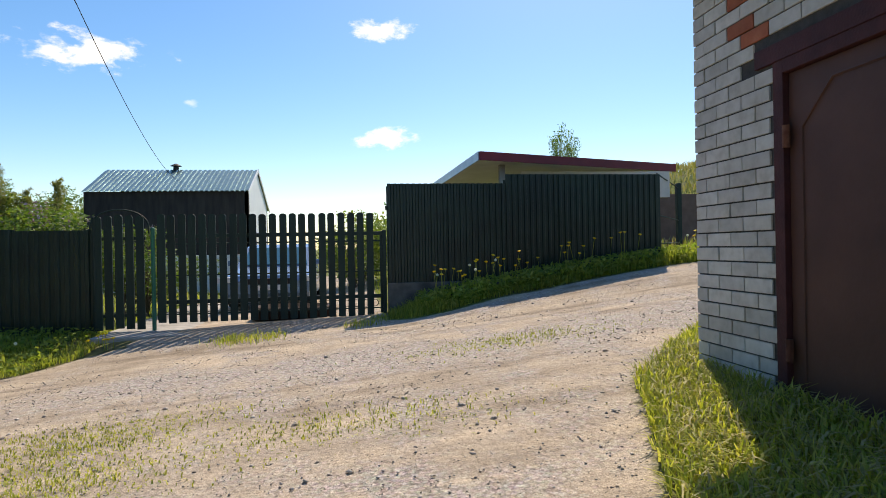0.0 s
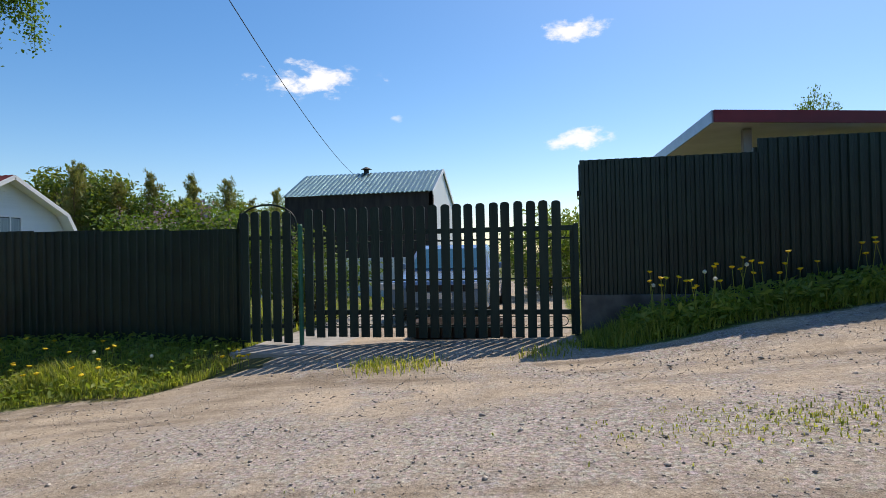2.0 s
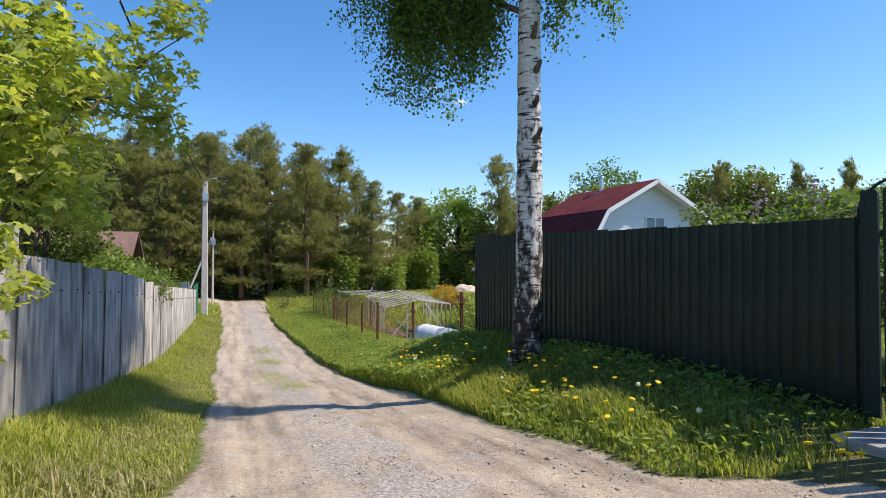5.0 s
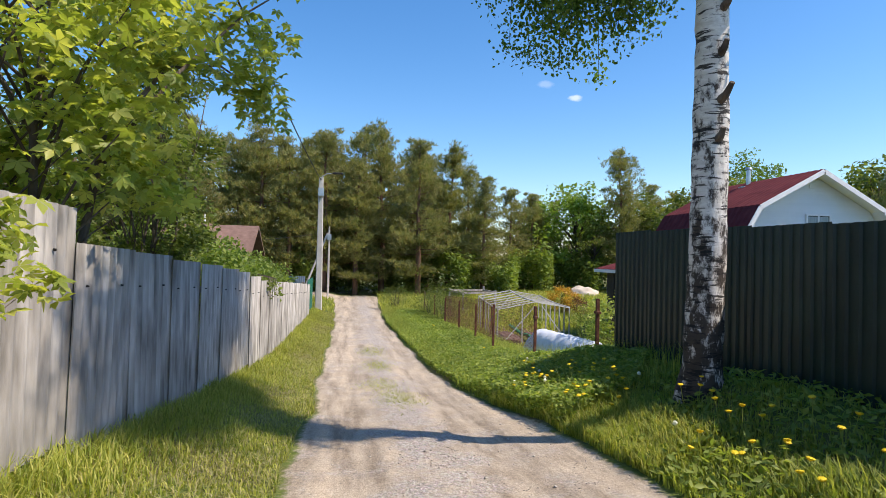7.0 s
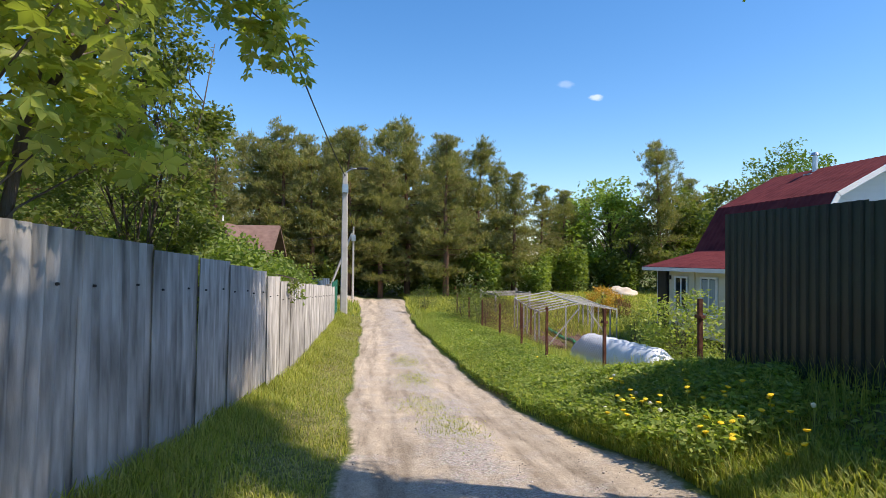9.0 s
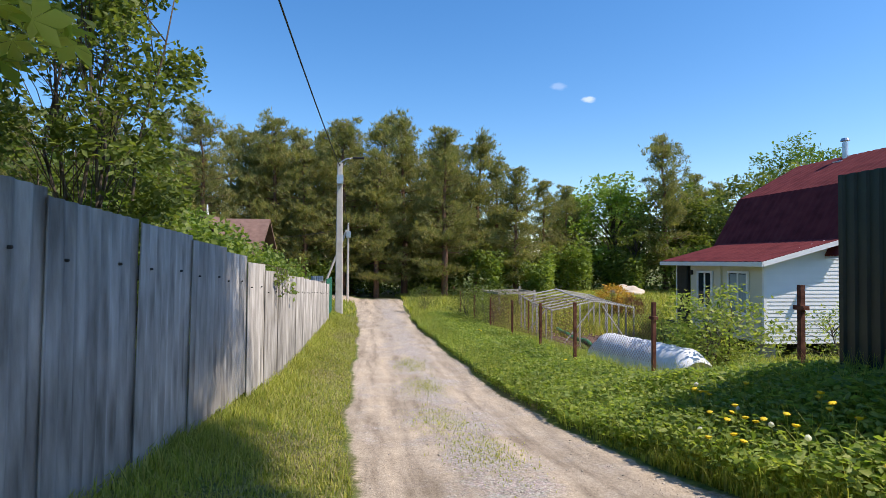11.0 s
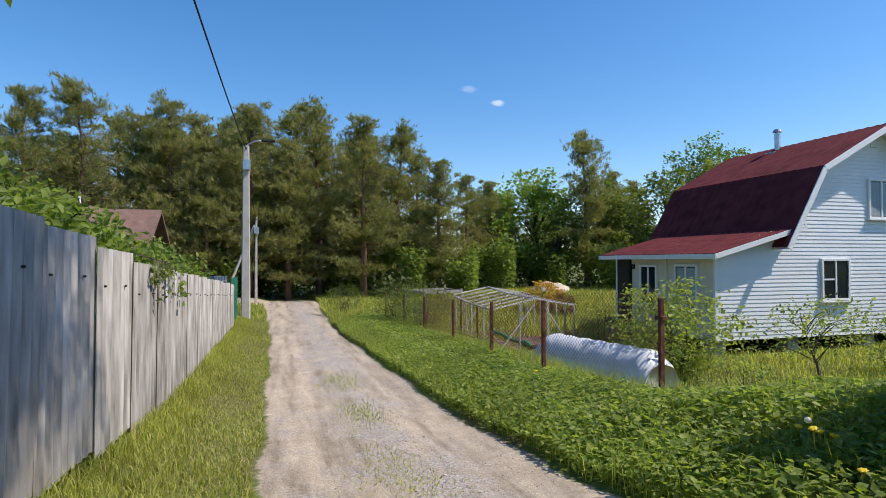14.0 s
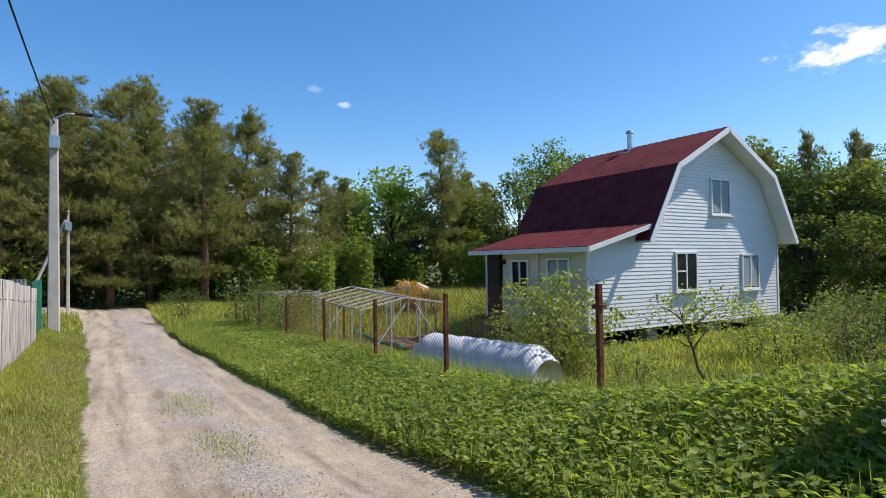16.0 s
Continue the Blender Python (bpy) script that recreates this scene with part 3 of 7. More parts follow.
def spread(dense, lo, hi, growth=1.35, first=0.5):
    """Grid lines: dense ones, then ever wider out to lo and hi."""
    out = list(dense)
    s, v = first, out[-1]
    while v < hi:
        v += s
        s *= growth
        out.append(min(v, hi))
    s, v = first, out[0]
    while v > lo:
        v -= s
        s *= growth
        out.insert(0, max(v, lo))
    return np.array(out)


def build_ground():
    xs = spread(np.arange(-33, 8.01, 0.14), -2500, 2500)
    ys = spread(np.arange(1.0, 12.01, 0.10), -2500, 2500, first=0.3)
    gx, gy = np.meshgrid(xs, ys)
    road = road_amount(gx, gy)
    gz = land(gx, gy)
    rough = np.array([noise.fractal(Vector((a * 1.3, b * 1.3, 0)), 0.8, 2.1, 4) for a, b in zip(gx.ravel(), gy.ravel())]).reshape(gx.shape)
    near = (np.abs(gx + 12) < 23) & (gy > 0) & (gy < 14)
    gz = gz + np.where(near, 0.009 * rough, 0.03 * rough)
    nx = len(xs)
    idx = np.arange(gx.size).reshape(gx.shape)
    quads = np.stack([idx[:-1, :-1], idx[:-1, 1:], idx[1:, 1:], idx[1:, :-1]], axis=-1).reshape(-1, 4)
    is_road = road.ravel()[quads].mean(axis=1) > 0.5
    co = np.stack([gx.ravel(), gy.ravel(), gz.ravel()], axis=1)
    gravel = np.exp(-((gy - 8.05) / 0.45) ** 2) + 0.42 * smooth01(-4, 1, gx)
    for name, sel, label in (("ground", ~is_road, "uneven grassy earth of the village verges, yards and garden"),
                             ("road", is_road, "pale gravel and dirt village road with shallow wheel ruts")):
        q = quads[sel]
        used, inv = np.unique(q, return_inverse=True)
        me = quick(name, co[used], inv.reshape(q.shape), GROUND, smooth=True)
        for key, field in (("road", road), ("gravel", gravel)):
            me.attributes.new(key, 'FLOAT', 'POINT').data.foreach_set("value", field.ravel()[used].astype(np.float32))
        tagged(new(name, me), label, name, kind="structure")


build_ground()


def ground_at(x, y):
    return float(land(x, y))


# ---- corrugated and slate fences ----


def profile_sheet(name, width, height, pitch, depth, material):
    """One trapezoid-profiled steel sheet, standing, its face toward -y, origin at the lower left."""
    bm = bmesh.new()
    xs, n = [], int(round(width / pitch))
    for i in range(n):
        x0 = width * i / n
        xs += [(x0, 0), (x0 + pitch * 0.12, -depth), (x0 + pitch * 0.5, -depth), (x0 + pitch * 0.62, 0)]
    xs.append((width, 0))
    front = [[bm.verts.new((x, y, z)) for x, y in xs] for z in (0, height)]
    back = [[bm.verts.new((x, y + 0.004, z)) for x, y in xs] for z in (0, height)]
    for i in range(len(xs) - 1):
        bm.faces.new((front[0][i], front[0][i + 1], front[1][i + 1], front[1][i]))
        bm.faces.new((back[0][i + 1], back[0][i], back[1][i], back[1][i + 1]))
        bm.faces.new((front[1][i], front[1][i + 1], back[1][i + 1], back[1][i]))
        bm.faces.new((front[0][i + 1], front[0][i], back[0][i], back[0][i + 1]))
    me = bpy.data.meshes.new(name)
    bm.to_mesh(me)
    bm.free()
    me.materials.append(material)
    return me


FENCE_Y = 11.6


def left_fence():
    f = thing("metal_fence", "dark green profiled steel sheet fence on the grassy bank", "fence")
    w, n = 1.07, 7
    sheet = profile_sheet("fence_sheet", w + 0.03, 2.0, 0.134, 0.024, SHEET_GREEN)
    x0 = -10.8
    for i in range(n):
        x = x0 + i * w
        top = float(np.interp(x, [-10.8, -3.4], [2.28, 2.14]))
        share("fence_sheet", sheet, f, pose(x, FENCE_Y - 0.003 * (i % 2), top - 2.0))
    bm = bmesh.new()
    box(bm, (0, 0, -2.1), (0.06, 0.06, 0), 0.004)
    post = bpy.data.meshes.new("fence_post")
    bm.to_mesh(post)
    bm.free()
    post.materials.append(SHEET_GREEN)
    for i in range(4):
        x = x0 + 0.02 + i * 2.46
        share("fence_post", post, f, pose(x, FENCE_Y + 0.03, float(np.interp(x, [-10.8, -3.4], [2.24, 2.1]))))
    for h in (0.45, 1.55):
        bm = bmesh.new()
        beam(bm, (x0, FENCE_Y + 0.06, 0.28 + h), (x0 + n * w, FENCE_Y + 0.06, 0.14 + h), 0.03, 0.04)
        part("fence_rail", bm, SHEET_GREEN, f)
    for i, (x, s) in enumerate(((-10.72, 0.2), (-10.2, 0.16))):
        bm = bmesh.new()
        bmesh.ops.create_icosphere(bm, subdivisions=2, radius=1)
        for v in bm.verts:
            k = 1 + 0.18 * noise.noise(v.co * 1.7 + Vector((i * 3, 0, 0)))
            v.co = Vector((v.co.x * s * 1.6 * k + x, v.co.y * s * k + FENCE_Y - 0.03, v.co.z * s * 0.8 * k + ground_at(x, FENCE_Y) + 0.05))
        tagged(put("foundation_stone", bm, CONCRETE, smooth=True), "grey rubble stone under the metal fence", "stone", "foundation stones")


left_fence()


def right_fence():
    f = thing("metal_fence", "tall dark green profiled steel fence on a concrete plinth", "fence")
    for x0, x1, z0, z1 in ((1.08, 3.03, 1.25, 2.84), (3.03, 5.75, 1.30, 2.99)):
        n = max(2, int(round((x1 - x0) / 0.95)))
        w = (x1 - x0) / n
        sheet = profile_sheet("fence_sheet", w + 0.02, z1 - z0, 0.1, 0.02, SHEET_GREEN)
        for i in range(n):
            share("fence_sheet", sheet, f, pose(x0 + i * w, FENCE_Y - 0.003 * (i % 2), z0))
    bm = bmesh.new()
    box(bm, (1.07, FENCE_Y - 0.06, 0.5), (5.75, FENCE_Y + 0.14, 1.25), 0.012)
    # the plinth's shade is painted in: plain concrete, coloured darker
    part("plinth", bm, SHADED_CONCRETE, f, "concrete plinth with its shade put into a dark colour")
    for x, h in ((1.1, 2.8), (3.03, 2.9), (5.72, 2.95)):
        bm = bmesh.new()
        box(bm, (x - 0.03, FENCE_Y + 0.03, 1.2), (x + 0.03, FENCE_Y + 0.09, h), 0.004)
        part("fence_post", bm, SHEET_GREEN, f)
    bm = bmesh.new()
    box(bm, (1.045, FENCE_Y - 0.02, 2.42), (1.08, FENCE_Y + 0.02, 2.48), 0.004)
    part("latch_plate", bm, BLACK, f)


right_fence()


def slate_fence():
    f = thing("slate_fence", "weathered grey wavy asbestos slate fence along the lane", "fence")
    w, h, waves = 1.13, 1.75, 8
    bm = bmesh.new()
    cols = waves * 6
    rows = []
    for side in (0, 0.007):
        rows.append([[bm.verts.new((-(w + 0.03) * i / cols, -side + 0.011 * math.cos(2 * math.pi * waves * i / cols), z)) for i in range(cols + 1)] for z in (0, h)])
    (f0, f1), (b0, b1) = rows
    for i in range(cols):
        bm.faces.new((f0[i], f0[i + 1], f1[i + 1], f1[i]))
        bm.faces.new((b0[i + 1], b0[i], b1[i], b1[i + 1]))
        bm.faces.new((f1[i], f1[i + 1], b1[i + 1], b1[i]))
    for i in (0, cols):
        bm.faces.new((f0[i], f1[i], b1[i], b0[i]))
    me = bpy.data.meshes.new("slate_sheet")
    bm.to_mesh(me)
    bm.free()
    me.materials.append(SLATE)
    me.polygons.foreach_set("use_smooth", [True] * len(me.polygons))
    nail = bmesh.new()
    rod(nail, (0, 0, 0), (0, 0.02, 0), 0.010, 0.008, 6)
    nail_me = bpy.data.meshes.new("nail")
    nail.to_mesh(nail_me)
    nail.free()
    nail_me.materials.append(BLACK)
    rnd = random.Random(4)
    x, i = -3.1, 0
    while x > -26.5:
        y = float(np.interp(x, [-31.6, -15, -3], [5.6, 5.42, 5.12]))
        top = float(np.interp(x, [-31.6, -14.35, -11.7, -6.3], [0.26, 1.25, 1.54, 1.90])) if x < -6.2 else 2.18
        sheet = share("slate_sheet", me, f, pose(x, y + 0.005 * (i % 2), top - h + rnd.uniform(-0.01, 0.01), rnd.uniform(-0.6, 0.6), -2.2 + rnd.uniform(-0.3, 0.3), -0.8 + rnd.uniform(-0.3, 0.3)))
        for dx in (0.18, 0.85):
            for z in (1.42,):
                share("nail", nail_me, sheet, pose(-dx, 0.012, z))
        x, i = x - w, i + 1
    bm = bmesh.new()
    beam(bm, (-3.1, 5.06, 1.75), (-26.8, 5.45, 0.27), 0.05, 0.1)
    part("fence_rail", bm, GREY_WOOD, f)
    k = 0
    for x in np.arange(-4.5, -26.8, -2.6):
        y = float(np.interp(x, [-31.6, -15, -3], [5.6, 5.42, 5.12])) - 0.12
        bm = bmesh.new()
        g = ground_at(x, y)
        box(bm, (x - 0.06, y - 0.06, g - 0.2), (x + 0.06, y + 0.06, g + 1.5), 0.008)
        part("fence_post", bm, GREY_WOOD, f)


slate_fence()

# ---- picket gates ----


def picket_mesh(height, width):
    bm = bmesh.new()
    n, t = 6, 0.022
    outline = [(-width / 2, 0), (width / 2, 0)] + [(width / 2 * math.cos(math.pi * k / n), height - width * 0.33 + width * 0.33 * math.sin(math.pi * k / n)) for k in range(n + 1)]
    a = [bm.verts.new((x, -t / 2, z)) for x, z in outline]
    b = [bm.verts.new((x, t / 2, z)) for x, z in outline]
    bm.faces.new(a)
    bm.faces.new(b[::-1])
    for i in range(len(a)):
        j = (i + 1) % len(a)
        bm.faces.new((a[j], a[i], b[i], b[j]))
    me = bpy.data.meshes.new("picket")
    bm.to_mesh(me)
    bm.free()
    me.materials.append(SHEET_DARK)
    return me


def sliding_gate():
    g = thing("driveway_gate", "tall dark green picket driveway gate on a steel frame", "gate")
    rnd = random.Random(2)
    me = picket_mesh(1.64, 0.108)
    x = -2.33
    while x < 0.93:
        share("picket", me, g, pose(x, FENCE_Y - 0.03, 0.74 + rnd.uniform(-0.008, 0.008), 0, rnd.uniform(-0.3, 0.3), 0))
        x += 0.1485
    for z, h in ((1.02, 0.06), (2.02, 0.06)):
        bm = bmesh.new()
        box(bm, (-2.4, FENCE_Y - 0.015, z), (0.98, FENCE_Y + 0.03, z + h), 0.004)
        part("rail", bm, SHEET_DARK, g)
    for z in (0.86, 1.93, 1.45):
        bm = bmesh.new()
        beam(bm, (-2.4, FENCE_Y + 0.035, z), (0.98, FENCE_Y + 0.035, z), 0.02, 0.02)
        part("frame_bar", bm, SHEET_DARK, g)
    for xx in (-2.39, -0.7, 0.97):
        bm = bmesh.new()
        beam(bm, (xx, FENCE_Y + 0.035, 0.78), (xx, FENCE_Y + 0.035, 2.08), 0.04, 0.04)
        part("frame_upright", bm, SHEET_DARK, g)
    # scrolled rings in the frame behind the pickets
    ring = bmesh.new()
    for k in range(14):
        a, b = 2 * math.pi * k / 14, 2 * math.pi * (k + 1) / 14
        rod(ring, (0.055 * math.cos(a), 0, 0.055 * math.sin(a)), (0.055 * math.cos(b), 0, 0.055 * math.sin(b)), 0.006, None, 5)
    ring_me = bpy.data.meshes.new("scroll_ring")
    ring.to_mesh(ring_me)
    ring.free()
    ring_me.materials.append(SHEET_DARK)
    for k in range(22):
        for z in (0.94, 1.99):
            share("scroll_ring", ring_me, g, pose(-2.26 + 0.1485 * k, FENCE_Y + 0.035, z))
    bm = bmesh.new()
    box(bm, (0.99, FENCE_Y + 0.0, 0.6), (1.05, FENCE_Y + 0.06, 2.1), 0.006)
    tagged(put("gate_post", bm, SHEET_DARK), "green steel post beside the driveway gate", "post")


def wicket_gate():
    g = thing("wicket_gate", "narrow dark green picket gate under a steel arch", "gate")
    me = picket_mesh(1.70, 0.112)
    for k in range(5):
        share("picket", me, g, pose(-3.22 + 0.148 * k, FENCE_Y - 0.03, 0.66 + 0.012 * (2 - abs(k - 2))))
    for z in (0.85, 2.0):
        bm = bmesh.new()
        box(bm, (-3.3, FENCE_Y - 0.015, z), (-2.56, FENCE_Y + 0.02, z + 0.05), 0.004)
        part("rail", bm, SHEET_DARK, g)
    bm = bmesh.new()
    pts = [(-3.33, FENCE_Y, 2.1)] + [(-2.92 - 0.41 * math.cos(a), FENCE_Y, 2.2 + 0.26 * math.sin(a)) for a in np.linspace(0.05, math.pi - 0.05, 12)] + [(-2.51, FENCE_Y, 2.1)]
    tube(bm, pts, [0.012] * len(pts))
    part("arch", bm, SHEET_DARK, g, "thin green steel arch", True)
    for x, z1 in ((-3.27, 2.34), (-2.45, 2.17)):
        bm = bmesh.new()
        rod(bm, (x, FENCE_Y - 0.02, ground_at(x, FENCE_Y) - 0.1), (x, FENCE_Y - 0.02, z1), 0.03, None, 12)
        rod(bm, (x, FENCE_Y - 0.02, z1), (x, FENCE_Y - 0.02, z1 + 0.02), 0.034, 0.02, 12)
        tagged(put("gate_post", bm, GREEN_POST if x > -3 else SHEET_DARK, smooth=False), "round green steel pipe post beside the wicket gate", "post")


sliding_gate()
wicket_gate()


def slab_path():
    bm = bmesh.new()
    z = ground_at(-2.6, 11.8)
    box(bm, (-3.1, 10.95, z - 0.12), (-1.75, 16, z + 0.035), 0.02)
    tagged(put("concrete_path", bm, CONCRETE), "pale concrete slab path through the wicket gate", "path", kind="structure")


slab_path()


def old_trough():
    """Low dark rounded tub lying behind the gate's foot."""
    bm = bmesh.new()
    n = 28
    z0 = ground_at(-0.45, 12.0) - 0.02
    rings = []
    for r, z in ((0.92, 0), (1.0, 0.05), (1.0, 0.16), (0.95, 0.21), (0.84, 0.21), (0.8, 0.12)):
        rings.append([bm.verts.new((-0.45 + 0.66 * r * np.sign(math.cos(a)) * abs(math.cos(a)) ** 0.5, 12.05 + 0.36 * r * np.sign(math.sin(a)) * abs(math.sin(a)) ** 0.5, z0 + z)) for a in np.linspace(0, 2 * math.pi, n, endpoint=False)])
    for a, b in zip(rings, rings[1:]):
        for k in range(n):
            bm.faces.new((a[k], a[(k + 1) % n], b[(k + 1) % n], b[k]))
    bm.faces.new(rings[-1])
    tagged(put("rubber_tub", bm, DARK_BROWN, smooth=True), "low dark brown rubber tub behind the picket gate", "tub")


old_trough()

# ---- garage ----


def garage():
    pivot = Vector((0.568, 2.361, 1.809))
    g = thing("garage", "white silicate brick garage with a brown steel door", "garage", Matrix.Translation(pivot) @ Matrix.Scale(0.936, 4) @ Matrix.Translation(-pivot))
    x0, y1, zt = 3.06, 6.28, 3.75
    bm = bmesh.new()
    box(bm, (x0 + 0.012, 5.47, 0.4), (x0 + 0.25, y1 - 0.012, zt))
    box(bm, (x0 + 0.012, 1.6, 0.4), (x0 + 0.25, 2.45, zt))
    box(bm, (x0 + 0.012, 2.45, 2.98), (x0 + 0.25, 5.47, zt))
    box(bm, (x0 + 0.25, y1 - 0.25, 0.4), (x0 + 6, y1 - 0.012, zt))
    box(bm, (x0 + 0.25, 1.6, 0.4), (x0 + 6, 1.85, zt))
    box(bm, (x0 + 5.75, 1.85, 0.4), (x0 + 6, y1 - 0.25, zt))
    part("wall", bm, MORTAR, g)
    bm = bmesh.new()
    box(bm, (x0 - 0.25, 1.4, zt), (x0 + 6.3, y1 + 0.25, zt + 0.14), 0.02)
    part("roof", bm, CONCRETE, g)
    bm = bmesh.new()
    box(bm, (x0 - 0.012, 2.3, 2.87), (x0 + 0.2, 5.62, 2.98), 0.004)
    part("lintel", bm, DARK_RED, g, "dark red primed steel lintel")
    bm = bmesh.new()
    box(bm, (x0 - 0.006, 5.39, 0.6), (x0 + 0.08, 5.47, 2.87), 0.004)
    box(bm, (x0 - 0.006, 2.45, 0.6), (x0 + 0.08, 2.53, 2.87), 0.004)
    box(bm, (x0 - 0.006, 2.53, 2.79), (x0 + 0.08, 5.39, 2.87), 0.004)
    part("door_frame", bm, DARK_RED, g)
    for ya, yb in ((3.97, 5.385), (2.535, 3.96)):
        bm = bmesh.new()
        box(bm, (x0 + 0.03, ya, 0.72), (x0 + 0.055, yb, 2.785), 0.004)
        leaf = part("door_leaf", bm, DOOR_BROWN, g, "brown painted steel garage door leaf")
        bm = bmesh.new()
        m = 0.1
        c = [(ya + m, 0.85), (ya + m, 2.45), (ya + m + 0.22, 2.68), (yb - m - 0.22, 2.68), (yb - m, 2.45), (yb - m, 0.85)]
        pts = [(x0 + 0.028, y, z) for y, z in c]
        tube(bm, pts, [0.009] * len(pts), 6)
        part("raised_rib", bm, DOOR_BROWN, leaf)
    for z in (2.35, 1.1):
        bm = bmesh.new()
        rod(bm, (x0 + 0.0, 5.375, z), (x0 + 0.0, 5.375, z + 0.13), 0.022, None, 10)
        part("hinge", bm, RUST, g)
    # bricks of the visible pier and of the wall over the door
    pitch, L, H, joint = 0.098, 0.25, 0.088, 0.010
    made = {}

    def brick_mesh(length, red):
        key = (round(length, 2), red)
        if key not in made:
            bm = bmesh.new()
            box(bm, (0, 0, 0), (0.12, length, H), 0.004)
            me = bpy.data.meshes.new("brick")
            bm.to_mesh(me)
            bm.free()
            me.materials.append(BRICK_RED if red else BRICK)
            made[key] = me
        return made[key]
    rnd = random.Random(8)
    for c in range(31):
        z = 0.70 + c * pitch
        low = 5.475 if z < 2.83 else 4.0
        y, first = y1, (0.12 if c % 2 else L)
        length = first
        while y - 0.05 > low:
            ln = min(length, y - low)
            red = z > 2.96 and y - ln < 5.75 and rnd.random() < 0.35
            if not (2.83 <= z < 2.98 and y - ln < 5.6):
                share("brick", brick_mesh(ln, red), g, pose(x0 + rnd.uniform(-0.003, 0.003), y - ln, z))
            y -= ln + joint
            length = L


garage()

# ---- carport behind the tall fence ----


def carport():
    c = thing("carport", "flat-roofed carport with a red fascia and pale soffit", "carport")
    x0, x1, y0, y1 = 2.72, 6.85, 12.05, 17.2
    za, zb = 3.30, 3.22
    bm = bmesh.new()
    v = [bm.verts.new(p) for p in ((x0, y0, za), (x1, y0 + 0.9, zb), (x1, y1, zb - 0.05), (x0 - 0.2, y1, za - 0.05))]
    u = [bm.verts.new(p.co + Vector((0, 0, 0.11))) for p in v]
    bm.faces.new(v[::-1])
    bm.faces.new(u)
    for i in range(4):
        bm.faces.new((v[i], v[(i + 1) % 4], u[(i + 1) % 4], u[i]))
    part("roof", bm, SOFFIT, c, "pale boarded soffit")
    bm = bmesh.new()
    beam(bm, (x0 - 0.02, y0 - 0.02, za + 0.065), (x1, y0 + 0.87, zb + 0.065), 0.025, 0.15)
    part("fascia", bm, FASCIA_RED, c, "dark red fascia board")
    bm = bmesh.new()
    beam(bm, (x0 - 0.03, y0, za + 0.065), (x0 - 0.23, y1, za + 0.02), 0.025, 0.15)
    part("side_trim", bm, STEEL_BLUE, c, "blue-grey galvanised edge trim")
    for x, y in ((x0 + 0.5, y0 + 0.5), (x1 - 0.3, y0 + 1.2), (x0 + 0.4, y1 - 0.4), (x1 - 0.3, y1 - 0.4)):
        bm = bmesh.new()
        box(bm, (x - 0.05, y - 0.05, ground_at(x, y) - 0.1), (x + 0.05, y + 0.05, 3.28), 0.006)
        part("post", bm, GREY_WOOD, c)
    bm = bmesh.new()
    box(bm, (x0 + 0.95, y0 + 0.75, 2.7), (x1 - 0.2, y0 + 0.85, 3.2))
    part("back_panel", bm, SOFFIT, c)


carport()

# ---- dark shed with a ribbed roof ----


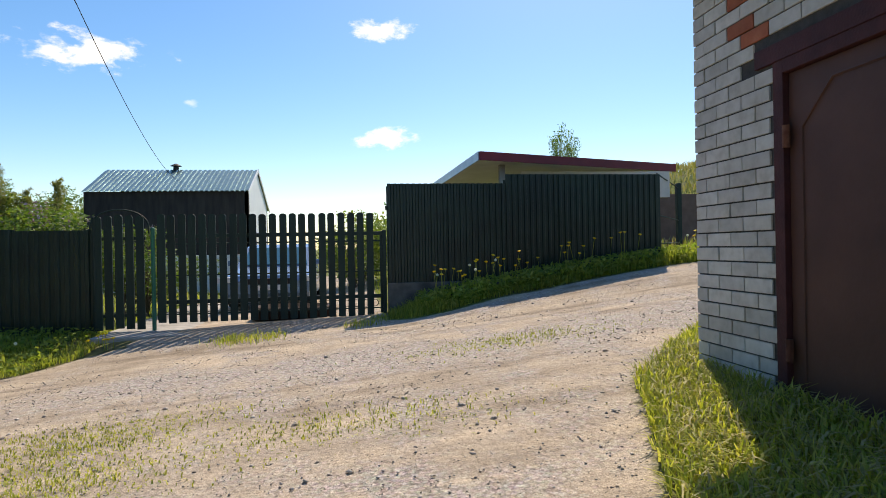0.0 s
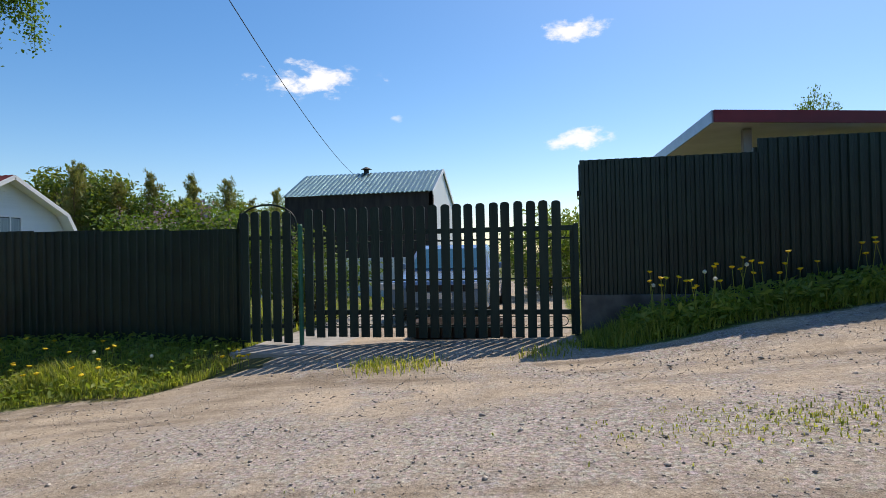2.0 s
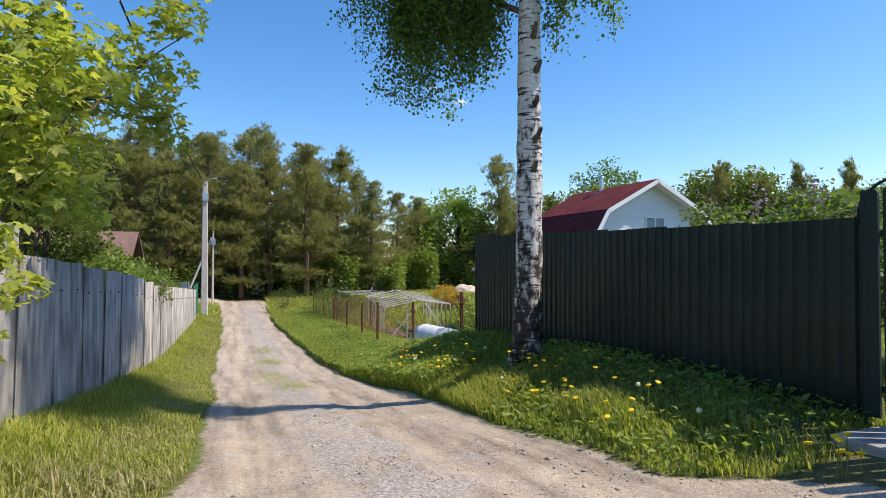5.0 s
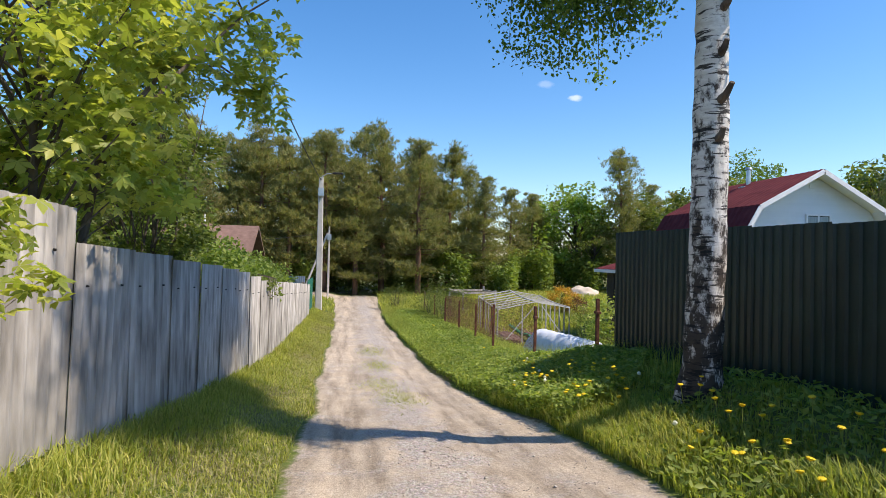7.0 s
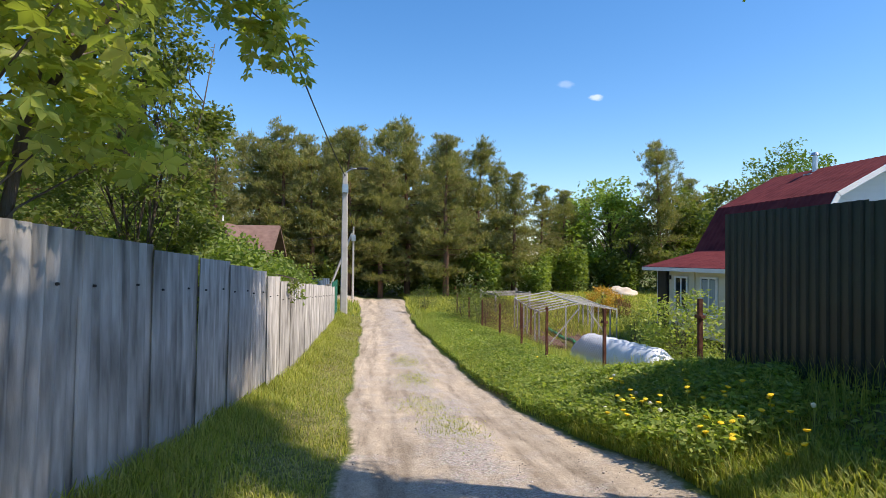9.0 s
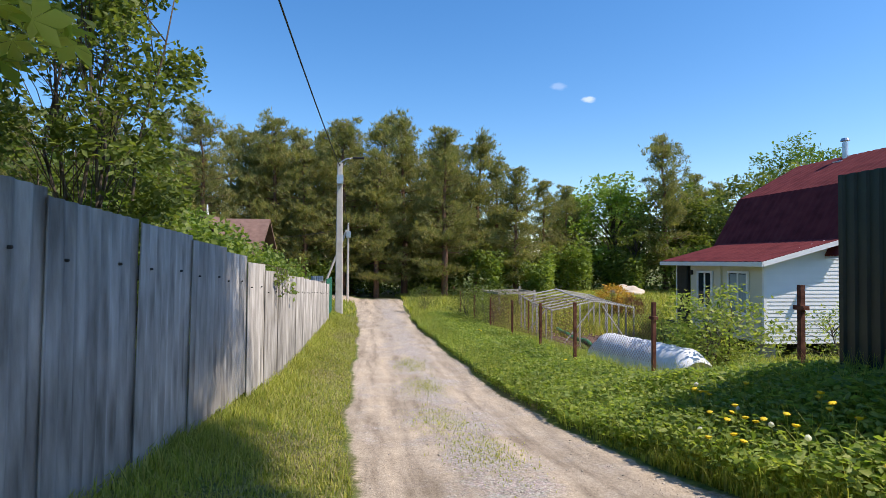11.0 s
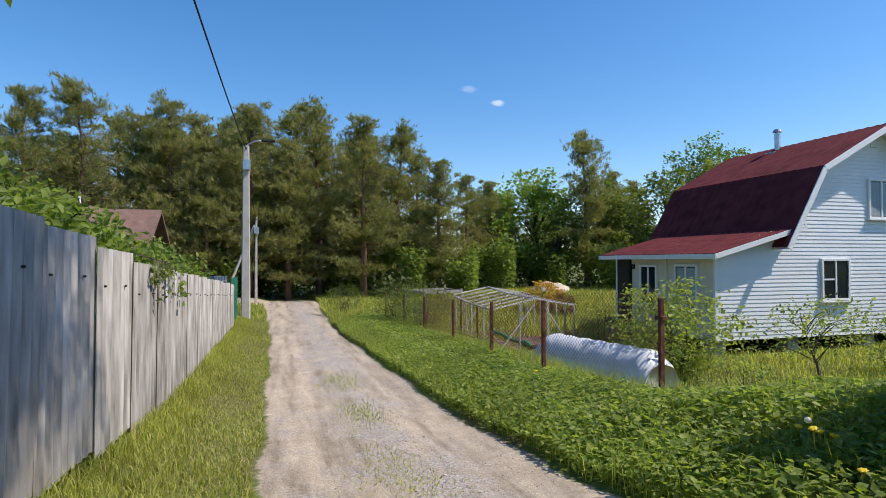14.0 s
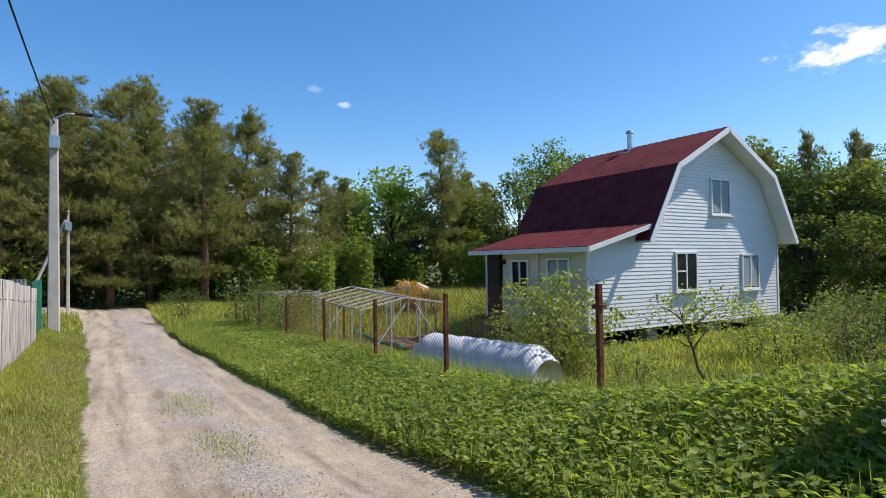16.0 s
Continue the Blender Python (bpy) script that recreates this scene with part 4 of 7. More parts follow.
def shed():
    s = thing("shed", "dark wooden outbuilding with a shiny ribbed metal roof", "shed")
    x0, x1, y0, y1, ze, zr = -9.65, -3.6, 26.1, 31.0, 4.2, 5.27
    yr = 28.2
    zg = ground_at(-6, 26) - 0.2
    for lo, hi in (((x0, y0, zg), (x1, y0 + 0.15, ze - 0.02)), ((x0, y1 - 0.15, zg), (x1, y1, ze - 0.4)), ((x0, y0 + 0.15, zg), (x0 + 0.15, y1 - 0.15, ze - 0.4))):
        bm = bmesh.new()
        box(bm, lo, hi)
        part("wall", bm, SHED_WALL, s)
    bm = bmesh.new()
    pr = [(y0, zg), (y1, zg), (y1, ze - 0.35), (yr, zr - 0.06), (y0, ze - 0.03)]
    a = [bm.verts.new((x1 - 0.002, y, z)) for y, z in pr]
    b = [bm.verts.new((x1 - 0.15, y, z)) for y, z in pr]
    bm.faces.new(a)
    bm.faces.new(b[::-1])
    for i in range(5):
        bm.faces.new((a[(i + 1) % 5], a[i], b[i], b[(i + 1) % 5]))
    part("gable_wall", bm, SIDING, s, "pale sided gable wall")
    for yy0, zz0, nm in ((y0 - 0.12, ze - 0.03, "roof_front"), (y1 + 0.3, ze - 0.5, "roof_back")):
        bm = bmesh.new()
        n = 32
        rows = ([], [], [], [])
        for i in range(n):
            for fx, dz in ((0, 0), (0.3, 0), (0.4, 0.035), (0.9, 0.035)):
                x = x0 - 0.03 + (x1 - x0 + 0.08) * (i + fx) / n
                rows[0].append(bm.verts.new((x, yy0, zz0 + dz)))
                rows[1].append(bm.verts.new((x, yr, zr + dz)))
                rows[2].append(bm.verts.new((x, yy0, zz0 + dz - 0.02)))
                rows[3].append(bm.verts.new((x, yr, zr + dz - 0.02)))
        for i in range(len(rows[0]) - 1):
            bm.faces.new((rows[0][i], rows[0][i + 1], rows[1][i + 1], rows[1][i]))
            bm.faces.new((rows[2][i + 1], rows[2][i], rows[3][i], rows[3][i + 1]))
            bm.faces.new((rows[0][i + 1], rows[0][i], rows[2][i], rows[2][i + 1]))
        part(nm, bm, ROOF_METAL, s, "teal ribbed metal roofing")
    bm = bmesh.new()
    rod(bm, (-6.93, yr + 0.1, zr), (-6.93, yr + 0.1, zr + 0.2), 0.11, None, 12)
    rod(bm, (-6.93, yr + 0.1, zr + 0.2), (-6.93, yr + 0.1, zr + 0.3), 0.24, 0.05, 12)
    part("roof_vent", bm, BLACK, s)
    bm = bmesh.new()
    beam(bm, (x1 + 0.06, y0 - 0.3, ze - 0.12), (x1 + 0.06, yr, zr), 0.03, 0.14)
    beam(bm, (x1 + 0.06, yr, zr), (x1 + 0.06, y1 + 0.3, ze - 0.5), 0.03, 0.14)
    part("verge_trim", bm, WHITE, s)


shed()


def yard_wall():
    bm = bmesh.new()
    box(bm, (-7.5, 20, 0), (-1.9, 20.12, 1.7), 0.01)
    tagged(put("yard_wall", bm, SIDING), "pale low wall across the yard behind the gate", "wall", kind="structure")


yard_wall()

# ---- parked car ----


def parked_car():
    z0 = ground_at(-1.1, 14.5)
    c = thing("car", "silver-blue hatchback parked behind the picket gate", "car", pose(-1.1, 13.7, z0, 0, 0, 0) @ Matrix.Diagonal((1, 1, 0.87, 1)))
    prof = [(0.0, 0.35), (0.02, 0.62), (0.1, 0.74), (0.95, 0.9), (1.55, 1.36), (1.9, 1.44), (3.0, 1.42), (3.65, 1.05), (3.85, 0.95), (3.9, 0.4), (3.8, 0.26), (0.15, 0.24)]
    bm = bmesh.new()
    rows = []
    for x, k in ((-0.82, 0.93), (-0.76, 1.0), (0.76, 1.0), (0.82, 0.93)):
        rows.append([bm.verts.new((x * (1 if z < 0.95 else 0.84), 1.95 + (y - 1.95) * k, z * (k if z > 0.5 else 1))) for y, z in prof])
    for a, b in zip(rows, rows[1:]):
        for i in range(len(prof)):
            j = (i + 1) % len(prof)
            bm.faces.new((a[i], a[j], b[j], b[i]))
    bm.faces.new(rows[0][::-1])
    bm.faces.new(rows[-1])
    bmesh.ops.recalc_face_normals(bm, faces=bm.faces)
    part("body", bm, CAR_PAINT, c, "silver-blue painted body")
    bm = bmesh.new()
    v = [bm.verts.new(p) for p in ((-0.66, 1.0, 0.945), (0.66, 1.0, 0.945), (0.56, 1.5, 1.34), (-0.56, 1.5, 1.34))]
    u = [bm.verts.new(p.co + Vector((0, -0.02, 0.015))) for p in v]
    bm.faces.new(u)
    for i in range(4):
        bm.faces.new((v[i], v[(i + 1) % 4], u[(i + 1) % 4], u[i]))
    part("windscreen", bm, GLASS_BLUE, c)
    for s in (-1, 1):
        bm = bmesh.new()
        box(bm, (s * 0.78 - 0.16, -0.012, 0.6), (s * 0.78 - 0.16 + 0.3 * (1 if s < 0 else 0.6), 0.06, 0.72), 0.02)
        part("headlight", bm, WHITE, c)
        bm = bmesh.new()
        box(bm, (s * 0.88 - 0.09, 1.15, 0.93), (s * 0.88 + 0.09, 1.25, 1.06), 0.03)
        part("mirror", bm, CAR_PAINT, c)
        for y in (0.75, 3.15):
            bm = bmesh.new()
            rod(bm, (s * 0.66, y, 0.29), (s * 0.84, y, 0.29), 0.3, None, 24)
            wheel = part("wheel", bm, BLACK, c)
            bm = bmesh.new()
            rod(bm, (s * 0.80, y, 0.29), (s * 0.85, y, 0.29), 0.19, 0.17, 16)
            part("rim", bm, GALV, wheel)
    bm = bmesh.new()
    box(bm, (-0.26, -0.03, 0.42), (0.26, 0.03, 0.53), 0.005)
    part("number_plate", bm, WHITE, c)
    bm = bmesh.new()
    box(bm, (-0.5, -0.01, 0.55), (0.5, 0.05, 0.68), 0.02)
    part("grille", bm, BLACK, c)


parked_car()

# ---- gambrel house ----
HX, HY0, HY1, HYC = -21.32, 20.9, 28.3, 24.6
HZ = -1.02


def window_unit(parent, name, centre, w, h, axis, curtain=False, sash=True):
    """White plastic window; axis 'x' faces +x, 'y' faces -y."""
    cx, cy, cz = centre

    def bx(bm, u0, u1, z0, z1, d0, d1, bev=0.006):
        if axis == 'x':
            box(bm, (cx + d0, cy + u0, cz + z0), (cx + d1, cy + u1, cz + z1), bev)
        else:
            box(bm, (cx + u0, cy - d1, cz + z0), (cx + u1, cy - d0, cz + z1), bev)
    bm = bmesh.new()
    bx(bm, -w / 2 + 0.05, w / 2 - 0.05, -h / 2 + 0.05, h / 2 - 0.05, -0.02, 0.012, 0)
    win = part(name, bm, GLASS, parent, "double-glazed white plastic window")
    for u0, u1, z0, z1, d in ((-w / 2, w / 2, h / 2 - 0.07, h / 2, 0.05), (-w / 2, w / 2, -h / 2, -h / 2 + 0.07, 0.05), (-w / 2, -w / 2 + 0.07, -h / 2 + 0.07, h / 2 - 0.07, 0.048),
                              (w / 2 - 0.07, w / 2, -h / 2 + 0.07, h / 2 - 0.07, 0.048), (-0.03, 0.03, -h / 2 + 0.07, h / 2 - 0.07, 0.04)):
        bm = bmesh.new()
        bx(bm, u0, u1, z0, z1, -0.02, d)
        part("frame", bm, WHITE, win)
    bm = bmesh.new()
    bx(bm, -w / 2 - 0.05, w / 2 + 0.05, -h / 2 - 0.05, -h / 2 - 0.015, -0.02, 0.12)
    part("sill", bm, WHITE, win)
    if sash:
        bm = bmesh.new()
        bx(bm, -w / 2 + 0.07, -0.035, -0.02, 0.03, -0.01, 0.036)
        part("frame", bm, WHITE, win)
    if curtain:
        bm = bmesh.new()
        bx(bm, -w / 2 + 0.1, w / 2 - 0.1, -h / 2 + 0.1, h / 2 - 0.1, 0.013, 0.018, 0)
        part("curtain", bm, CURTAIN, win, "pale drawn curtain")
    return win


def house():
    h = thing("house", "white-sided gambrel house with a dark red roof and porch", "house")
    xb = -27.0
    slope = [(HYC - 3.98, 1.62), (HYC - 2.62, 3.95), (HYC, 5.36), (HYC + 2.62, 3.95), (HYC + 3.98, 1.62)]
    wall_out = [(HY0, HZ), (HY1, HZ), (HY1, 1.98), (HYC + 2.56, 3.92), (HYC, 5.29), (HYC - 2.56, 3.92), (HY0, 1.98)]
    for xa, nm in ((HX - 0.02, "gable_wall"), (xb + 0.18, "rear_wall")):
        bm = bmesh.new()
        a = [bm.verts.new((xa, y, z)) for y, z in wall_out]
        b = [bm.verts.new((xa - 0.16, y, z)) for y, z in wall_out]
        bm.faces.new(a)
        bm.faces.new(b[::-1])
        for i in range(7):
            bm.faces.new((a[(i + 1) % 7], a[i], b[i], b[(i + 1) % 7]))
        part(nm, bm, SIDING, h)
    for y in (HY0, HY1 - 0.16):
        bm = bmesh.new()
        box(bm, (xb + 0.18, y, HZ), (HX - 0.18, y + 0.16, 1.95))
        part("side_wall", bm, SIDING, h)
    # siding boards over the gable, each a slightly tilted lap
    step, z = 0.115, HZ
    lap = {}
    while z < 5.2:
        zt = z + step
        zz = zt - 0.02
        hw = 3.7 if zz < 1.95 else float(np.interp(zz, [1.98, 3.92, 5.29], [3.7, 2.56, 0.0]))
        y0, y1 = HYC - hw + 0.02, HYC + hw - 0.02
        if z < 2.0:
            y0 = 18.62 if z < 1.42 else 18.62 + (z - 1.42) / 0.7 * 2.5
        if y1 - y0 > 0.15:
            bm = bmesh.new()
            v = [bm.verts.new(p) for p in ((HX + 0.018, y0, z), (HX + 0.018, y1, z), (HX + 0.002, y1, zt), (HX + 0.002, y0, zt), (HX - 0.018, y0, z), (HX - 0.018, y1, z))]
            bm.faces.new((v[0], v[1], v[2], v[3]))
            bm.faces.new((v[1], v[0], v[4], v[5]))
            part("siding_board", bm, SIDING, h)
        z = zt
    # roof slopes with thickness
    xr0, xr1 = xb - 0.3, HX + 0.58
    for (ya, za), (yb, zb), nm in ((slope[0], slope[1], "lower_roof"), (slope[1], slope[2], "upper_roof"), (slope[2], slope[3], "upper_roof"), (slope[3], slope[4], "lower_roof")):
        d = Vector((0, yb - ya, zb - za)).normalized()
        nrm = Vector((0, -d.z, d.y))
        bm = bmesh.new()
        n = 44
        rows = [[], [], [], []]
        for i in range(n + 1):
            x = xr0 + (xr1 - xr0) * i / n
            w = 0.018 * (i % 2)
            for r, (p, o) in zip(rows, (((ya, za), w), ((yb, zb), w), ((ya, za), -0.06), ((yb, zb), -0.06))):
                r.append(bm.verts.new(Vector((x, p[0], p[1])) + nrm * (o + 0.02)))
        for i in range(n):
            bm.faces.new((rows[0][i], rows[0][i + 1], rows[1][i + 1], rows[1][i]))
            bm.faces.new((rows[2][i + 1], rows[2][i], rows[3][i], rows[3][i + 1]))
            bm.faces.new((rows[0][i + 1], rows[0][i], rows[2][i], rows[2][i + 1]))
            bm.faces.new((rows[1][i], rows[1][i + 1], rows[3][i + 1], rows[3][i]))
        part(nm, bm, ROOF_RED, h, "dark red corrugated roof sheets")
        bm = bmesh.new()
        beam(bm, (xr1 + 0.015, ya, za - 0.07), (xr1 + 0.015, yb, zb - 0.07), 0.03, 0.17)
        part("barge_board", bm, WHITE, h, "white barge board")
        bm = bmesh.new()
        beam(bm, ((xr1 + HX) / 2 - 0.06, ya, za - 0.075), ((xr1 + HX) / 2 - 0.06, yb, zb - 0.075), xr1 - HX + 0.1, 0.02)
        part("soffit", bm, WHITE, h)
    for y in (HY1 - 0.03,):
        bm = bmesh.new()
        box(bm, (HX - 0.02, y - 0.05, HZ), (HX + 0.035, y + 0.05, 1.7), 0.004)
        part("corner_trim", bm, WHITE, h)
    # piers under the house
    for y in (18.9, 21.5, 24.5, 27.4):
        for x in (HX - 0.35, HX - 3, HX - 5.4):
            bm = bmesh.new()
            g = ground_at(x, y)
            box(bm, (x - 0.2, y - 0.2, g - 0.1), (x + 0.2, y + 0.2, HZ + 0.01), 0.01)
            part("pier", bm, CONCRETE, h)
    bm = bmesh.new()
    box(bm, (xb, 18.62, HZ - 0.004), (HX - 0.03, HY1, HZ + 0.15))
    part("floor_frame", bm, SHED_WALL, h)
    # flue
    bm = bmesh.new()
    rod(bm, (-24.7, 24.45, 5.0), (-24.7, 24.45, 5.86), 0.1, None, 14)
    rod(bm, (-24.7, 24.45, 5.92), (-24.7, 24.45, 6.02), 0.16, 0.12, 14)
    rod(bm, (-24.7, 24.45, 5.86), (-24.7, 24.45, 5.92), 0.07, None, 10)
    part("flue", bm, GALV, h, "shiny galvanised flue pipe", False)
    bm = bmesh.new()
    box(bm, (-24.9, 24.1, 5.08), (-24.5, 24.6, 5.17), 0.01)
    part("flue_flashing", bm, GALV, h)
    # gable windows
    window_unit(h, "window", (HX + 0.03, 22.95, 0.65), 1.1, 1.26, 'x')
    window_unit(h, "window", (HX + 0.03, 26.5, 0.58), 1.05, 1.25, 'x', True, False)
    window_unit(h, "window", (HX + 0.03, 24.85, 3.12), 1.08, 1.24, 'x', True, False)
    bm = bmesh.new()
    box(bm, (HX, HYC - 0.13, 4.72), (HX + 0.04, HYC + 0.13, 4.9), 0.006)
    part("gable_vent", bm, WHITE, h)
    # porch
    py0, px0 = 18.62, -26.3
    bm = bmesh.new()
    a = [bm.verts.new((HX - 0.02, y, z)) for y, z in ((py0, HZ), (HY0, HZ), (HY0, 1.95), (py0, 1.36))]
    b = [bm.verts.new((HX - 0.16, v.co.y, v.co.z)) for v in a]
    bm.faces.new(a)
    bm.faces.new(b[::-1])
    for i in range(4):
        bm.faces.new((a[(i + 1) % 4], a[i], b[i], b[(i + 1) % 4]))
    part("porch_side_wall", bm, SIDING, h)
    bm = bmesh.new()
    box(bm, (px0 + 1.1, py0, HZ), (HX - 0.16, py0 + 0.14, 1.36))
    part("porch_front_wall", bm, CREAM, h, "cream sided porch wall")
    z = HZ
    while z < 1.3:
        bm = bmesh.new()
        v = [bm.verts.new(p) for p in ((px0 + 1.1, py0 - 0.02, z), (HX - 0.02, py0 - 0.02, z), (HX - 0.02, py0 - 0.004, z + 0.115), (px0 + 1.1, py0 - 0.004, z + 0.115), (px0 + 1.1, py0, z), (HX - 0.02, py0, z))]
        bm.faces.new((v[0], v[1], v[2], v[3]))
        bm.faces.new((v[1], v[0], v[4], v[5]))
        part("siding_board", bm, CREAM, h)
        z += 0.115
    bm = bmesh.new()
    box(bm, (HX - 0.05, py0 - 0.035, HZ), (HX + 0.03, py0 + 0.06, 1.36), 0.005)
    part("corner_trim", bm, WHITE, h)
    bm = bmesh.new()
    box(bm, (px0, py0 + 0.05, HZ), (px0 + 0.1, py0 + 0.15, 1.36), 0.005)
    part("porch_post", bm, WHITE, h)
    # dark sheet across the open doorway, painting the shade of the porch inside
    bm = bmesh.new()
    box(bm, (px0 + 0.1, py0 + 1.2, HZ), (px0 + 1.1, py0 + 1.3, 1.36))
    part("porch_door", bm, SHED_WALL, h, "dark panel standing for the shade inside the open porch doorway")
    ra, rb = (py0 - 0.36, 1.40), (HY0 + 0.55, 2.25)
    d = Vector((0, rb[0] - ra[0], rb[1] - ra[1])).normalized()
    nrm = Vector((0, -d.z, d.y))
    bm = bmesh.new()
    rows = [[], [], [], []]
    n = 40
    for i in range(n + 1):
        x = px0 - 0.45 + (HX + 0.42 - px0 + 0.45) * i / n
        for r, (p, o) in zip(rows, ((ra, 0.018 * (i % 2)), (rb, 0.018 * (i % 2)), (ra, -0.05), (rb, -0.05))):
            r.append(bm.verts.new(Vector((x, p[0], p[1])) + nrm * (o + 0.03)))
    for i in range(n):
        bm.faces.new((rows[0][i], rows[0][i + 1], rows[1][i + 1], rows[1][i]))
        bm.faces.new((rows[2][i + 1], rows[2][i], rows[3][i], rows[3][i + 1]))
        bm.faces.new((rows[0][i + 1], rows[0][i], rows[2][i], rows[2][i + 1]))
    part("porch_roof", bm, ROOF_RED, h, "dark red corrugated porch roof")
    bm = bmesh.new()
    box(bm, (px0 - 0.45, ra[0] - 0.02, ra[1] - 0.12), (HX + 0.44, ra[0] + 0.01, ra[1] + 0.02), 0.004)
    part("fascia", bm, WHITE, h)
    bm = bmesh.new()
    beam(bm, (HX + 0.43, ra[0] + 0.012, ra[1] - 0.05), (HX + 0.43, rb[0], rb[1] - 0.05), 0.025, 0.14)
    part("barge_board", bm, WHITE, h)
    bm = bmesh.new()
    beam(bm, ((HX + px0) / 2, ra[0] + 0.02, ra[1] - 0.055), ((HX + px0) / 2, py0 + 0.1, ra[1] + 0.02), HX - px0 + 0.8, 0.02)
    part("soffit", bm, WHITE, h)
    window_unit(h, "window", (-22.45, py0 - 0.045, 0.45), 1.0, 1.35, 'y', True, False)
    window_unit(h, "window", (-24.25, py0 - 0.045, 0.45), 0.9, 1.3, 'y', False, False)
    bm = bmesh.new()
    beam(bm, (-23.35, py0 - 0.06, HZ + 0.1), (-23.35, py0 - 0.06, 1.3), 0.06, 0.06)
    part("downpipe", bm, CREAM, h)
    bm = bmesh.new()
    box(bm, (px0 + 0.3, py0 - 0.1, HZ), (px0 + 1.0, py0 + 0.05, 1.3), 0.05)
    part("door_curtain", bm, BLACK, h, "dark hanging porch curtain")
    bm = bmesh.new()
    box(bm, (px0 + 1.18, py0 - 0.1, 0.95), (px0 + 1.28, py0 - 0.02, 1.12), 0.02)
    part("wall_lamp", bm, BLACK, h)


house()


def brown_roof_house():
    h = thing("cottage", "brown-roofed cottage behind the slate fence", "house")
    x, y, zr = -31.0, 0.9, 3.15
    g = ground_at(x, y)
    bm = bmesh.new()
    box(bm, (x - 2.5, y - 2.1, g - 0.1), (x + 2.5, y + 1.6, 1.4))
    part("wall", bm, SHED_WALL, h)
    for s in (-1, 1):
        bm = bmesh.new()
        v = [bm.verts.new(p) for p in ((x, y - 2.4, zr), (x, y + 1.9, zr), (x + s * 3.3, y + 1.9, 1.0), (x + s * 3.3, y - 2.4, 1.0))]
        u = [bm.verts.new(p.co + Vector((0, 0, -0.12))) for p in v]
        bm.faces.new(v if s < 0 else v[::-1])
        bm.faces.new(u[::-1] if s < 0 else u)
        for i in range(4):
            bm.faces.new((v[i], v[(i + 1) % 4], u[(i + 1) % 4], u[i]))
        part("roof", bm, BROWN_TILE, h, "brown sheet roof")
    # gabled dormer facing the lane's near end
    bm = bmesh.new()
    v = [bm.verts.new(p) for p in ((x + 2.95, y - 1.0, 1.5), (x + 2.95, y + 1.0, 1.5), (x + 2.95, y, 3.0), (x + 0.3, y - 1.0, 1.6), (x + 0.3, y + 1.0, 1.6), (x + 0.3, y, 3.0))]
    bm.faces.new((v[0], v[1], v[2]))
    bm.faces.new((v[0], v[2], v[5], v[3]))
    bm.faces.new((v[1], v[4], v[5], v[2]))
    part("dormer", bm, SHED_WALL, h)
    for s in (-1, 1):
        bm = bmesh.new()
        beam(bm, (x + 1.7, y + s * 1.25, 1.3), (x + 1.7, y, 3.1), 3.0, 0.08)
        part("dormer_roof", bm, BROWN_TILE, h)
    for k in range(7):
        bm = bmesh.new()
        beam(bm, (x + 3.0, y - 0.6 + 0.2 * k, 1.55), (x + 3.0, y - 0.6 + 0.2 * k, 2.05), 0.04, 0.04)
        part("railing_bar", bm, WHITE, h)
    bm = bmesh.new()
    rod(bm, (x + 2.6, y, 3.1), (x + 2.6, y, 3.5), 0.05, 0.02, 6)
    part("finial", bm, WHITE, h)


brown_roof_house()

# ---- poles and cables ----


def power_pole(x, y, top, r0, r1, label, lamp=False):
    p = thing("power_pole", label, "utility pole", group="power poles")
    g = ground_at(x, y)
    bm = bmesh.new()
    w0, w1 = r0, r1
    v = [bm.verts.new((x + sx * w0, y + sy * w0, g - 0.3)) for sx, sy in ((-1, -1), (1, -1), (1, 1), (-1, 1))]
    u = [bm.verts.new((x + sx * w1, y + sy * w1, top)) for sx, sy in ((-1, -1), (1, -1), (1, 1), (-1, 1))]
    bm.faces.new(u)
    for i in range(4):
        bm.faces.new((v[i], v[(i + 1) % 4], u[(i + 1) % 4], u[i]))
    bmesh.ops.bevel(bm, geom=[e for e in bm.edges if abs(e.verts[0].co.z - e.verts[1].co.z) > 1], offset=0.03, segments=1, affect='EDGES')
    part("shaft", bm, POLE_MAT, p)
    bm = bmesh.new()
    box(bm, (x + 0.1, y - 0.12, top - 0.95), (x + 0.28, y + 0.16, top - 0.55), 0.02)
    part("meter_box", bm, GALV, p)
    bm = bmesh.new()
    rod(bm, (x - 0.25, y, top - 0.12), (x + 0.25, y, top - 0.12), 0.03, None, 8)
    part("hook", bm, BLACK, p)
    if lamp:
        bm = bmesh.new()
        pts = [(x, y, top - 0.3), (x, y + 0.05, top + 0.05), (x + 0.1, y + 0.3, top + 0.18), (x + 0.15, y + 0.6, top + 0.2)]
        tube(bm, pts, [0.03] * 4)
        part("lamp_arm", bm, GALV, p, "", True)
        bm = bmesh.new()
        box(bm, (x + 0.05, y + 0.55, top + 0.16), (x + 0.25, y + 1.05, top + 0.25), 0.03)
        part("lamp_head", bm, BLACK, p)
    return p


power_pole(-31.0, 5.72, 5.65, 0.17, 0.11, "pale concrete lane pole with a small street lamp", True)
power_pole(-42.0, 5.75, 3.75, 0.08, 0.055, "slim pale pole with a slanting strut by the crossing")
power_pole(-1.9, 5.1, 6.9, 0.17, 0.11, "pale concrete pole carrying the overhead cables")
_b = bmesh.new()
rod(_b, (-41.95, 5.66, 3.3), (-41.6, 3.9, -1.3), 0.07, None, 8)
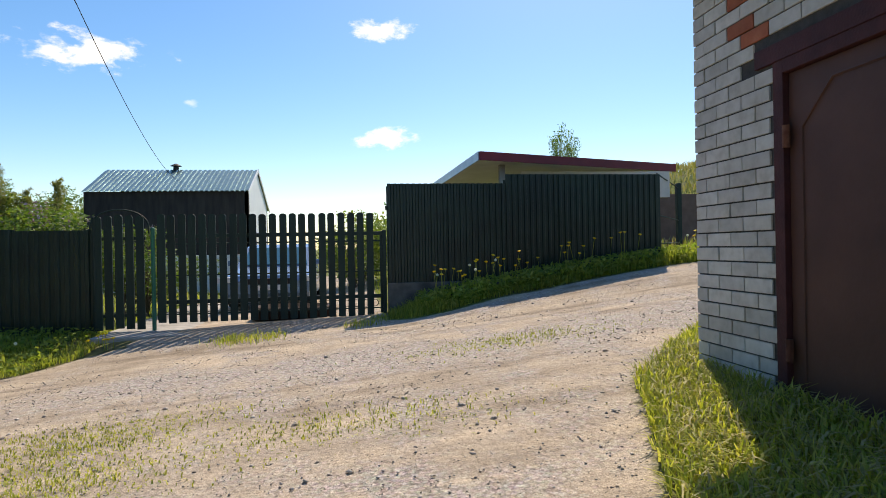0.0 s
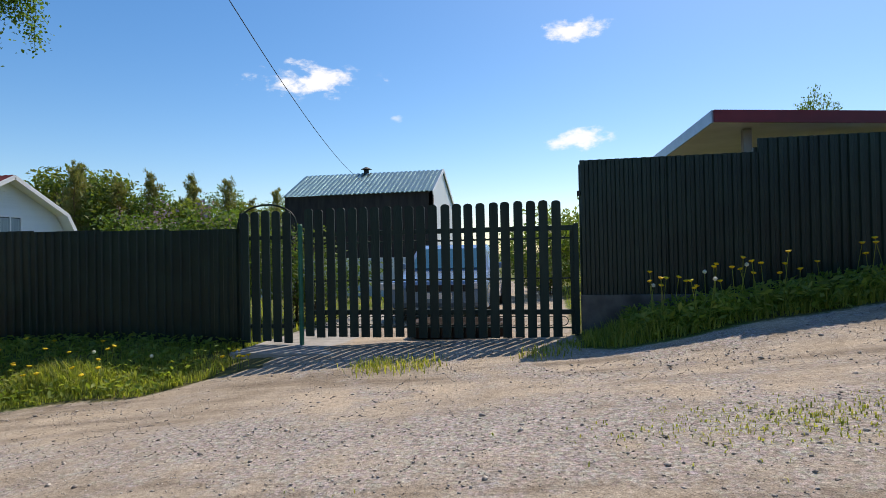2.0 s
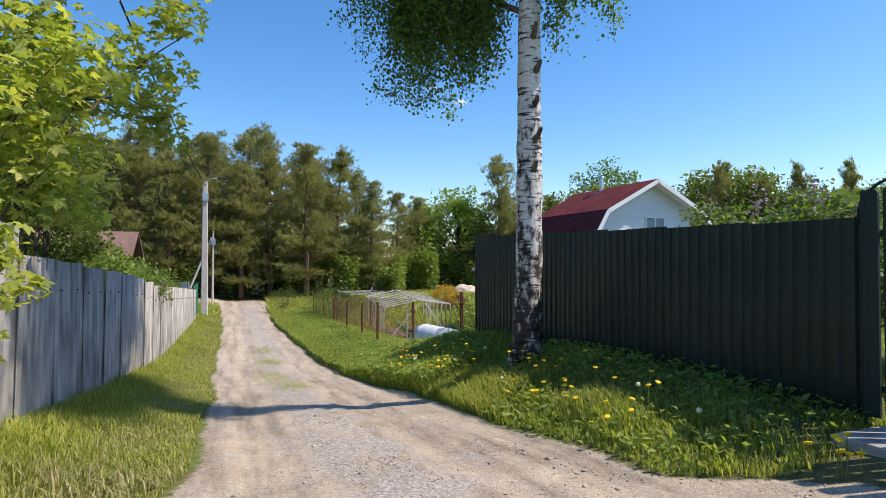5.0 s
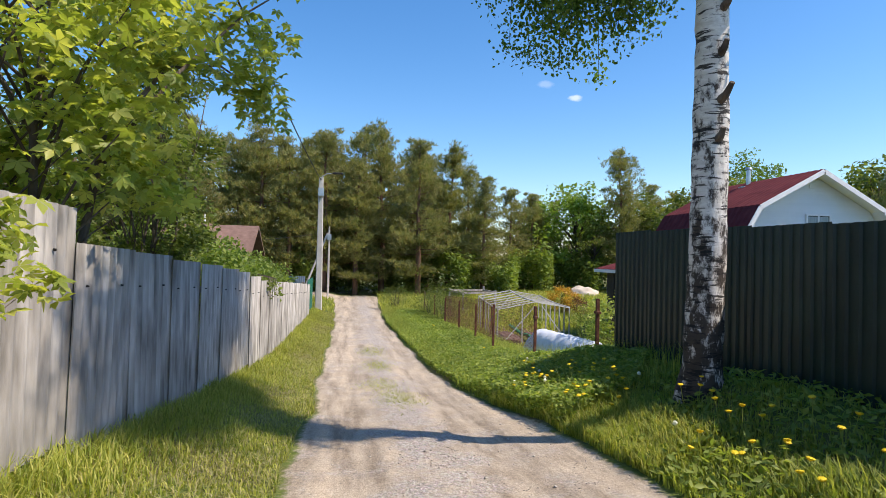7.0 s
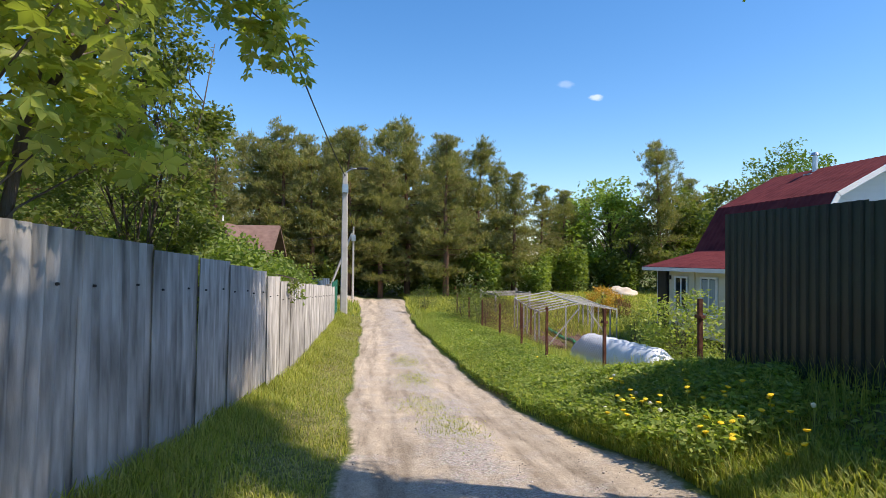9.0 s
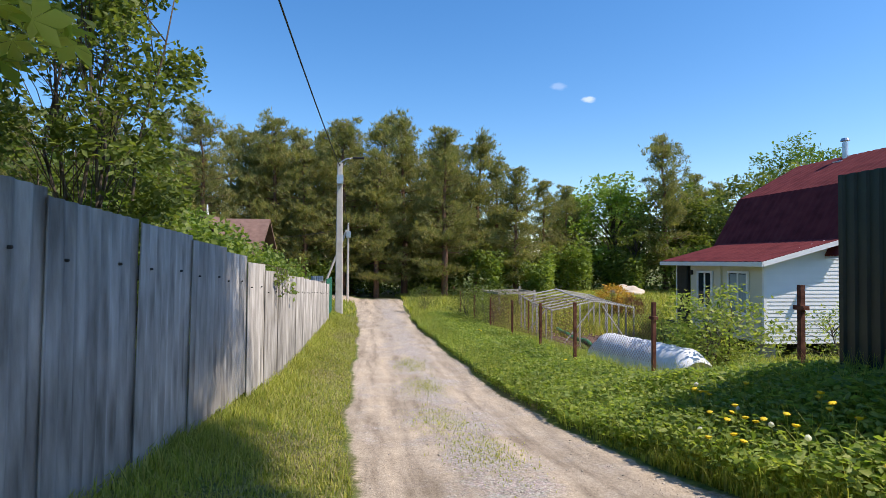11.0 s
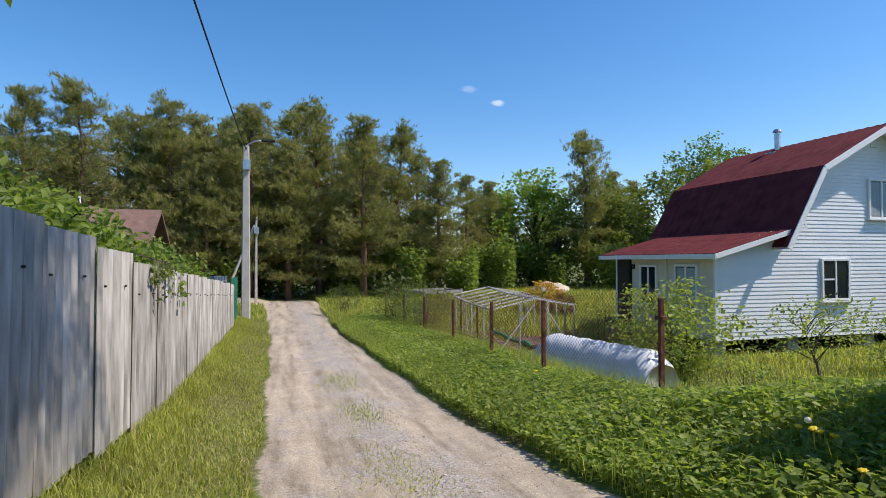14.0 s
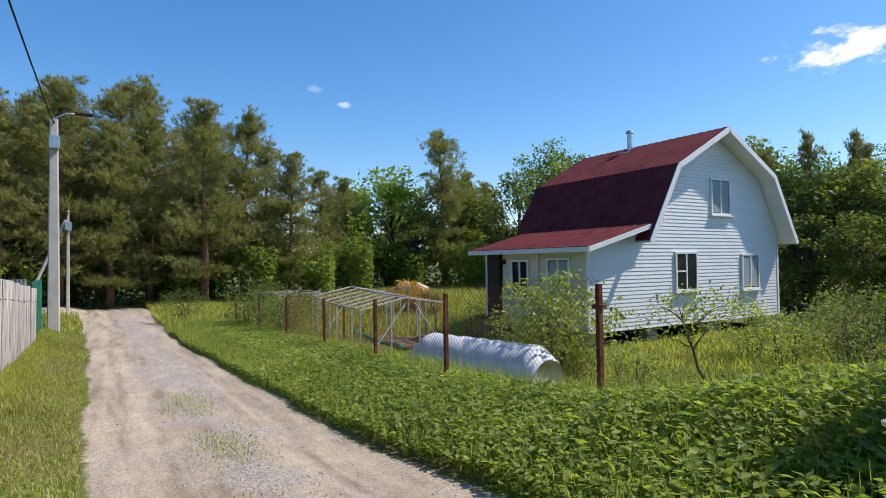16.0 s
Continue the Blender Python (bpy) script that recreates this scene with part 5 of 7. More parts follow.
tagged(put("pole_strut", _b, POLE_MAT), "slanting concrete strut leaning on the slim pole", "strut")


def cable(p, q, sag, r, label):
    bm = bmesh.new()
    pts = []
    for i in range(25):
        t = i / 24
        v = Vector(p).lerp(Vector(q), t)
        v.z -= sag * 4 * t * (1 - t)
        pts.append(v)
    tube(bm, pts, [r] * 25, 6)
    tagged(put("overhead_cable", bm, BLACK), label, "cable", "overhead cables")


cable((-1.9, 5.1, 6.78), (-31.0, 5.72, 5.5), 0.35, 0.018, "black twisted overhead cable along the lane")
cable((-1.76, 5.13, 5.72), (-6.6, 28.1, 4.75), 0.85, 0.006, "thin black cable running to the shed roof")
cable((-31.0, 5.72, 5.4), (-42.0, 5.75, 3.5), 0.2, 0.015, "black overhead cable between the two poles")
cable((-42.0, 5.75, 3.4), (-34, -8, 2.6), 0.6, 0.012, "thin cable into the cottage garden")


def green_gate():
    g = thing("metal_gate", "green profiled steel gate past the slate fence", "gate")
    me = profile_sheet("gate_sheet", 1.1, 1.6, 0.1, 0.02, GREEN_POST)
    for k in range(3):
        share("gate_sheet", me, g, pose(-28.1 - 1.1 * k, 5.46, ground_at(-33, 5.3) - 0.02, 0, 0, 0))
    bm = bmesh.new()
    box(bm, (-26.98, 5.44, -1.3), (-26.88, 5.54, 0.55), 0.01)
    part("post", bm, GREEN_POST, g)
    me2 = profile_sheet("dark_sheet", 1.1, 1.85, 0.1, 0.02, STEEL_BLUE)
    h = thing("metal_fence", "blue-grey steel fence closing the cottage plot", "fence")
    for k in range(5):
        share("fence_sheet", me2, h, pose(-31.75, 5.0 - 1.1 * (k + 1), -1.15, 0, 0, 90))


green_gate()

# ---- trees ----


def needle_sprays(name, pts, out, length, width, per, material, rng):
    """Bristling sprays of needles: thin triangles fanning out from each point."""
    n = len(pts) * per
    p = np.repeat(pts, per, axis=0) + rng.normal(size=(n, 3)) * 0.05
    d = unit(np.repeat(out, per, axis=0) * 0.9 + rng.normal(size=(n, 3)) * 0.75 + np.array([0, 0, 0.55]))
    s = unit(np.cross(d, rng.normal(size=(n, 3))))
    ln = length * (0.6 + 0.8 * rng.random((n, 1)))
    w = width * (0.6 + 0.8 * rng.random((n, 1)))
    v = np.stack([p - s * w * 0.5, p + s * w * 0.5, p + d * ln], axis=1).reshape(-1, 3)
    return quick(name, v, np.arange(3 * n).reshape(n, 3), material)


def make_pine(seed, height, label, spread_r=2.5, bare=0.2, lean=0.0):
    rng = np.random.default_rng(seed)
    t = thing("pine_tree", label, "tree", group="forest pines")
    bm = bmesh.new()
    n = 9
    pts = [(lean * (i / n) ** 2 + 0.12 * rng.normal() * (i / n), 0.12 * rng.normal() * (i / n), height * 0.97 * i / n - 0.3 * (i == 0)) for i in range(n + 1)]
    tube(bm, pts, [0.24 * (1 - 0.93 * i / n) * height / 12 + 0.01 for i in range(n + 1)], 9)
    part("trunk", bm, PINE_BARK, t, "", True)
    bm = bmesh.new()
    px, py, pz = np.array(pts).T
    tips, outs = [], []
    z = height * bare
    while z < height * 0.985:
        k = (z / height - bare) / (1 - bare)
        reach = spread_r * (0.55 + 0.45 * math.sin(min(1, k * 2.4 + 0.25) * math.pi / 2)) * (1 - k ** 1.7 * 0.88)
        for _ in range(5 if k < 0.9 else 4):
            if rng.random() < 0.2:
                continue
            a = rng.uniform(0, 2 * math.pi)
            L = reach * rng.uniform(0.45, 1.15)
            rise = L * (0.04 + 0.5 * k) + rng.normal() * 0.14
            o = np.array([np.interp(z, pz, px), np.interp(z, pz, py), z])
            e = o + np.array([math.cos(a) * L, math.sin(a) * L, rise])
            m = (o + e) / 2 + np.array([0, 0, -0.08 * L])
            tube(bm, [o, m, e], [0.035 * (1 - k) + 0.012, 0.02, 0.008], 4)
            for s in np.linspace(0.35, 1.0, max(3, int(L * 2.6))):
                c = (1 - s) ** 2 * o + 2 * s * (1 - s) * m + s * s * e + rng.normal(size=3) * np.array([0.22, 0.22, 0.1])
                w = (0.17 + 0.05 * L) * rng.uniform(0.8, 1.35)
                for _ in range(9):
                    tips.append(c + rng.normal(size=3) * np.array([w, w, w * 0.45]))
                    outs.append([math.cos(a), math.sin(a), 0.45])
        z += height * 0.034 * rng.uniform(0.6, 1.4)
    part("branchwork", bm, PINE_BARK, t, "", True)["kind"] = "stuff"
    crown = new("crown", needle_sprays("crown", np.array(tips), np.array(outs), 0.26, 0.042, 9, PINE_LEAF, rng))
    crown.parent = t
    return t


def make_leafy(seed, height, radius, base, clumps, per, leaf, leaf_mat_, bark, name, label, category="tree", stems=1, trunk_r=0.1, droop=0.1, sigma=0.2, group="",
               squash=1.0, shape=0.5, ratio=0.55, lobed=False):
    """A leafy tree or bush: stems, branches to clump centres, many single leaves round them. Origin at the foot."""
    rng = np.random.default_rng(seed)
    t = thing(name, label, category, group=group)
    bm = bmesh.new()
    feet = []
    for s in range(stems):
        a = 2 * math.pi * s / stems + rng.uniform(0, 1)
        r = 0 if stems == 1 else radius * 0.16
        foot = np.array([math.cos(a) * r, math.sin(a) * r, -0.1])
        top = np.array([math.cos(a) * r * 2.6, math.sin(a) * r * 2.6, height * 0.86]) + rng.normal(size=3) * 0.05 * height * np.array([1, 1, 0])
        pts = [foot + (top - foot) * k + rng.normal(size=3) * 0.02 * height * np.array([1, 1, 0]) * (0 < k < 1) for k in np.linspace(0, 1, 6)]
        sb = bmesh.new()
        tube(sb, pts, [trunk_r * (1 - 0.85 * k) for k in np.linspace(0, 1, 6)], 7)
        part("trunk" if stems == 1 else "stem", sb, bark, t, "", True)
        feet.append(pts)
    cents = []
    for i in range(clumps):
        d = unit(rng.normal(size=(1, 3)))[0]
        r = rng.uniform(0.25, 1.0) ** shape
        c = np.array([d[0] * radius * r, d[1] * radius * r * squash, base + (height - base) * (0.5 + 0.5 * d[2] * r)])
        lump = 1 + 0.28 * noise.noise(Vector(d * 1.8) + Vector((seed, 0, 0)))
        c[:2] *= lump
        k = (c[2] - base) / max(0.1, height - base)
        c[:2] *= 0.55 + 0.75 * math.sin(math.pi * min(1, max(0.0, 0.12 + 0.75 * k)))
        cents.append(c)
        stem = feet[i % stems]
        zb = max(0.05, c[2] - 0.25 * (height - base) - 0.2 * np.hypot(c[0], c[1]))
        zz = [p[2] for p in stem]
        o = np.array([np.interp(zb, zz, [p[j] for p in stem]) for j in range(3)])
        mid = (o + c) / 2 + np.array([0, 0, 0.1 * np.linalg.norm(c - o)])
        tube(bm, [o, mid, c], [trunk_r * 0.28, trunk_r * 0.17, trunk_r * 0.06], 4)
    part("branchwork", bm, bark, t, "", True)["kind"] = "stuff"
    cents = np.array(cents)
    idx = rng.integers(0, len(cents), clumps * per)
    sg = sigma * radius
    pts = cents[idx] + np.clip(rng.normal(size=(len(idx), 3)), -1.45, 1.45) * np.array([sg, sg, sg * 0.75])
    pts[:, 2] = np.maximum(pts[:, 2], 0.04)
    crown = new("crown", lobed_leaves("crown", pts, leaf, leaf_mat_, rng) if lobed else leaves("crown", pts, leaf, leaf_mat_, rng, flat=0.35, droop=droop, ratio=ratio))
    crown.parent = t
    return t


def stand(proto, x, y, scale=1.0, turn=0.0, first=None, sz=None):
    """Place the prototype itself (first) or a copy of it on the ground."""
    m = pose(x, y, ground_at(x, y) - 0.05, 0, 0, turn) @ Matrix.Diagonal((scale, scale, sz or scale, 1))
    if first:
        proto.matrix_basis = m
        return proto
    c = copy_thing(proto, pose(0, 0, 0))
    c.matrix_basis = m
    return c


def forest():
    protos = [make_pine(11, 12.6, "tall brown-green pine at the forest edge", 3.1, 0.15),
              make_pine(12, 11.8, "tall brown-green pine at the forest edge", 2.9, 0.2, 0.5),
              make_pine(13, 12.2, "tall brown-green pine at the forest edge", 3.0, 0.13, -0.4)]
    front = [(-44.2, -6.4, 11.9), (-45.1, -3.7, 12.4), (-48.1, 0.4, 12.9), (-46.6, 5.2, 12.4), (-52.6, 7.8, 14.4), (-48.5, 9.7, 13.5), (-45.2, 12.3, 12.0),
             (-47.8, 15.0, 11.9), (-45.2, 17.3, 9.2), (-48.3, 20.4, 8.6), (-46.5, 29.3, 12.0), (-54.5, 3.1, 13.3), (-50.6, 34.2, 9.8), (-53.5, 38.8, 9.4)]
    front += [(-49.5, -1.6, 12.2), (-50.5, 4.6, 12.8), (-51.0, 12.4, 12.6), (-46.3, 7.6, 10.5), (-50.8, 17.2, 10.6), (-46.6, 2.6, 10.8), (-43.5, -9.2, 12.0), (-49.5, 22.6, 8.4)]
    rnd = random.Random(21)
    for i in range(34):
        y = -34 + 2.1 * i + rnd.uniform(-0.8, 0.8)
        h = 12.6 if y < 16 else 8.2
        front.append((rnd.uniform(-62, -52), y, h * rnd.uniform(0.85, 1.06)))
    for y in np.arange(-36, -8, 2.4):
        front.append((-44 + rnd.uniform(-3, 1), y, 12 * rnd.uniform(0.85, 1.05)))
    for x in np.arange(-43, -12, 3.2):
        front.append((x, -22 + rnd.uniform(-3, 3), 11.5 * rnd.uniform(0.8, 1.05)))
    hs = (12.6, 11.8, 12.2)
    slim = [(-18.6, 43.3, 8.2), (-20.2, 42.4, 7.4), (-21.6, 41.9, 9.0), (-23.3, 40.6, 8.4), (-25.3, 39.0, 9.0), (-26.9, 37.9, 8.6), (-28.9, 36.3, 9.4), (-16.9, 44.2, 7.0), (-24.4, 41.8, 9.4), (-30.4, 38.5, 10.0)]
    seen = set()
    for i, (x, y, h) in enumerate(front):
        k = i % 3
        s = h / hs[k]
        stand(protos[k], x, y, s * rnd.uniform(0.92, 1.1), rnd.uniform(0, 360), first=k not in seen, sz=s)
        seen.add(k)
    for i, (x, y, h) in enumerate(slim):
        t = stand(protos[i % 3], x, y, h / hs[i % 3] * 0.52, i * 67, sz=h / hs[i % 3])
        tagged(t, "slender dark conifer rising behind the house garden", group="slender conifers")
    broad = [make_leafy(31, 9.5, 2.6, 0.5, 70, 75, 0.34, LIGHT_LEAF, BARK, "broadleaf_tree", "bright green broadleaf tree among the pines", trunk_r=0.16, group="woodland broadleaf trees"),
             make_leafy(32, 9.0, 2.3, 1.2, 60, 75, 0.32, WOOD_LEAF, BARK, "broadleaf_tree", "mid green broadleaf tree at the forest edge", trunk_r=0.15, group="woodland broadleaf trees"),
             make_leafy(33, 9.4, 2.1, 2.2, 60, 110, 0.2, BIRCH_LEAF, BIRCH_BARK, "birch_tree", "slender young birch with pale trunk far off", trunk_r=0.12, droop=0.5, group="far birches")]
    spots = [(0, -50.3, 26.4, 9.9), (0, -52, 23.5, 7.2), (1, -47.0, 27.0, 6.0), (1, -49, 31.5, 8.6), (2, -47.6, 41.4, 12.4), (1, -44, 38, 7.4), (1, -40, 44, 7.6), (1, -52, 36, 8.5),
             (2, -25.5, 39.4, 8.2), (2, -25.8, 43.6, 7.6), (1, -22.9, 40.5, 7.4), (2, -28.1, 42.6, 8.6), (1, -20.7, 33.5, 4.4), (1, -18.6, 34.5, 4.8), (1, -24, 35.5, 4.6), (1, -16.8, 33.0, 4.4),
             (1, -33.8, 40.1, 10.0), (2, -35.7, 45.1, 10.2), (1, -27.7, 38.8, 9.2), (1, -22.8, 38.7, 7.0), (2, -24.9, 46.9, 9.0), (1, -21, 43.3, 7.2), (2, -22.3, 48.3, 7.6), (2, -19.9, 47.3, 8.0),
             (1, -30.5, 41, 9.2), (1, -37.5, 42, 9.6), (1, -40.5, 36.0, 9.0), (1, -18.5, 41.5, 6.6), (2, -16.8, 44, 6.8), (1, -42, 33, 8.4),
             (1, -33, -4, 6.8), (1, -27, -4.5, 6.0), (1, -37, -6.5, 7.0), (0, -40, -4.0, 5.4), (1, -22, -6, 7.5), (1, -17, -5, 7.0), (1, -13.5, -3.5, 7.5), (1, -9, -4, 8.0), (1, -5, -5, 8.0)]
    hb = (9.5, 9.0, 9.4)
    seen = set()
    for i, (k, x, y, h) in enumerate(spots):
        s = h / hb[k]
        stand(broad[k], x, y, s * rnd.uniform(0.9, 1.15), rnd.uniform(0, 360), first=k not in seen, sz=s)
        seen.add(k)
    t = stand(broad[2], 7.45, 20.7, 0.22, 40, sz=0.45)
    tagged(t, "young birch top rising behind the carport roof")
    # undergrowth along the forest edge
    rng = np.random.default_rng(5)
    n = 64000
    y = rng.uniform(-26, 44, n)
    edge = -47.8 + 2.8 * smooth01(9.5, 13, y) + 1.6 * np.sin(y * 0.45) + 1.2 * np.sin(y * 1.7 + 1)
    x = edge - np.abs(rng.normal(size=n)) * 2.2
    top = 2.0 + 0.6 * np.sin(y * 0.9 + 0.7) + 0.35 * np.sin(y * 2.3) + 1.3 * rng.random(n)
    z = land(x, y) + np.maximum(0.1, top) * rng.random(n) ** 0.7 + 0.05
    tagged(new("undergrowth", leaves("undergrowth", np.stack([x, y, z], 1), 0.28, UNDER_LEAF, rng, droop=0.1)), "dense leafy green undergrowth below the forest edge", "undergrowth", kind="stuff")
    n = 16000
    x = rng.uniform(-46, -11, n)
    y = 33.5 + 2.0 * np.sin(x * 0.5) + np.abs(rng.normal(size=n)) * 2.5
    z = land(x, y) + (1.6 + 0.8 * np.sin(x * 1.3)) * rng.random(n) ** 0.7
    tagged(new("undergrowth", leaves("undergrowth", np.stack([x, y, z], 1), 0.26, LIGHT_LEAF, rng)), "sunlit scrub behind the house garden", "undergrowth", kind="stuff")


forest()


def birch():
    t = thing("birch_tree", "old birch with white cracked bark beside the metal fence", "tree")
    rng = np.random.default_rng(77)
    bx, by = -7.33, 10.85
    z0 = ground_at(bx, by)
    zs = [z0 - 0.15, z0 + 0.05, z0 + 0.3, 1.2, 2.0, 2.8, 3.5, 4.2, 5.0, 6.0, 8.0, 10.4, 13.2]
    xs = [bx, bx, bx + 0.02, bx + 0.04, bx + 0.08, bx + 0.13, bx + 0.15, bx + 0.16, bx + 0.18, bx + 0.2, bx + 0.1, bx - 0.1, bx]
    rs = [0.27, 0.235, 0.20, 0.185, 0.18, 0.172, 0.165, 0.158, 0.15, 0.14, 0.11, 0.07, 0.02]
    bm = bmesh.new()
    tube(bm, [(x, by + 0.02 * math.sin(z), z) for x, z in zip(xs, zs)], rs, 18)
    bmesh.ops.subdivide_edges(bm, edges=[e for e in bm.edges if abs(e.verts[0].co.z - e.verts[1].co.z) > 0.3], cuts=4, use_grid_fill=True)
    for v in bm.verts:
        c = Vector((np.interp(v.co.z, zs, xs), by, v.co.z))
        d = v.co - c
        d.z = 0
        v.co += d * (0.10 * noise.noise(v.co * 5) + 0.05 * noise.noise(v.co * 14))
    part("trunk", bm, BIRCH_BARK, t, "white bark with black cracks", True)
    # sawn branch stubs
    for z, a, L in ((3.38, 15, 0.2), (3.28, 165, 0.14), (4.75, -5, 0.2), (4.95, 178, 0.16), (4.3, 20, 0.15), (2.5, 160, 0.1), (3.85, 10, 0.12), (5.5, 185, 0.18), (5.35, 0, 0.15), (3.0, 8, 0.1)):
        ax = radians(a - 20)
        c = Vector((np.interp(z, zs, xs), by, z))
        r = np.interp(z, zs, rs)
        d = Vector((math.cos(ax), math.sin(ax) * 0.6, 0.35)).normalized()
        bm = bmesh.new()
        tube(bm, [c + d * (r * 0.5), c + d * (r + L * 0.5), c + d * (r + L) + Vector((0, 0, 0.05))], [0.055, 0.036, 0.026], 8)
        part("branch_stub", bm, BARK, t)
    # limbs with hanging twigs
    bm = bmesh.new()
    pts, pts_dark = [], []
    limbs = [(5.15, 232, 2.0, 0.3), (5.75, 250, 2.6, 0.9), (5.9, 60, 1.0, 0.6), (6.5, 40, 1.3, 1.0), (6.2, 215, 2.2, 0.9), (6.8, 280, 1.8, 1.2), (5.6, 240, 1.9, 0.5), (5.4, 250, 1.5, 0.3), (5.7, 228, 2.3, 0.6)]
    for z in np.arange(7.3, 9.9, 0.04):
        a = rng.uniform(0, 360)
        limbs.append((z, a, rng.uniform(1.8, 3.7) * (1 + 0.06 * math.cos(radians(a))), 0.5))
    for z, a, L, rise in limbs:
        ar = radians(a)
        o = np.array([np.interp(z, zs, xs), by, z])
        e = o + np.array([math.cos(ar) * L, math.sin(ar) * L * (1.0 if z < 7 else 0.22), rise])
        m = (o + e) / 2 + np.array([0, 0, 0.35])
        tube(bm, [o, m, e], [0.05, 0.03, 0.012], 6)
        for s in np.linspace(0.35, 1.0, 9):
            c = (1 - s) ** 2 * o + 2 * s * (1 - s) * m + s * s * e
            for _ in range(3):
                drop = rng.uniform(0.4, 1.6) * (1.0 if z < 6.9 else 0.55)
                sway = rng.normal(size=2) * (0.17 if z < 6.85 else 0.24)
                q = c + np.array([sway[0], sway[1], -drop])
                tube(bm, [c, (c + q) / 2 + np.array([sway[0] * 0.4, sway[1] * 0.4, 0.05]), q], [0.007, 0.005, 0.003], 3)
                k = rng.random((int((230 if z < 6.85 else 150) * drop), 1)) ** 0.8
                p = c * (1 - k) + q * k + rng.normal(size=(len(k), 3)) * np.array([0.10, 0.10, 0.07])
                pts.append(p)
    part("branchwork", bm, BARK, t, "thin drooping dark limbs", True)["kind"] = "stuff"
    crown = new("crown", leaves("crown", np.concatenate(pts), 0.05, BIRCH_LEAF, rng, flat=0.1, droop=0.8, ratio=0.75))
    crown.parent = t


birch()


def place(t, x, y, turn=0.0):
    t.matrix_basis = pose(x, y, ground_at(x, y) - 0.03, 0, 0, turn)
    return t


def roadside_trees():
    place(make_leafy(51, 5.8, 1.6, 1.5, 64, 60, 0.15, MAPLE_LEAF, BARK, "maple_tree", "sunlit yellow-green maple leaning over the slate fence", trunk_r=0.06, sigma=0.15, stems=2, lobed=True), -7.4, 4.1, 20)
    place(make_leafy(52, 6.2, 1.05, 1.0, 100, 170, 0.09, WOOD_LEAF, BARK, "bird_cherry", "dark many-stemmed young tree behind the slate fence", trunk_r=0.035, stems=7, sigma=0.16), -12.7, 3.6, 0)
    place(make_leafy(53, 2.0, 0.32, 0.5, 14, 22, 0.11, MAPLE_LEAF, BARK, "maple_sapling", "low maple sapling with fresh leaves by the fence", trunk_r=0.02, stems=3, sigma=0.25, lobed=True), -4.7, 5.45, 0)
    # branch reaching out over the lane
    t = thing("maple_branch_tree", "young maple with a long branch over the lane", "tree", pose(-7.7, 4.6, ground_at(-7.7, 4.6) - 0.45))
    rng = np.random.default_rng(9)
    bm = bmesh.new()
    tube(bm, [(0, 0, -0.1), (0.05, 0.1, 1.6), (-0.1, 0.3, 3.2), (-0.6, 0.7, 4.1), (-1.2, 1.1, 4.35), (-1.8, 1.5, 4.2)], [0.05, 0.045, 0.035, 0.022, 0.014, 0.006], 6)
    tube(bm, [(-0.1, 0.3, 3.0), (-0.2, 0.9, 3.9), (-0.5, 1.5, 4.7), (-0.9, 1.9, 5.2)], [0.03, 0.02, 0.012, 0.006], 6)
    part("trunk", bm, BARK, t, "", True)
    cs = [(-1.75, 1.45, 4.2), (-1.5, 1.3, 4.35), (-1.0, 1.0, 4.3), (-0.7, 1.6, 5.2), (-0.9, 1.8, 5.4), (-0.4, 1.2, 4.7), (-1.85, 1.5, 4.05), (-0.6, 0.7, 4.2), (-1.2, 1.6, 4.7)]
    p = np.array(cs)[rng.integers(0, len(cs), 620)] + np.clip(rng.normal(size=(620, 3)), -1.5, 1.5) * np.array([0.2, 0.2, 0.15])
    c = new("crown", lobed_leaves("crown", p, 0.14, MAPLE_LEAF, rng))
    c.parent = t
    tw = thing("hanging_twigs", "dark leafy twigs hanging over the slate fence", "twigs")
    bm = bmesh.new()
    rng2 = np.random.default_rng(19)
    pl = []
    for k in range(12):
        x = -16.3 + 1.2 * k / 11 + rng2.normal() * 0.05
        y = float(np.interp(x, [-31.6, -15, -3], [5.6, 5.42, 5.12]))
        top = float(np.interp(x, [-31.6, -14.35], [0.26, 1.25]))
        e = (x + rng2.normal() * 0.1, y + 0.06, top - rng2.uniform(0.1, 0.5) * (1 if k % 2 else 0.4))
        tube(bm, [(x, y - 0.2, top + 0.15), (x, y + 0.05, top + 0.08), e], [0.008, 0.006, 0.003], 4)
        pl.append(np.array([(x, y + 0.05, top)]) + (np.array([e]) - np.array([(x, y + 0.05, top)])) * rng2.random((16, 1)) + rng2.normal(size=(16, 3)) * 0.025)
    part("twig", bm, BARK, tw)["kind"] = "stuff"
    o2 = new("foliage", leaves("foliage", np.concatenate(pl), 0.06, WOOD_LEAF, rng2, droop=0.8))
    o2.parent = tw
    hedge = make_leafy(54, 2.6, 1.25, 0.2, 90, 70, 0.12, UNDER_LEAF, BARK, "garden_bush", "bright green bush rising over the slate fence", "bush", trunk_r=0.03, stems=5, sigma=0.14, group="bushes behind the slate fence")
    place(hedge, -19.5, 3.75)
    for x, y, s in ((-22.0, 3.6, 1.0), (-17.2, 3.6, 1.08), (-24.4, 3.5, 1.0), (-27.0, 3.4, 0.95), (-15.0, 3.1, 1.1), (-29.8, 3.2, 0.8), (-20.6, 3.0, 1.15), (-18.4, 3.1, 1.2), (-16.2, 2.9, 1.2)):
        stand(hedge, x, y, s, x * 40)
    for x, y, s in ((0.6, 18.5, 0.8), (2.0, 20.5, 0.9), (-8.5, 21.5, 0.9)):
        tagged(stand(hedge, x, y, s, x * 50), "green bush in the yard behind the gate", group="yard bushes")
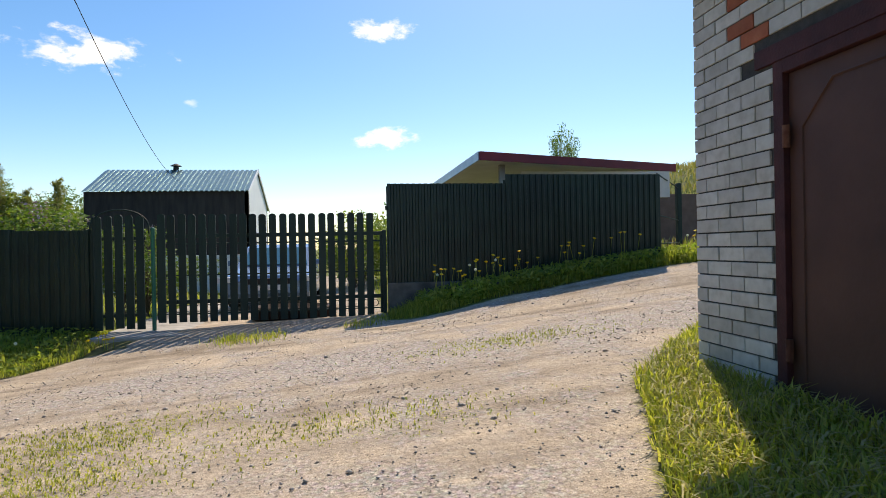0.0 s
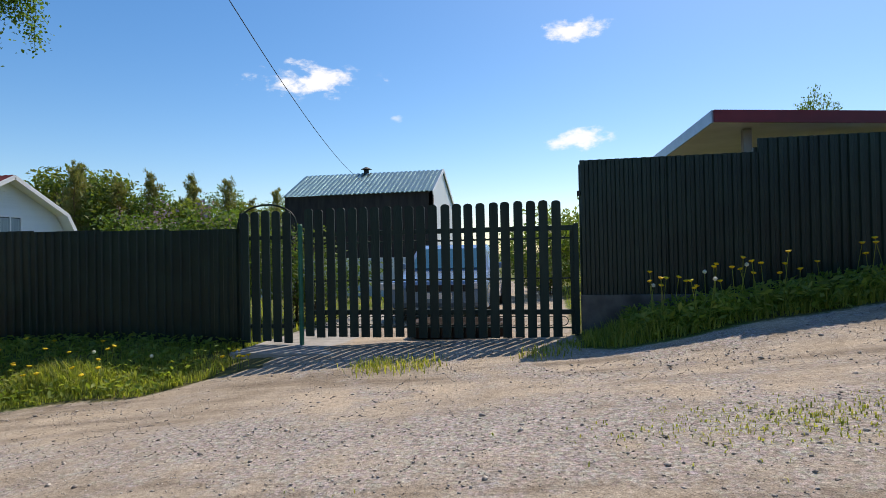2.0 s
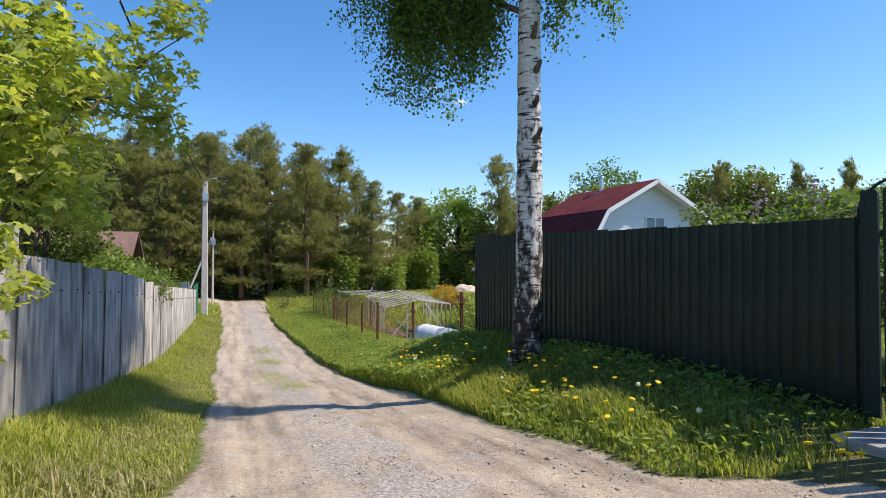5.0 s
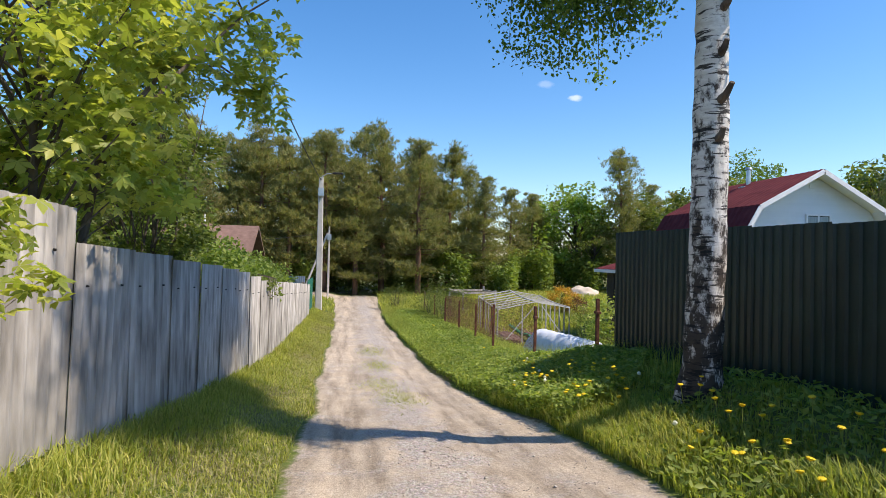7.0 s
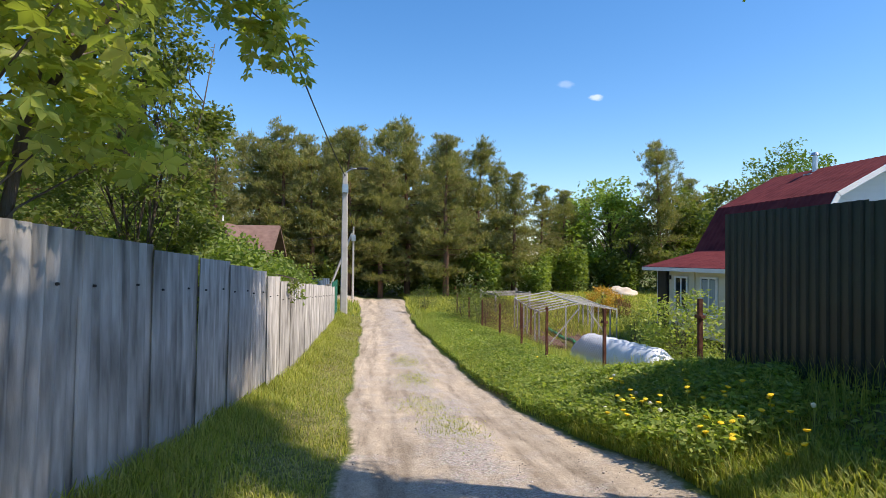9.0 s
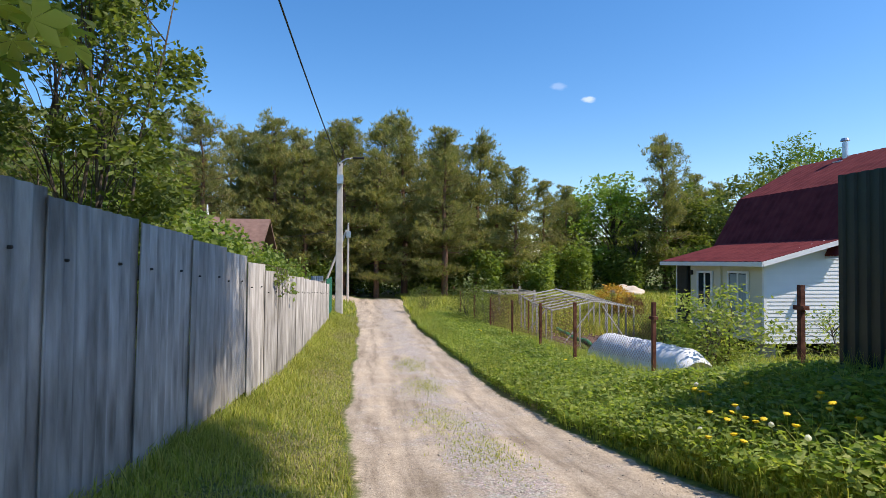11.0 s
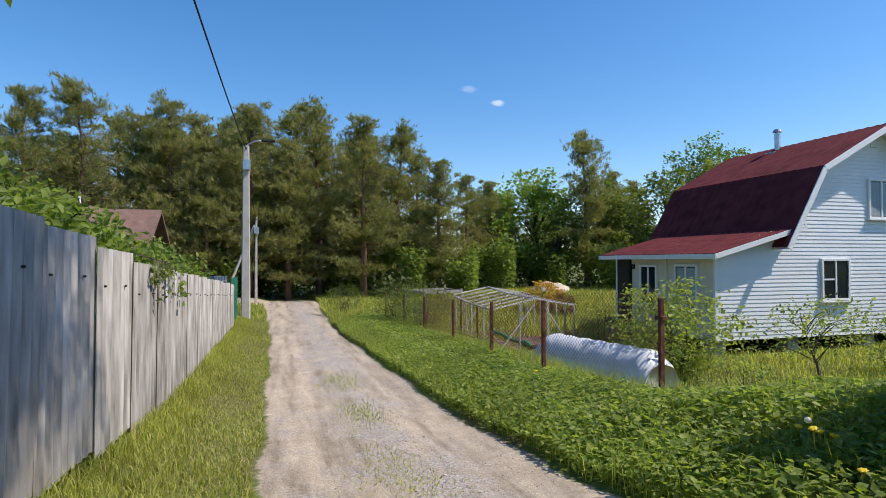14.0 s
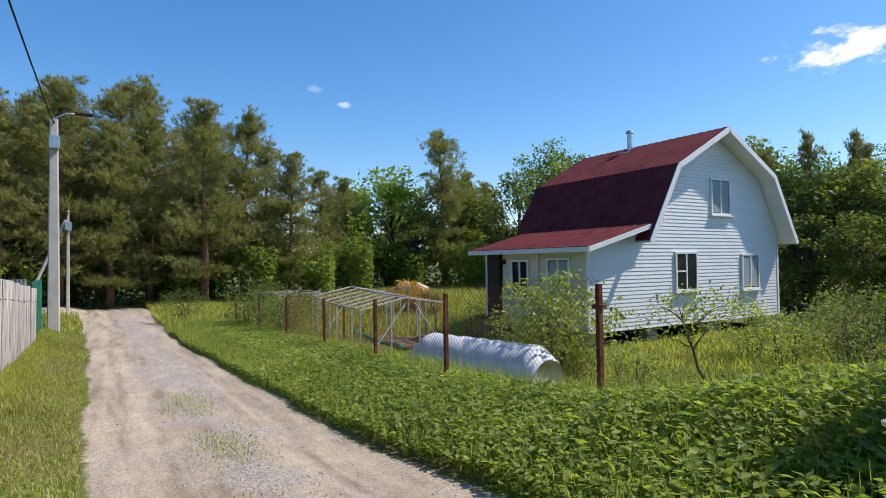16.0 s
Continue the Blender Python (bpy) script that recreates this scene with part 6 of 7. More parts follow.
    lil = make_leafy(55, 1.95, 1.25, 0.4, 85, 85, 0.085, LILAC_LEAF, BARK, "lilac_bush", "green lilac bush with pale purple blossom behind the fence", "bush", trunk_r=0.04, stems=5, sigma=0.12, group="lilac bushes")
    rng = np.random.default_rng(3)
    cl = np.array([(0.3, -0.8, 1.75), (-0.5, -0.6, 1.9), (0.8, -0.4, 1.7), (-0.9, -0.5, 1.7), (0.1, -0.4, 1.95), (0.6, -0.9, 1.6), (-0.2, 0.2, 1.95)])
    p = cl[rng.integers(0, len(cl), 210)] + rng.normal(size=(210, 3)) * np.array([0.07, 0.07, 0.11])
    b = new("blossom", leaves("blossom", p, 0.05, LILAC, rng, ratio=0.9))
    b.parent = lil
    b["label"] = "pale purple lilac blossom"
    place(lil, -5.0, 13.55, 10)
    for x, y, s, r in ((-6.6, 13.7, 1.0, 140), (-3.6, 14.2, 0.85, 260), (-8.0, 14.4, 0.85, 60)):
        stand(lil, x, y, s, r)


roadside_trees()


BUSHES = [(-16.2, 19.1), (-17.9, 20.7), (-17.5, 24.1), (-17.0, 15.3), (-24.8, 17.1)]


def garden_bushes():
    a = make_leafy(61, 2.25, 1.25, 0.2, 70, 48, 0.125, APPLE_LEAF, BARK, "apple_bush", "bushy young apple tree in front of the porch", "bush", trunk_r=0.035, stems=4, sigma=0.2)
    place(a, -20.6, 16.6)
    b = make_leafy(62, 1.9, 0.95, 0.8, 22, 40, 0.085, APPLE_LEAF, BARK, "apple_tree", "thin leaning young apple tree in the garden grass", "tree", trunk_r=0.04, sigma=0.22)
    b.matrix_basis = pose(-17.0, 17.6, ground_at(-17, 17.6), 0, -14, 30)
    c = make_leafy(63, 1.7, 1.0, 0.15, 40, 50, 0.07, WOOD_LEAF, BARK, "currant_bush", "leafy green currant bush in the garden", "bush", trunk_r=0.02, stems=6, sigma=0.2, group="currant bushes")
    place(c, -15.6, 20.4)
    for x, y, s in ((-14.2, 18.6, 1.15), (-13.3, 20.6, 1.3), (-16.4, 23.0, 1.1), (-12.6, 16.2, 0.9), (-14.8, 24.5, 1.4), (-12.2, 23.5, 1.5), (-27.4, 11.8, 0.95), (-31.2, 11.9, 0.65), (-28.0, 11.0, 1.0), (-25.4, 11.2, 0.75), (-34, 9.8, 0.8)):
        stand(c, x, y, s, x * 77)
    f = make_leafy(66, 1.35, 0.75, 0.2, 34, 44, 0.07, APPLE_LEAF, BARK, "gooseberry_bush", "small twiggy bush with yellowish leaves in the garden grass", "bush", trunk_r=0.018, stems=6, sigma=0.2, group="gooseberry bushes")
    place(f, BUSHES[0][0], BUSHES[0][1])
    for x, y in BUSHES[1:]:
        stand(f, x, y, 1.0 + 0.1 * math.sin(x * 9), x * 77)
    d = make_leafy(64, 1.6, 0.7, 0.05, 40, 60, 0.1, THUJA_LEAF, BARK, "golden_thuja", "rounded golden-orange conifer bush on the lawn", "bush", trunk_r=0.03, sigma=0.18, droop=-0.3, shape=0.3)
    place(d, -33.6, 19.4)
    e = make_leafy(65, 1.1, 0.6, 0.05, 26, 40, 0.09, RED_LEAF, BARK, "barberry_bush", "dull red-brown bush beside the golden conifer", "bush", trunk_r=0.02, stems=4, sigma=0.2)
    place(e, -32.6, 19.9)


garden_bushes()

# ---- garden ----


def garden_posts():
    for x, y, top, lug in ((-11.1, 11.42, 1.17, True), (-13.9, 11.25, 0.79, True), (-16.52, 10.98, 0.6, False), (-19.08, 11.07, 0.4, False), (-21.7, 11.05, 0.28, False), (-24.4, 11.0, 0.2, False), (-27.0, 10.95, 0.12, False), (-30.0, 10.9, 0.1, False)):
        p = thing("fence_post", "rusty steel angle post of the garden wire fence", "post", group="garden fence posts")
        bm = bmesh.new()
        g = ground_at(x, y)
        box(bm, (x - 0.027, y - 0.027, g - 0.2), (x + 0.027, y + 0.027, top), 0.003)
        part("post", bm, RUST, p)
        if lug:
            bm = bmesh.new()
            box(bm, (x - 0.075, y - 0.036, top - 0.26), (x + 0.075, y + 0.036, top - 0.215), 0.003)
            part("clamp", bm, RUST, p)
    # chain-link netting
    v, f = [], []
    pts = [(-13.9, 11.25), (-16.52, 10.98), (-19.08, 11.07), (-21.7, 11.05), (-24.4, 11.0)]
    for (xa, ya), (xb, yb) in zip(pts, pts[1:]):
        L = abs(xa - xb)
        h, s = 1.0, 0.075
        for k in range(int((L + h) / s)):
            for sg in (1, -1):
                u0 = k * s - (h if sg > 0 else 0)
                u1 = u0 + sg * h
                ua, ub = (u0, u1)
                za, zb = 0.0, h
                lo, hi = (0 - ua) / (ub - ua), (L - ua) / (ub - ua)
                lo, hi = min(lo, hi), max(lo, hi)
                lo, hi = max(0, lo), min(1, hi)
                if hi - lo < 0.02:
                    continue
                ends = []
                for t in (lo, hi):
                    u = ua + (ub - ua) * t
                    x, y = xa + (xb - xa) * u / L, ya + (yb - ya) * u / L
                    ends.append((x, y, float(np.interp(x, [-27, -11], [-0.85, 0.02])) + h * t))
                r, n0 = 0.0022, len(v)
                for x, y, z in ends:
                    v += [(x - r, y, z), (x + r, y, z), (x, y + 2 * r, z)]
                f += [(n0 + i, n0 + (i + 1) % 3, n0 + 3 + (i + 1) % 3, n0 + 3 + i) for i in range(3)]
    tagged(new("wire_netting", quick("wire_netting", v, f, RUST)), "thin rusty chain-link netting between the garden posts", "wire fence", kind="stuff")


garden_posts()


def greenhouse():
    g = thing("greenhouse_frame", "bare silvery greenhouse frame without its cover", "greenhouse frame")
    nl, nr, fl = Vector((-25.0, 13.3, 0)), Vector((-26.0, 16.8, 0)), Vector((-30.4, 13.7, 0))
    fr = fl + nr - nl
    top = -0.3
    along, across = fl - nl, nr - nl
    n = 7

    def z_top(s, k):
        return top + 0.16 * s - 0.06 * math.sin(math.pi * s)

    def at(s, k, z=None):
        p = nl + along * s + across * k
        p.z = z_top(s, k) if z is None else z
        return p
    for i in range(n + 1):
        s = i / n
        for k in (0, 1):
            bm = bmesh.new()
            p = at(s, k)
            beam(bm, (p.x, p.y, ground_at(p.x, p.y) - 0.1), p, 0.05, 0.05)
            part("upright", bm, RUST if (i in (2, 5) and k == 0) else SILVER_WOOD, g)
        bm = bmesh.new()
        ridge = at(s, 0.5, z_top(s, 0.5) + 0.28)
        beam(bm, at(s, 0), ridge, 0.04, 0.04)
        beam(bm, ridge, at(s, 1), 0.04, 0.04)
        part("rafter", bm, SILVER_WOOD, g, "silvery grey rafter pair")
    for k, dz in ((0, 0), (1, 0), (0.5, 0.28)):
        for i in range(n):
            bm = bmesh.new()
            a, b = at(i / n, k), at((i + 1) / n, k)
            a.z += dz + 0.02
            b.z += dz + 0.02
            beam(bm, a, b, 0.04, 0.04)
            part("top_rail", bm, SILVER_WOOD, g)
    for s, k0, k1 in ((0.0, 0.08, 0.5), (0.0, 0.95, 0.6), (1.0, 0.1, 0.5)):
        bm = bmesh.new()
        a, b = at(s, k0, -1.7), at(s, k1, -0.2)
        beam(bm, a, b, 0.035, 0.035)
        part("brace", bm, SILVER_WOOD, g)
    for k in (0.33, 0.66):
        bm = bmesh.new()
        p = at(0, k)
        beam(bm, (p.x, p.y, -1.85), p + Vector((0, 0, 0.15)), 0.045, 0.045)
        part("end_stud", bm, SILVER_WOOD, g)
    for k in (0.2, 0.7):
        bm = bmesh.new()
        a, b = at(0.06, k, -1.76), at(0.94, k, -1.76)
        beam(bm, a, b, 1.1, 0.24)
        bmesh.ops.subdivide_edges(bm, edges=bm.edges[:], cuts=10, use_grid_fill=True)
        for v in bm.verts:
            v.co.z += 0.06 * noise.noise(v.co * 4)
        tagged(put("soil_bed", bm, SOIL, smooth=True), "bare brown dug soil bed inside the greenhouse frame", "garden bed", "soil beds")
    bm = bmesh.new()
    pts = [at(s, 0.46 + 0.02 * math.sin(9 * s), -1.58 + 0.04 * math.sin(14 * s)) for s in np.linspace(0.02, 0.9, 16)]
    tube(bm, pts, [0.07] * 16, 8)
    tagged(put("garden_net", bm, NET_GREEN, smooth=True), "rolled green plastic netting on the soil bed", "netting")


greenhouse()


def crop_tunnel():
    bm = bmesh.new()
    a, b = Vector((-23.4, 14.45, 0)), Vector((-19.2, 15.26, 0))
    side = Vector((b.y - a.y, -(b.x - a.x), 0)).normalized()
    rng = random.Random(6)
    rows = []
    n, m = 110, 22
    for i in range(n + 1):
        s = i / n
        c = a.lerp(b, s)
        g = ground_at(c.x, c.y) - 0.03
        hoop = 0.5 + 0.5 * math.cos(2 * math.pi * s * 8)
        end = min(1, 6 * s + 0.5, 6 * (1 - s) + 0.55)
        row = []
        for k in range(m + 1):
            t = math.pi * k / m
            h = (0.96 + 0.02 * hoop) * end ** 0.6
            p = c + side * (0.58 * math.cos(t)) + Vector((0, 0, g + h * math.sin(t) ** 0.75))
            p += Vector((noise.noise(p * 3), noise.noise(p * 3 + Vector((7, 0, 0))), noise.noise(p * 4 + Vector((0, 9, 0))))) * 0.03 + Vector((0, 0, -0.022 * abs(noise.noise(Vector((s * 34, k * 0.25, 3))))))
            row.append(bm.verts.new(p))
        rows.append(row)
    for r, q in zip(rows, rows[1:]):
        for k in range(m):
            bm.faces.new((r[k], r[k + 1], q[k + 1], q[k]))
    bm.faces.new(rows[0])
    bm.faces.new(rows[-1][::-1])
    t = thing("crop_tunnel", "long low garden tunnel under wrinkled white fleece", "garden tunnel")
    part("cover", bm, FILM, t, "", True)
    for s in np.linspace(0.06, 0.94, 8):
        bm = bmesh.new()
        c = a.lerp(b, s)
        pts = [c + side * (0.56 * math.cos(u)) + Vector((0, 0, ground_at(c.x, c.y) - 0.04 + 0.93 * math.sin(u) ** 0.75 * min(1, 6 * s + 0.5, 6 * (1 - s) + 0.55) ** 0.6)) for u in np.linspace(0.02, math.pi - 0.02, 14)]
        tube(bm, pts, [0.014] * 14, 6)
        part("hoop", bm, WHITE, t)


crop_tunnel()


def small_garden_things():
    bm = bmesh.new()
    bmesh.ops.create_icosphere(bm, subdivisions=4, radius=1)
    g = ground_at(-43, 24.5)
    for v in bm.verts:
        k = 1 + 0.25 * noise.noise(v.co * 2)
        v.co = Vector((-43 + v.co.x * 1.3 * k, 24.5 + v.co.y * 1.2 * k, g + max(-0.1, v.co.z) * 0.7 * k))
    tagged(put("sand_heap", bm, SAND, smooth=True), "small pale heap of sand near the forest", "sand heap")
    f = thing("timber_frame", "low grey timber frame standing on the far grass", "frame")
    for x, y in ((-36.0, 14.0), (-36.8, 16.2), (-38.5, 13.6), (-39.2, 16.0)):
        bm = bmesh.new()
        g = ground_at(x, y)
        box(bm, (x - 0.06, y - 0.06, g - 0.1), (x + 0.06, y + 0.06, g + 1.15), 0.01)
        part("upright", bm, GREY_WOOD, f)
    g = ground_at(-37, 15)
    for p, q in (((-36.0, 14.0), (-36.8, 16.2)), ((-38.5, 13.6), (-39.2, 16.0)), ((-36.0, 14.0), (-38.5, 13.6)), ((-36.8, 16.2), (-39.2, 16.0))):
        bm = bmesh.new()
        beam(bm, (*p, g + 1.1), (*q, g + 1.1), 0.1, 0.12)
        part("beam", bm, GREY_WOOD, f)
    w = thing("brick_wall", "dark brown brick wall on the slope past the fence", "wall")
    bm = bmesh.new()
    g = ground_at(9.2, 16.2)
    box(bm, (7.9, 16.0, g - 0.4), (12.5, 16.25, 3.05), 0.01)
    part("wall_body", bm, BROWN_TILE, w)
    p = thing("fence_post", "steel corner post with wire past the tall fence", "post")
    bm = bmesh.new()
    box(bm, (7.62, 14.15, 0.9), (7.72, 14.25, 3.12), 0.006)
    part("post", bm, SHEET_DARK, p)
    for z in (3.02, 2.3, 1.8):
        bm = bmesh.new()
        rod(bm, (5.8, 11.75, z), (7.67, 14.2, z), 0.012, None, 5)
        part("wire", bm, SHEET_DARK, p)


small_garden_things()

# ---- grass, weeds and flowers ----


def scatter(rng, n, x0, x1, y0, y1, keep=None, edge=0.35):
    x, y = rng.uniform(x0, x1, n), rng.uniform(y0, y1, n)
    ok = road_amount(x, y) < edge
    if keep is not None:
        ok &= keep(x, y)
    x, y = x[ok], y[ok]
    return np.stack([x, y, land(x, y)], 1)


def patchy(x, y, s=0.9, seed=0.0):
    return np.array([noise.noise(Vector((a * s + seed, b * s, seed))) for a, b in zip(x, y)])


def not_built(x, y):
    inside = (x > 2.85) & (y < 6.08)
    slab = (x > -3.15) & (x < -1.7) & (y > 10.9)
    return ~inside & ~slab


def verges():
    rng = np.random.default_rng(100)
    # lane verge by the slate fence
    p = scatter(rng, 78000, -31, -2.2, 5.1, 7.0)
    h = 0.05 + 0.13 * smooth01(6.2, 5.3, p[:, 1]) + 0.05 * patchy(p[:, 0], p[:, 1])
    tagged(new("verge_grass", blades("verge_grass", p, np.maximum(h, 0.03), 0.010, GRASS, rng, 0.7)), "sunlit yellowish grass verge along the slate fence", "grass", kind="stuff")
    p = scatter(rng, 26000, -31, -4, 5.2, 6.95)
    tagged(new("verge_straw", blades("verge_straw", p, 0.07, 0.008, DRY_GRASS, rng, 1.6)), "dry straw among the verge grass", "grass", kind="stuff")
    p = scatter(rng, 16000, -5, -0.8, 0.5, 6.9, not_built)
    tagged(new("corner_grass", blades("corner_grass", p, 0.12, 0.012, DRY_GRASS, rng, 0.7)), "trampled dry grass at the lane corner", "grass", kind="stuff")
    # by the garage
    p = scatter(rng, 52000, 1.2, 4.5, 1.8, 8.0, not_built, 0.5)
    tagged(new("garage_grass", blades("garage_grass", p, 0.10, 0.011, GRASS, rng, 0.8)), "rough mown grass along the garage wall", "grass", kind="stuff")
    p = scatter(rng, 9000, 1.4, 4.0, 2.0, 6.6, not_built, 0.3)
    p[:, 2] += 0.04
    tagged(new("mown_clippings", blades("mown_clippings", p, 0.06, 0.012, DRY_GRASS, rng, 2.2)), "dry mown clippings on the grass by the garage", "grass clippings", kind="stuff")
    # bank below the metal fence
    p = scatter(rng, 62000, -11.5, -2.9, 9.4, 11.75, not_built)
    d = 0.04 + 0.04 * smooth01(9.7, 10.2, p[:, 1]) + 0.26 * np.maximum(0, patchy(p[:, 0], p[:, 1], 1.5, 3.0)) * smooth01(-3.0, -3.8, p[:, 0]) * smooth01(10.9, 10.3, p[:, 1])
    thin = rng.random(len(p)) < np.clip(1.05 - 0.75 * smooth01(10.1, 10.9, p[:, 1]) + 0.5 * patchy(p[:, 0], p[:, 1], 1.1, 6.0), 0.08, 1)
    p, d = p[thin], d[thin]
    tagged(new("bank_grass", blades("bank_grass", p, d, 0.011, GRASS_LONG, rng, 0.55)), "lush uneven grass on the bank below the metal fence", "grass", kind="stuff")
    p = scatter(rng, 15000, -10.5, -6.2, 9.4, 10.4, not_built)
    tagged(new("sunny_bank_grass", blades("sunny_bank_grass", p, 0.16, 0.010, GRASS, rng, 0.6)), "sunlit fresh grass on the bank by the birch", "grass", kind="stuff")
    # under the tall fence
    p = scatter(rng, 24000, 1.0, 7.5, 10.2, 13.5, lambda x, y: (y < 11.55) | (x > 5.8))
    d = 0.08 + 0.13 * np.exp(-((p[:, 0] - 1.6) / 0.35) ** 2) + 0.15 * np.maximum(0, patchy(p[:, 0], p[:, 1], 1.3, 5.0)) + 0.08 * smooth01(2.0, 4.0, p[:, 0])
    tagged(new("fence_grass", blades("fence_grass", p, d, 0.011, GRASS_LONG, rng, 0.5)), "tall weedy grass under the tall metal fence", "grass", kind="stuff")
    # tufts in the gateway and on the gravel
    c = np.array([(-0.9, 10.15), (-0.55, 10.2), (0.6, 10.45), (-1.1, 10.3), (-3.1, 10.7), (0.95, 10.8)])
    pts = c[rng.integers(0, len(c), 800)] + rng.normal(size=(800, 2)) * 0.13
    p = np.column_stack([pts, land(pts[:, 0], pts[:, 1])])
    tagged(new("gateway_tufts", blades("gateway_tufts", p, 0.09, 0.009, GRASS, rng, 0.8)), "thin grass tufts at the edge of the gateway", "grass", kind="stuff")
    c = np.array([(-1.4, 6.3), (-1.2, 6.6), (-1.5, 5.8), (-1.1, 5.6), (0.5, 6.0), (-13.2, 7.9), (-16, 7.95), (-18.5, 7.9), (-11.3, 8.1), (2.1, 7.9)])
    pts = c[rng.integers(0, len(c), 9000)] + rng.normal(size=(9000, 2)) * np.array([0.5, 0.2])
    p = np.column_stack([pts, land(pts[:, 0], pts[:, 1])])
    tagged(new("road_tufts", blades("road_tufts", p, 0.024, 0.008, GRASS, rng, 1.4)), "sparse short grass growing in the gravel", "grass", kind="stuff")
    # goutweed along the lane
    def strip(x, y):
        return y > right_edge(x) + 0.05
    p = scatter(rng, 135000, -30, -8.2, 8.7, 12.6, lambda x, y: strip(x, y) & (y < np.interp(x, [-30, -19, -14, -12, -11.0, -8.2], [10.9, 11.2, 11.4, 12.6, 12.6, 10.6])))
    hh = 0.15 + 0.18 * smooth01(9.1, 9.8, p[:, 1]) - 0.06 * smooth01(10.2, 11.2, p[:, 1]) + 0.08 * patchy(p[:, 0], p[:, 1], 1.2, 8.0)
    p[:, 2] += np.maximum(0.04, hh) * rng.random(len(p)) ** 0.45
    tagged(new("goutweed", leaves("goutweed", p, 0.072, WEED, rng, flat=0.7, droop=0.0, ratio=0.52)), "dense low goutweed leaves covering the lane bank", "weeds", kind="stuff")
    p = scatter(rng, 26000, -32, -8, 8.7, 12.5, strip)
    tagged(new("weed_stems", blades("weed_stems", p, 0.34, 0.008, GRASS_LONG, rng, 0.4)), "grass stems among the goutweed", "grass", kind="stuff")
    p = scatter(rng, 8500, -10.8, -1, 9.6, 11.7, lambda x, y: not_built(x, y) & (x < -3.2))
    p[:, 2] += 0.13 * rng.random(len(p))
    tagged(new("bank_weeds", leaves("bank_weeds", p, 0.085, WEED, rng, flat=0.5, ratio=0.4)), "broad weed leaves on the bank below the fence", "weeds", kind="stuff")
    p = scatter(rng, 4500, 1.5, 6.2, 10.6, 11.55)
    p[:, 2] += 0.28 * rng.random(len(p))
    tagged(new("fence_weeds", leaves("fence_weeds", p, 0.11, WEED, rng, flat=0.2, ratio=0.35)), "dandelion leaves under the tall fence", "weeds", kind="stuff")
    # lawns
    p = scatter(rng, 70000, -34, -9.5, 11.2, 26, lambda x, y: ~((x < HX + 0.1) & (x > -27.3) & (y > 18.6)) & ~((x < -25.0) & (x > -31) & (y > 13.3) & (y < 17.2)))
    tagged(new("garden_grass", blades("garden_grass", p, 0.17, 0.02, GRASS, rng, 0.6)), "long garden grass round the house", "grass", kind="stuff")
    p = scatter(rng, 40000, -48, -28, 9, 34)
    tagged(new("meadow_grass", blades("meadow_grass", p, 0.28, 0.04, GRASS, rng, 0.6)), "rough meadow grass before the forest", "grass", kind="stuff")
    p = scatter(rng, 15000, -12, 6, 11.8, 26, lambda x, y: not_built(x, y))
    tagged(new("yard_grass", blades("yard_grass", p, 0.12, 0.02, GRASS, rng, 0.6)), "yard grass behind the fences", "grass", kind="stuff")
    p = scatter(rng, 14000, 6, 24, 13, 34)
    tagged(new("slope_grass", blades("slope_grass", p, 0.3, 0.05, DRY_GRASS, rng, 0.6)), "sunlit dry grass on the rising slope", "grass", kind="stuff")
    p = scatter(rng, 14000, -46, -31, -6, 7)
    tagged(new("far_verge_grass", blades("far_verge_grass", p, 0.22, 0.03, GRASS, rng, 0.6)), "grass round the far crossing", "grass", kind="stuff")


verges()


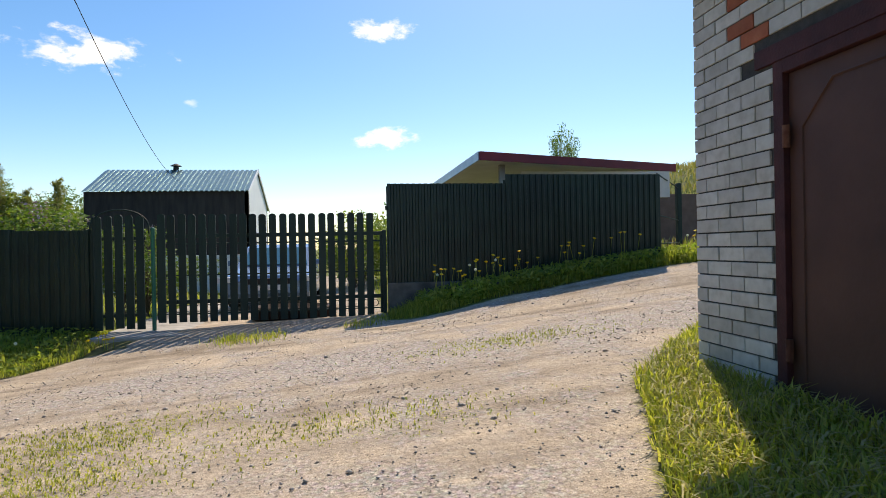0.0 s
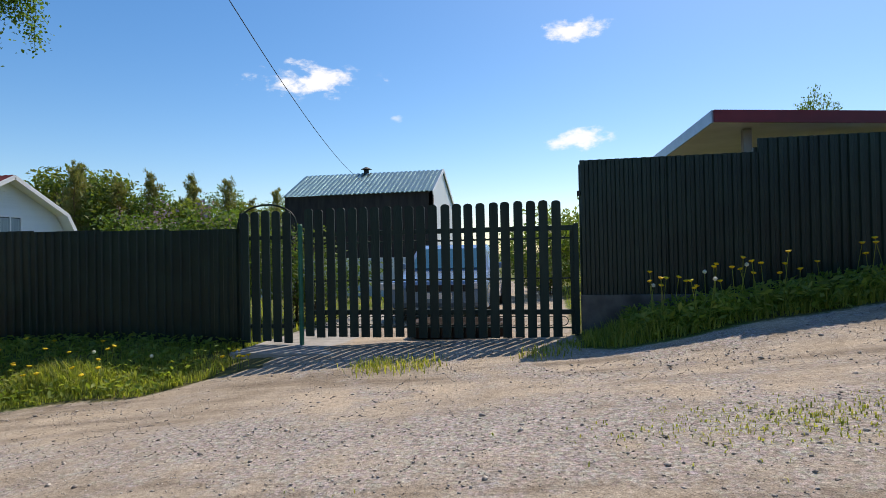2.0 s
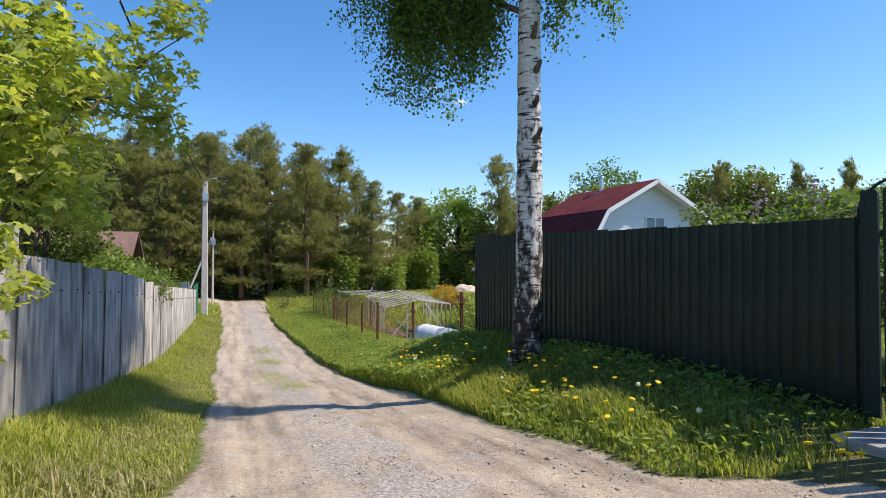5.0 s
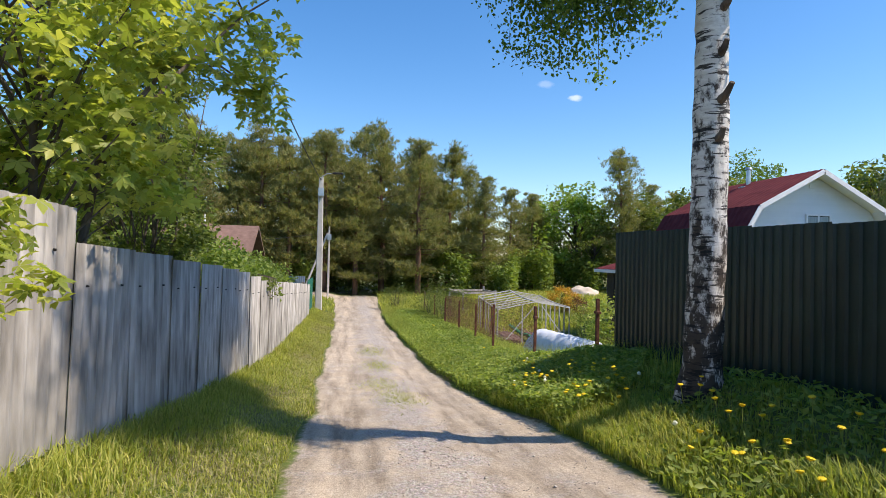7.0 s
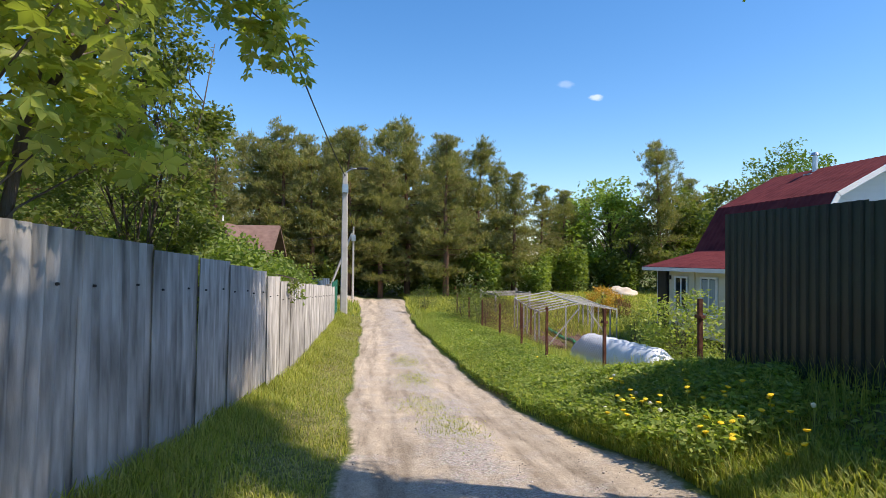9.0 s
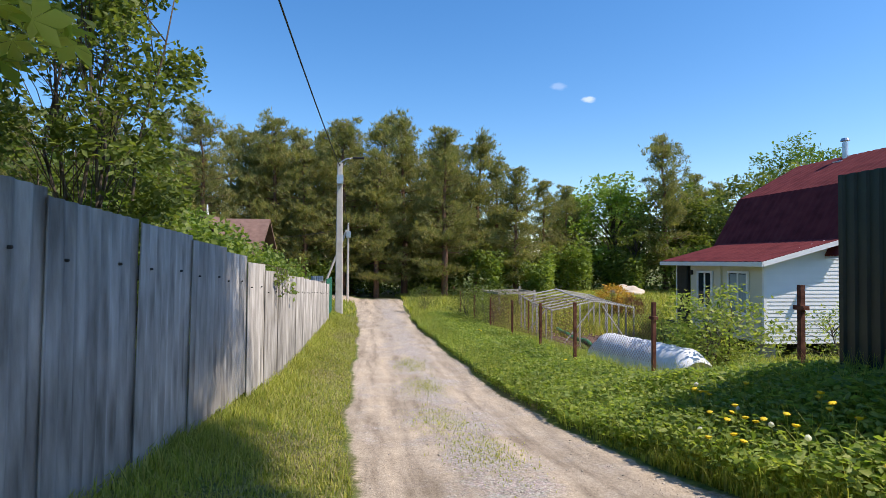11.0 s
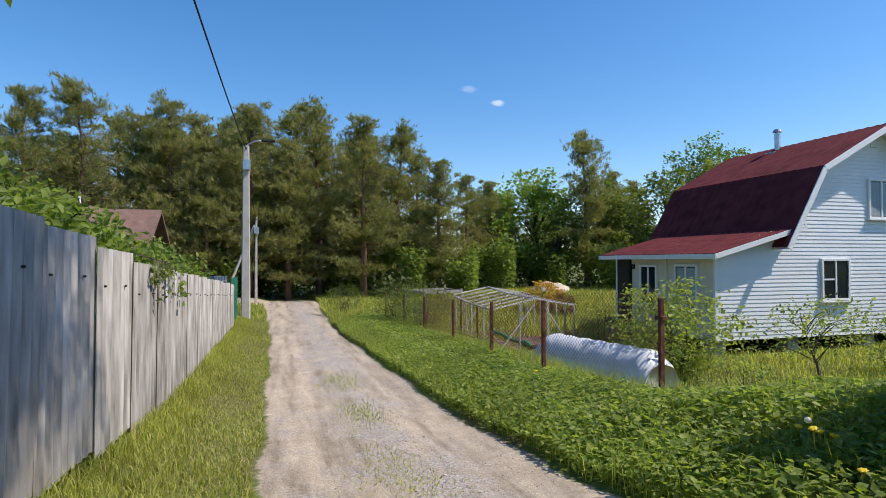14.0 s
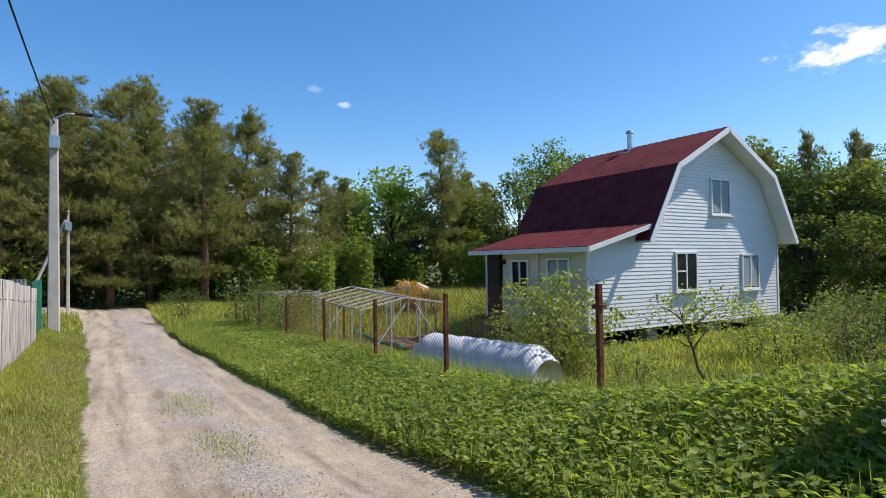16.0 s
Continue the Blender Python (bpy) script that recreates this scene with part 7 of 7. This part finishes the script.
def dandelions():
    rng = np.random.default_rng(41)
    bm = bmesh.new()
    rod(bm, (0, 0, -0.03), (0.004, 0, 0.27), 0.004, 0.003, 5)
    stem = bpy.data.meshes.new("stem")
    bm.to_mesh(stem)
    bm.free()
    stem.materials.append(GRASS_LONG)
    heads = {}
    for key, m in (("yellow", YELLOW), ("white", WHITE_PUFF)):
        bm = bmesh.new()
        if key == "yellow":
            rings = []
            for r, z in ((0.007, -0.009), (0.021, 0.0), (0.027, 0.009), (0.017, 0.014)):
                rings.append([bm.verts.new((r * (1.1 if k % 2 else 0.85) * math.cos(math.pi * k / 7), r * (1.1 if k % 2 else 0.85) * math.sin(math.pi * k / 7), z)) for k in range(14)])
            for a, b in zip(rings, rings[1:]):
                for k in range(14):
                    bm.faces.new((a[k], a[(k + 1) % 14], b[(k + 1) % 14], b[k]))
            bm.faces.new(rings[-1])
        else:
            bmesh.ops.create_icosphere(bm, subdivisions=1, radius=0.024)
        me = bpy.data.meshes.new("flower_head")
        bm.to_mesh(me)
        bm.free()
        me.materials.append(m)
        heads[key] = me
    spots = []
    for n, (x0, x1, y0, y1), lo, hi in ((24, (-10.5, -8.0, 9.8, 10.6), 1.1, 1.7), (22, (-11.3, -9.0, 9.6, 10.3), 1.2, 1.8), (36, (-8.0, -3.4, 9.9, 10.8), 0.7, 1.2), (90, (1.6, 6.2, 10.6, 11.1), 1.5, 2.4), (8, (-2.9, -2.6, 10.4, 10.8), 0.5, 0.9), (4, (-25, -13, 9.8, 10.8), 1.0, 1.5)):
        for _ in range(n):
            spots.append((rng.uniform(x0, x1), rng.uniform(y0, y1), rng.uniform(lo, hi)))
    for x, y, s in spots:
        if float(road_amount(x, y)) > 0.3:
            continue
        white = rng.random() < 0.12
        t = thing("dandelion", "white dandelion clock on a thin stem" if white else "yellow dandelion flower on a thin stem", "flower",
                  pose(x, y, ground_at(x, y), rng.uniform(-10, 10), rng.uniform(-10, 10), rng.uniform(0, 360)), "dandelions")
        share("stem", stem, t, Matrix.Diagonal((1, 1, s, 1)))
        share("flower_head", heads["white" if white else "yellow"], t, pose(0.004, 0, 0.27 * s, 12))


dandelions()


def stones():
    rng = np.random.default_rng(12)
    v, f = [], []
    base = np.array([(1, 0, 0), (-1, 0, 0), (0, 1, 0), (0, -1, 0), (0, 0, 1), (0, 0, -1)], float)
    faces = np.array([(0, 2, 4), (2, 1, 4), (1, 3, 4), (3, 0, 4), (2, 0, 5), (1, 2, 5), (3, 1, 5), (0, 3, 5)])
    n = 60000
    x = np.where(rng.random(n) < 0.5, rng.uniform(-5, 5, n), rng.uniform(-30, -4, n))
    y = rng.uniform(3, 11.3, n)
    dens = np.where(x > -4, 0.75, np.exp(-((y - 8.1) / 0.5) ** 2) + np.exp(-((y - 9.2) / 0.25) ** 2) + 0.12)
    ok = (road_amount(x, y) > 0.6) & (rng.random(n) < dens)
    x, y = x[ok], y[ok]
    s = 0.004 + 0.007 * rng.random(len(x)) ** 3 + np.where(rng.random(len(x)) < 0.012, 0.012, 0)
    z = land(x, y) + s * 0.25
    for i in range(len(x)):
        sc = s[i] * rng.uniform(0.7, 1.3, 3) * np.array([1.2, 1.0, 0.65])
        a = rng.uniform(0, 6.28)
        p = base * sc + rng.normal(size=(6, 3)) * s[i] * 0.18
        c, sn = math.cos(a), math.sin(a)
        q = np.column_stack([p[:, 0] * c - p[:, 1] * sn + x[i], p[:, 0] * sn + p[:, 1] * c + y[i], p[:, 2] + z[i]])
        f.append(faces + 6 * i)
        v.append(q)
    tagged(new("road_gravel", quick("road_gravel", np.concatenate(v), np.concatenate(f), STONE)), "loose grey and brown pebbles scattered on the road", "gravel", kind="stuff")


stones()
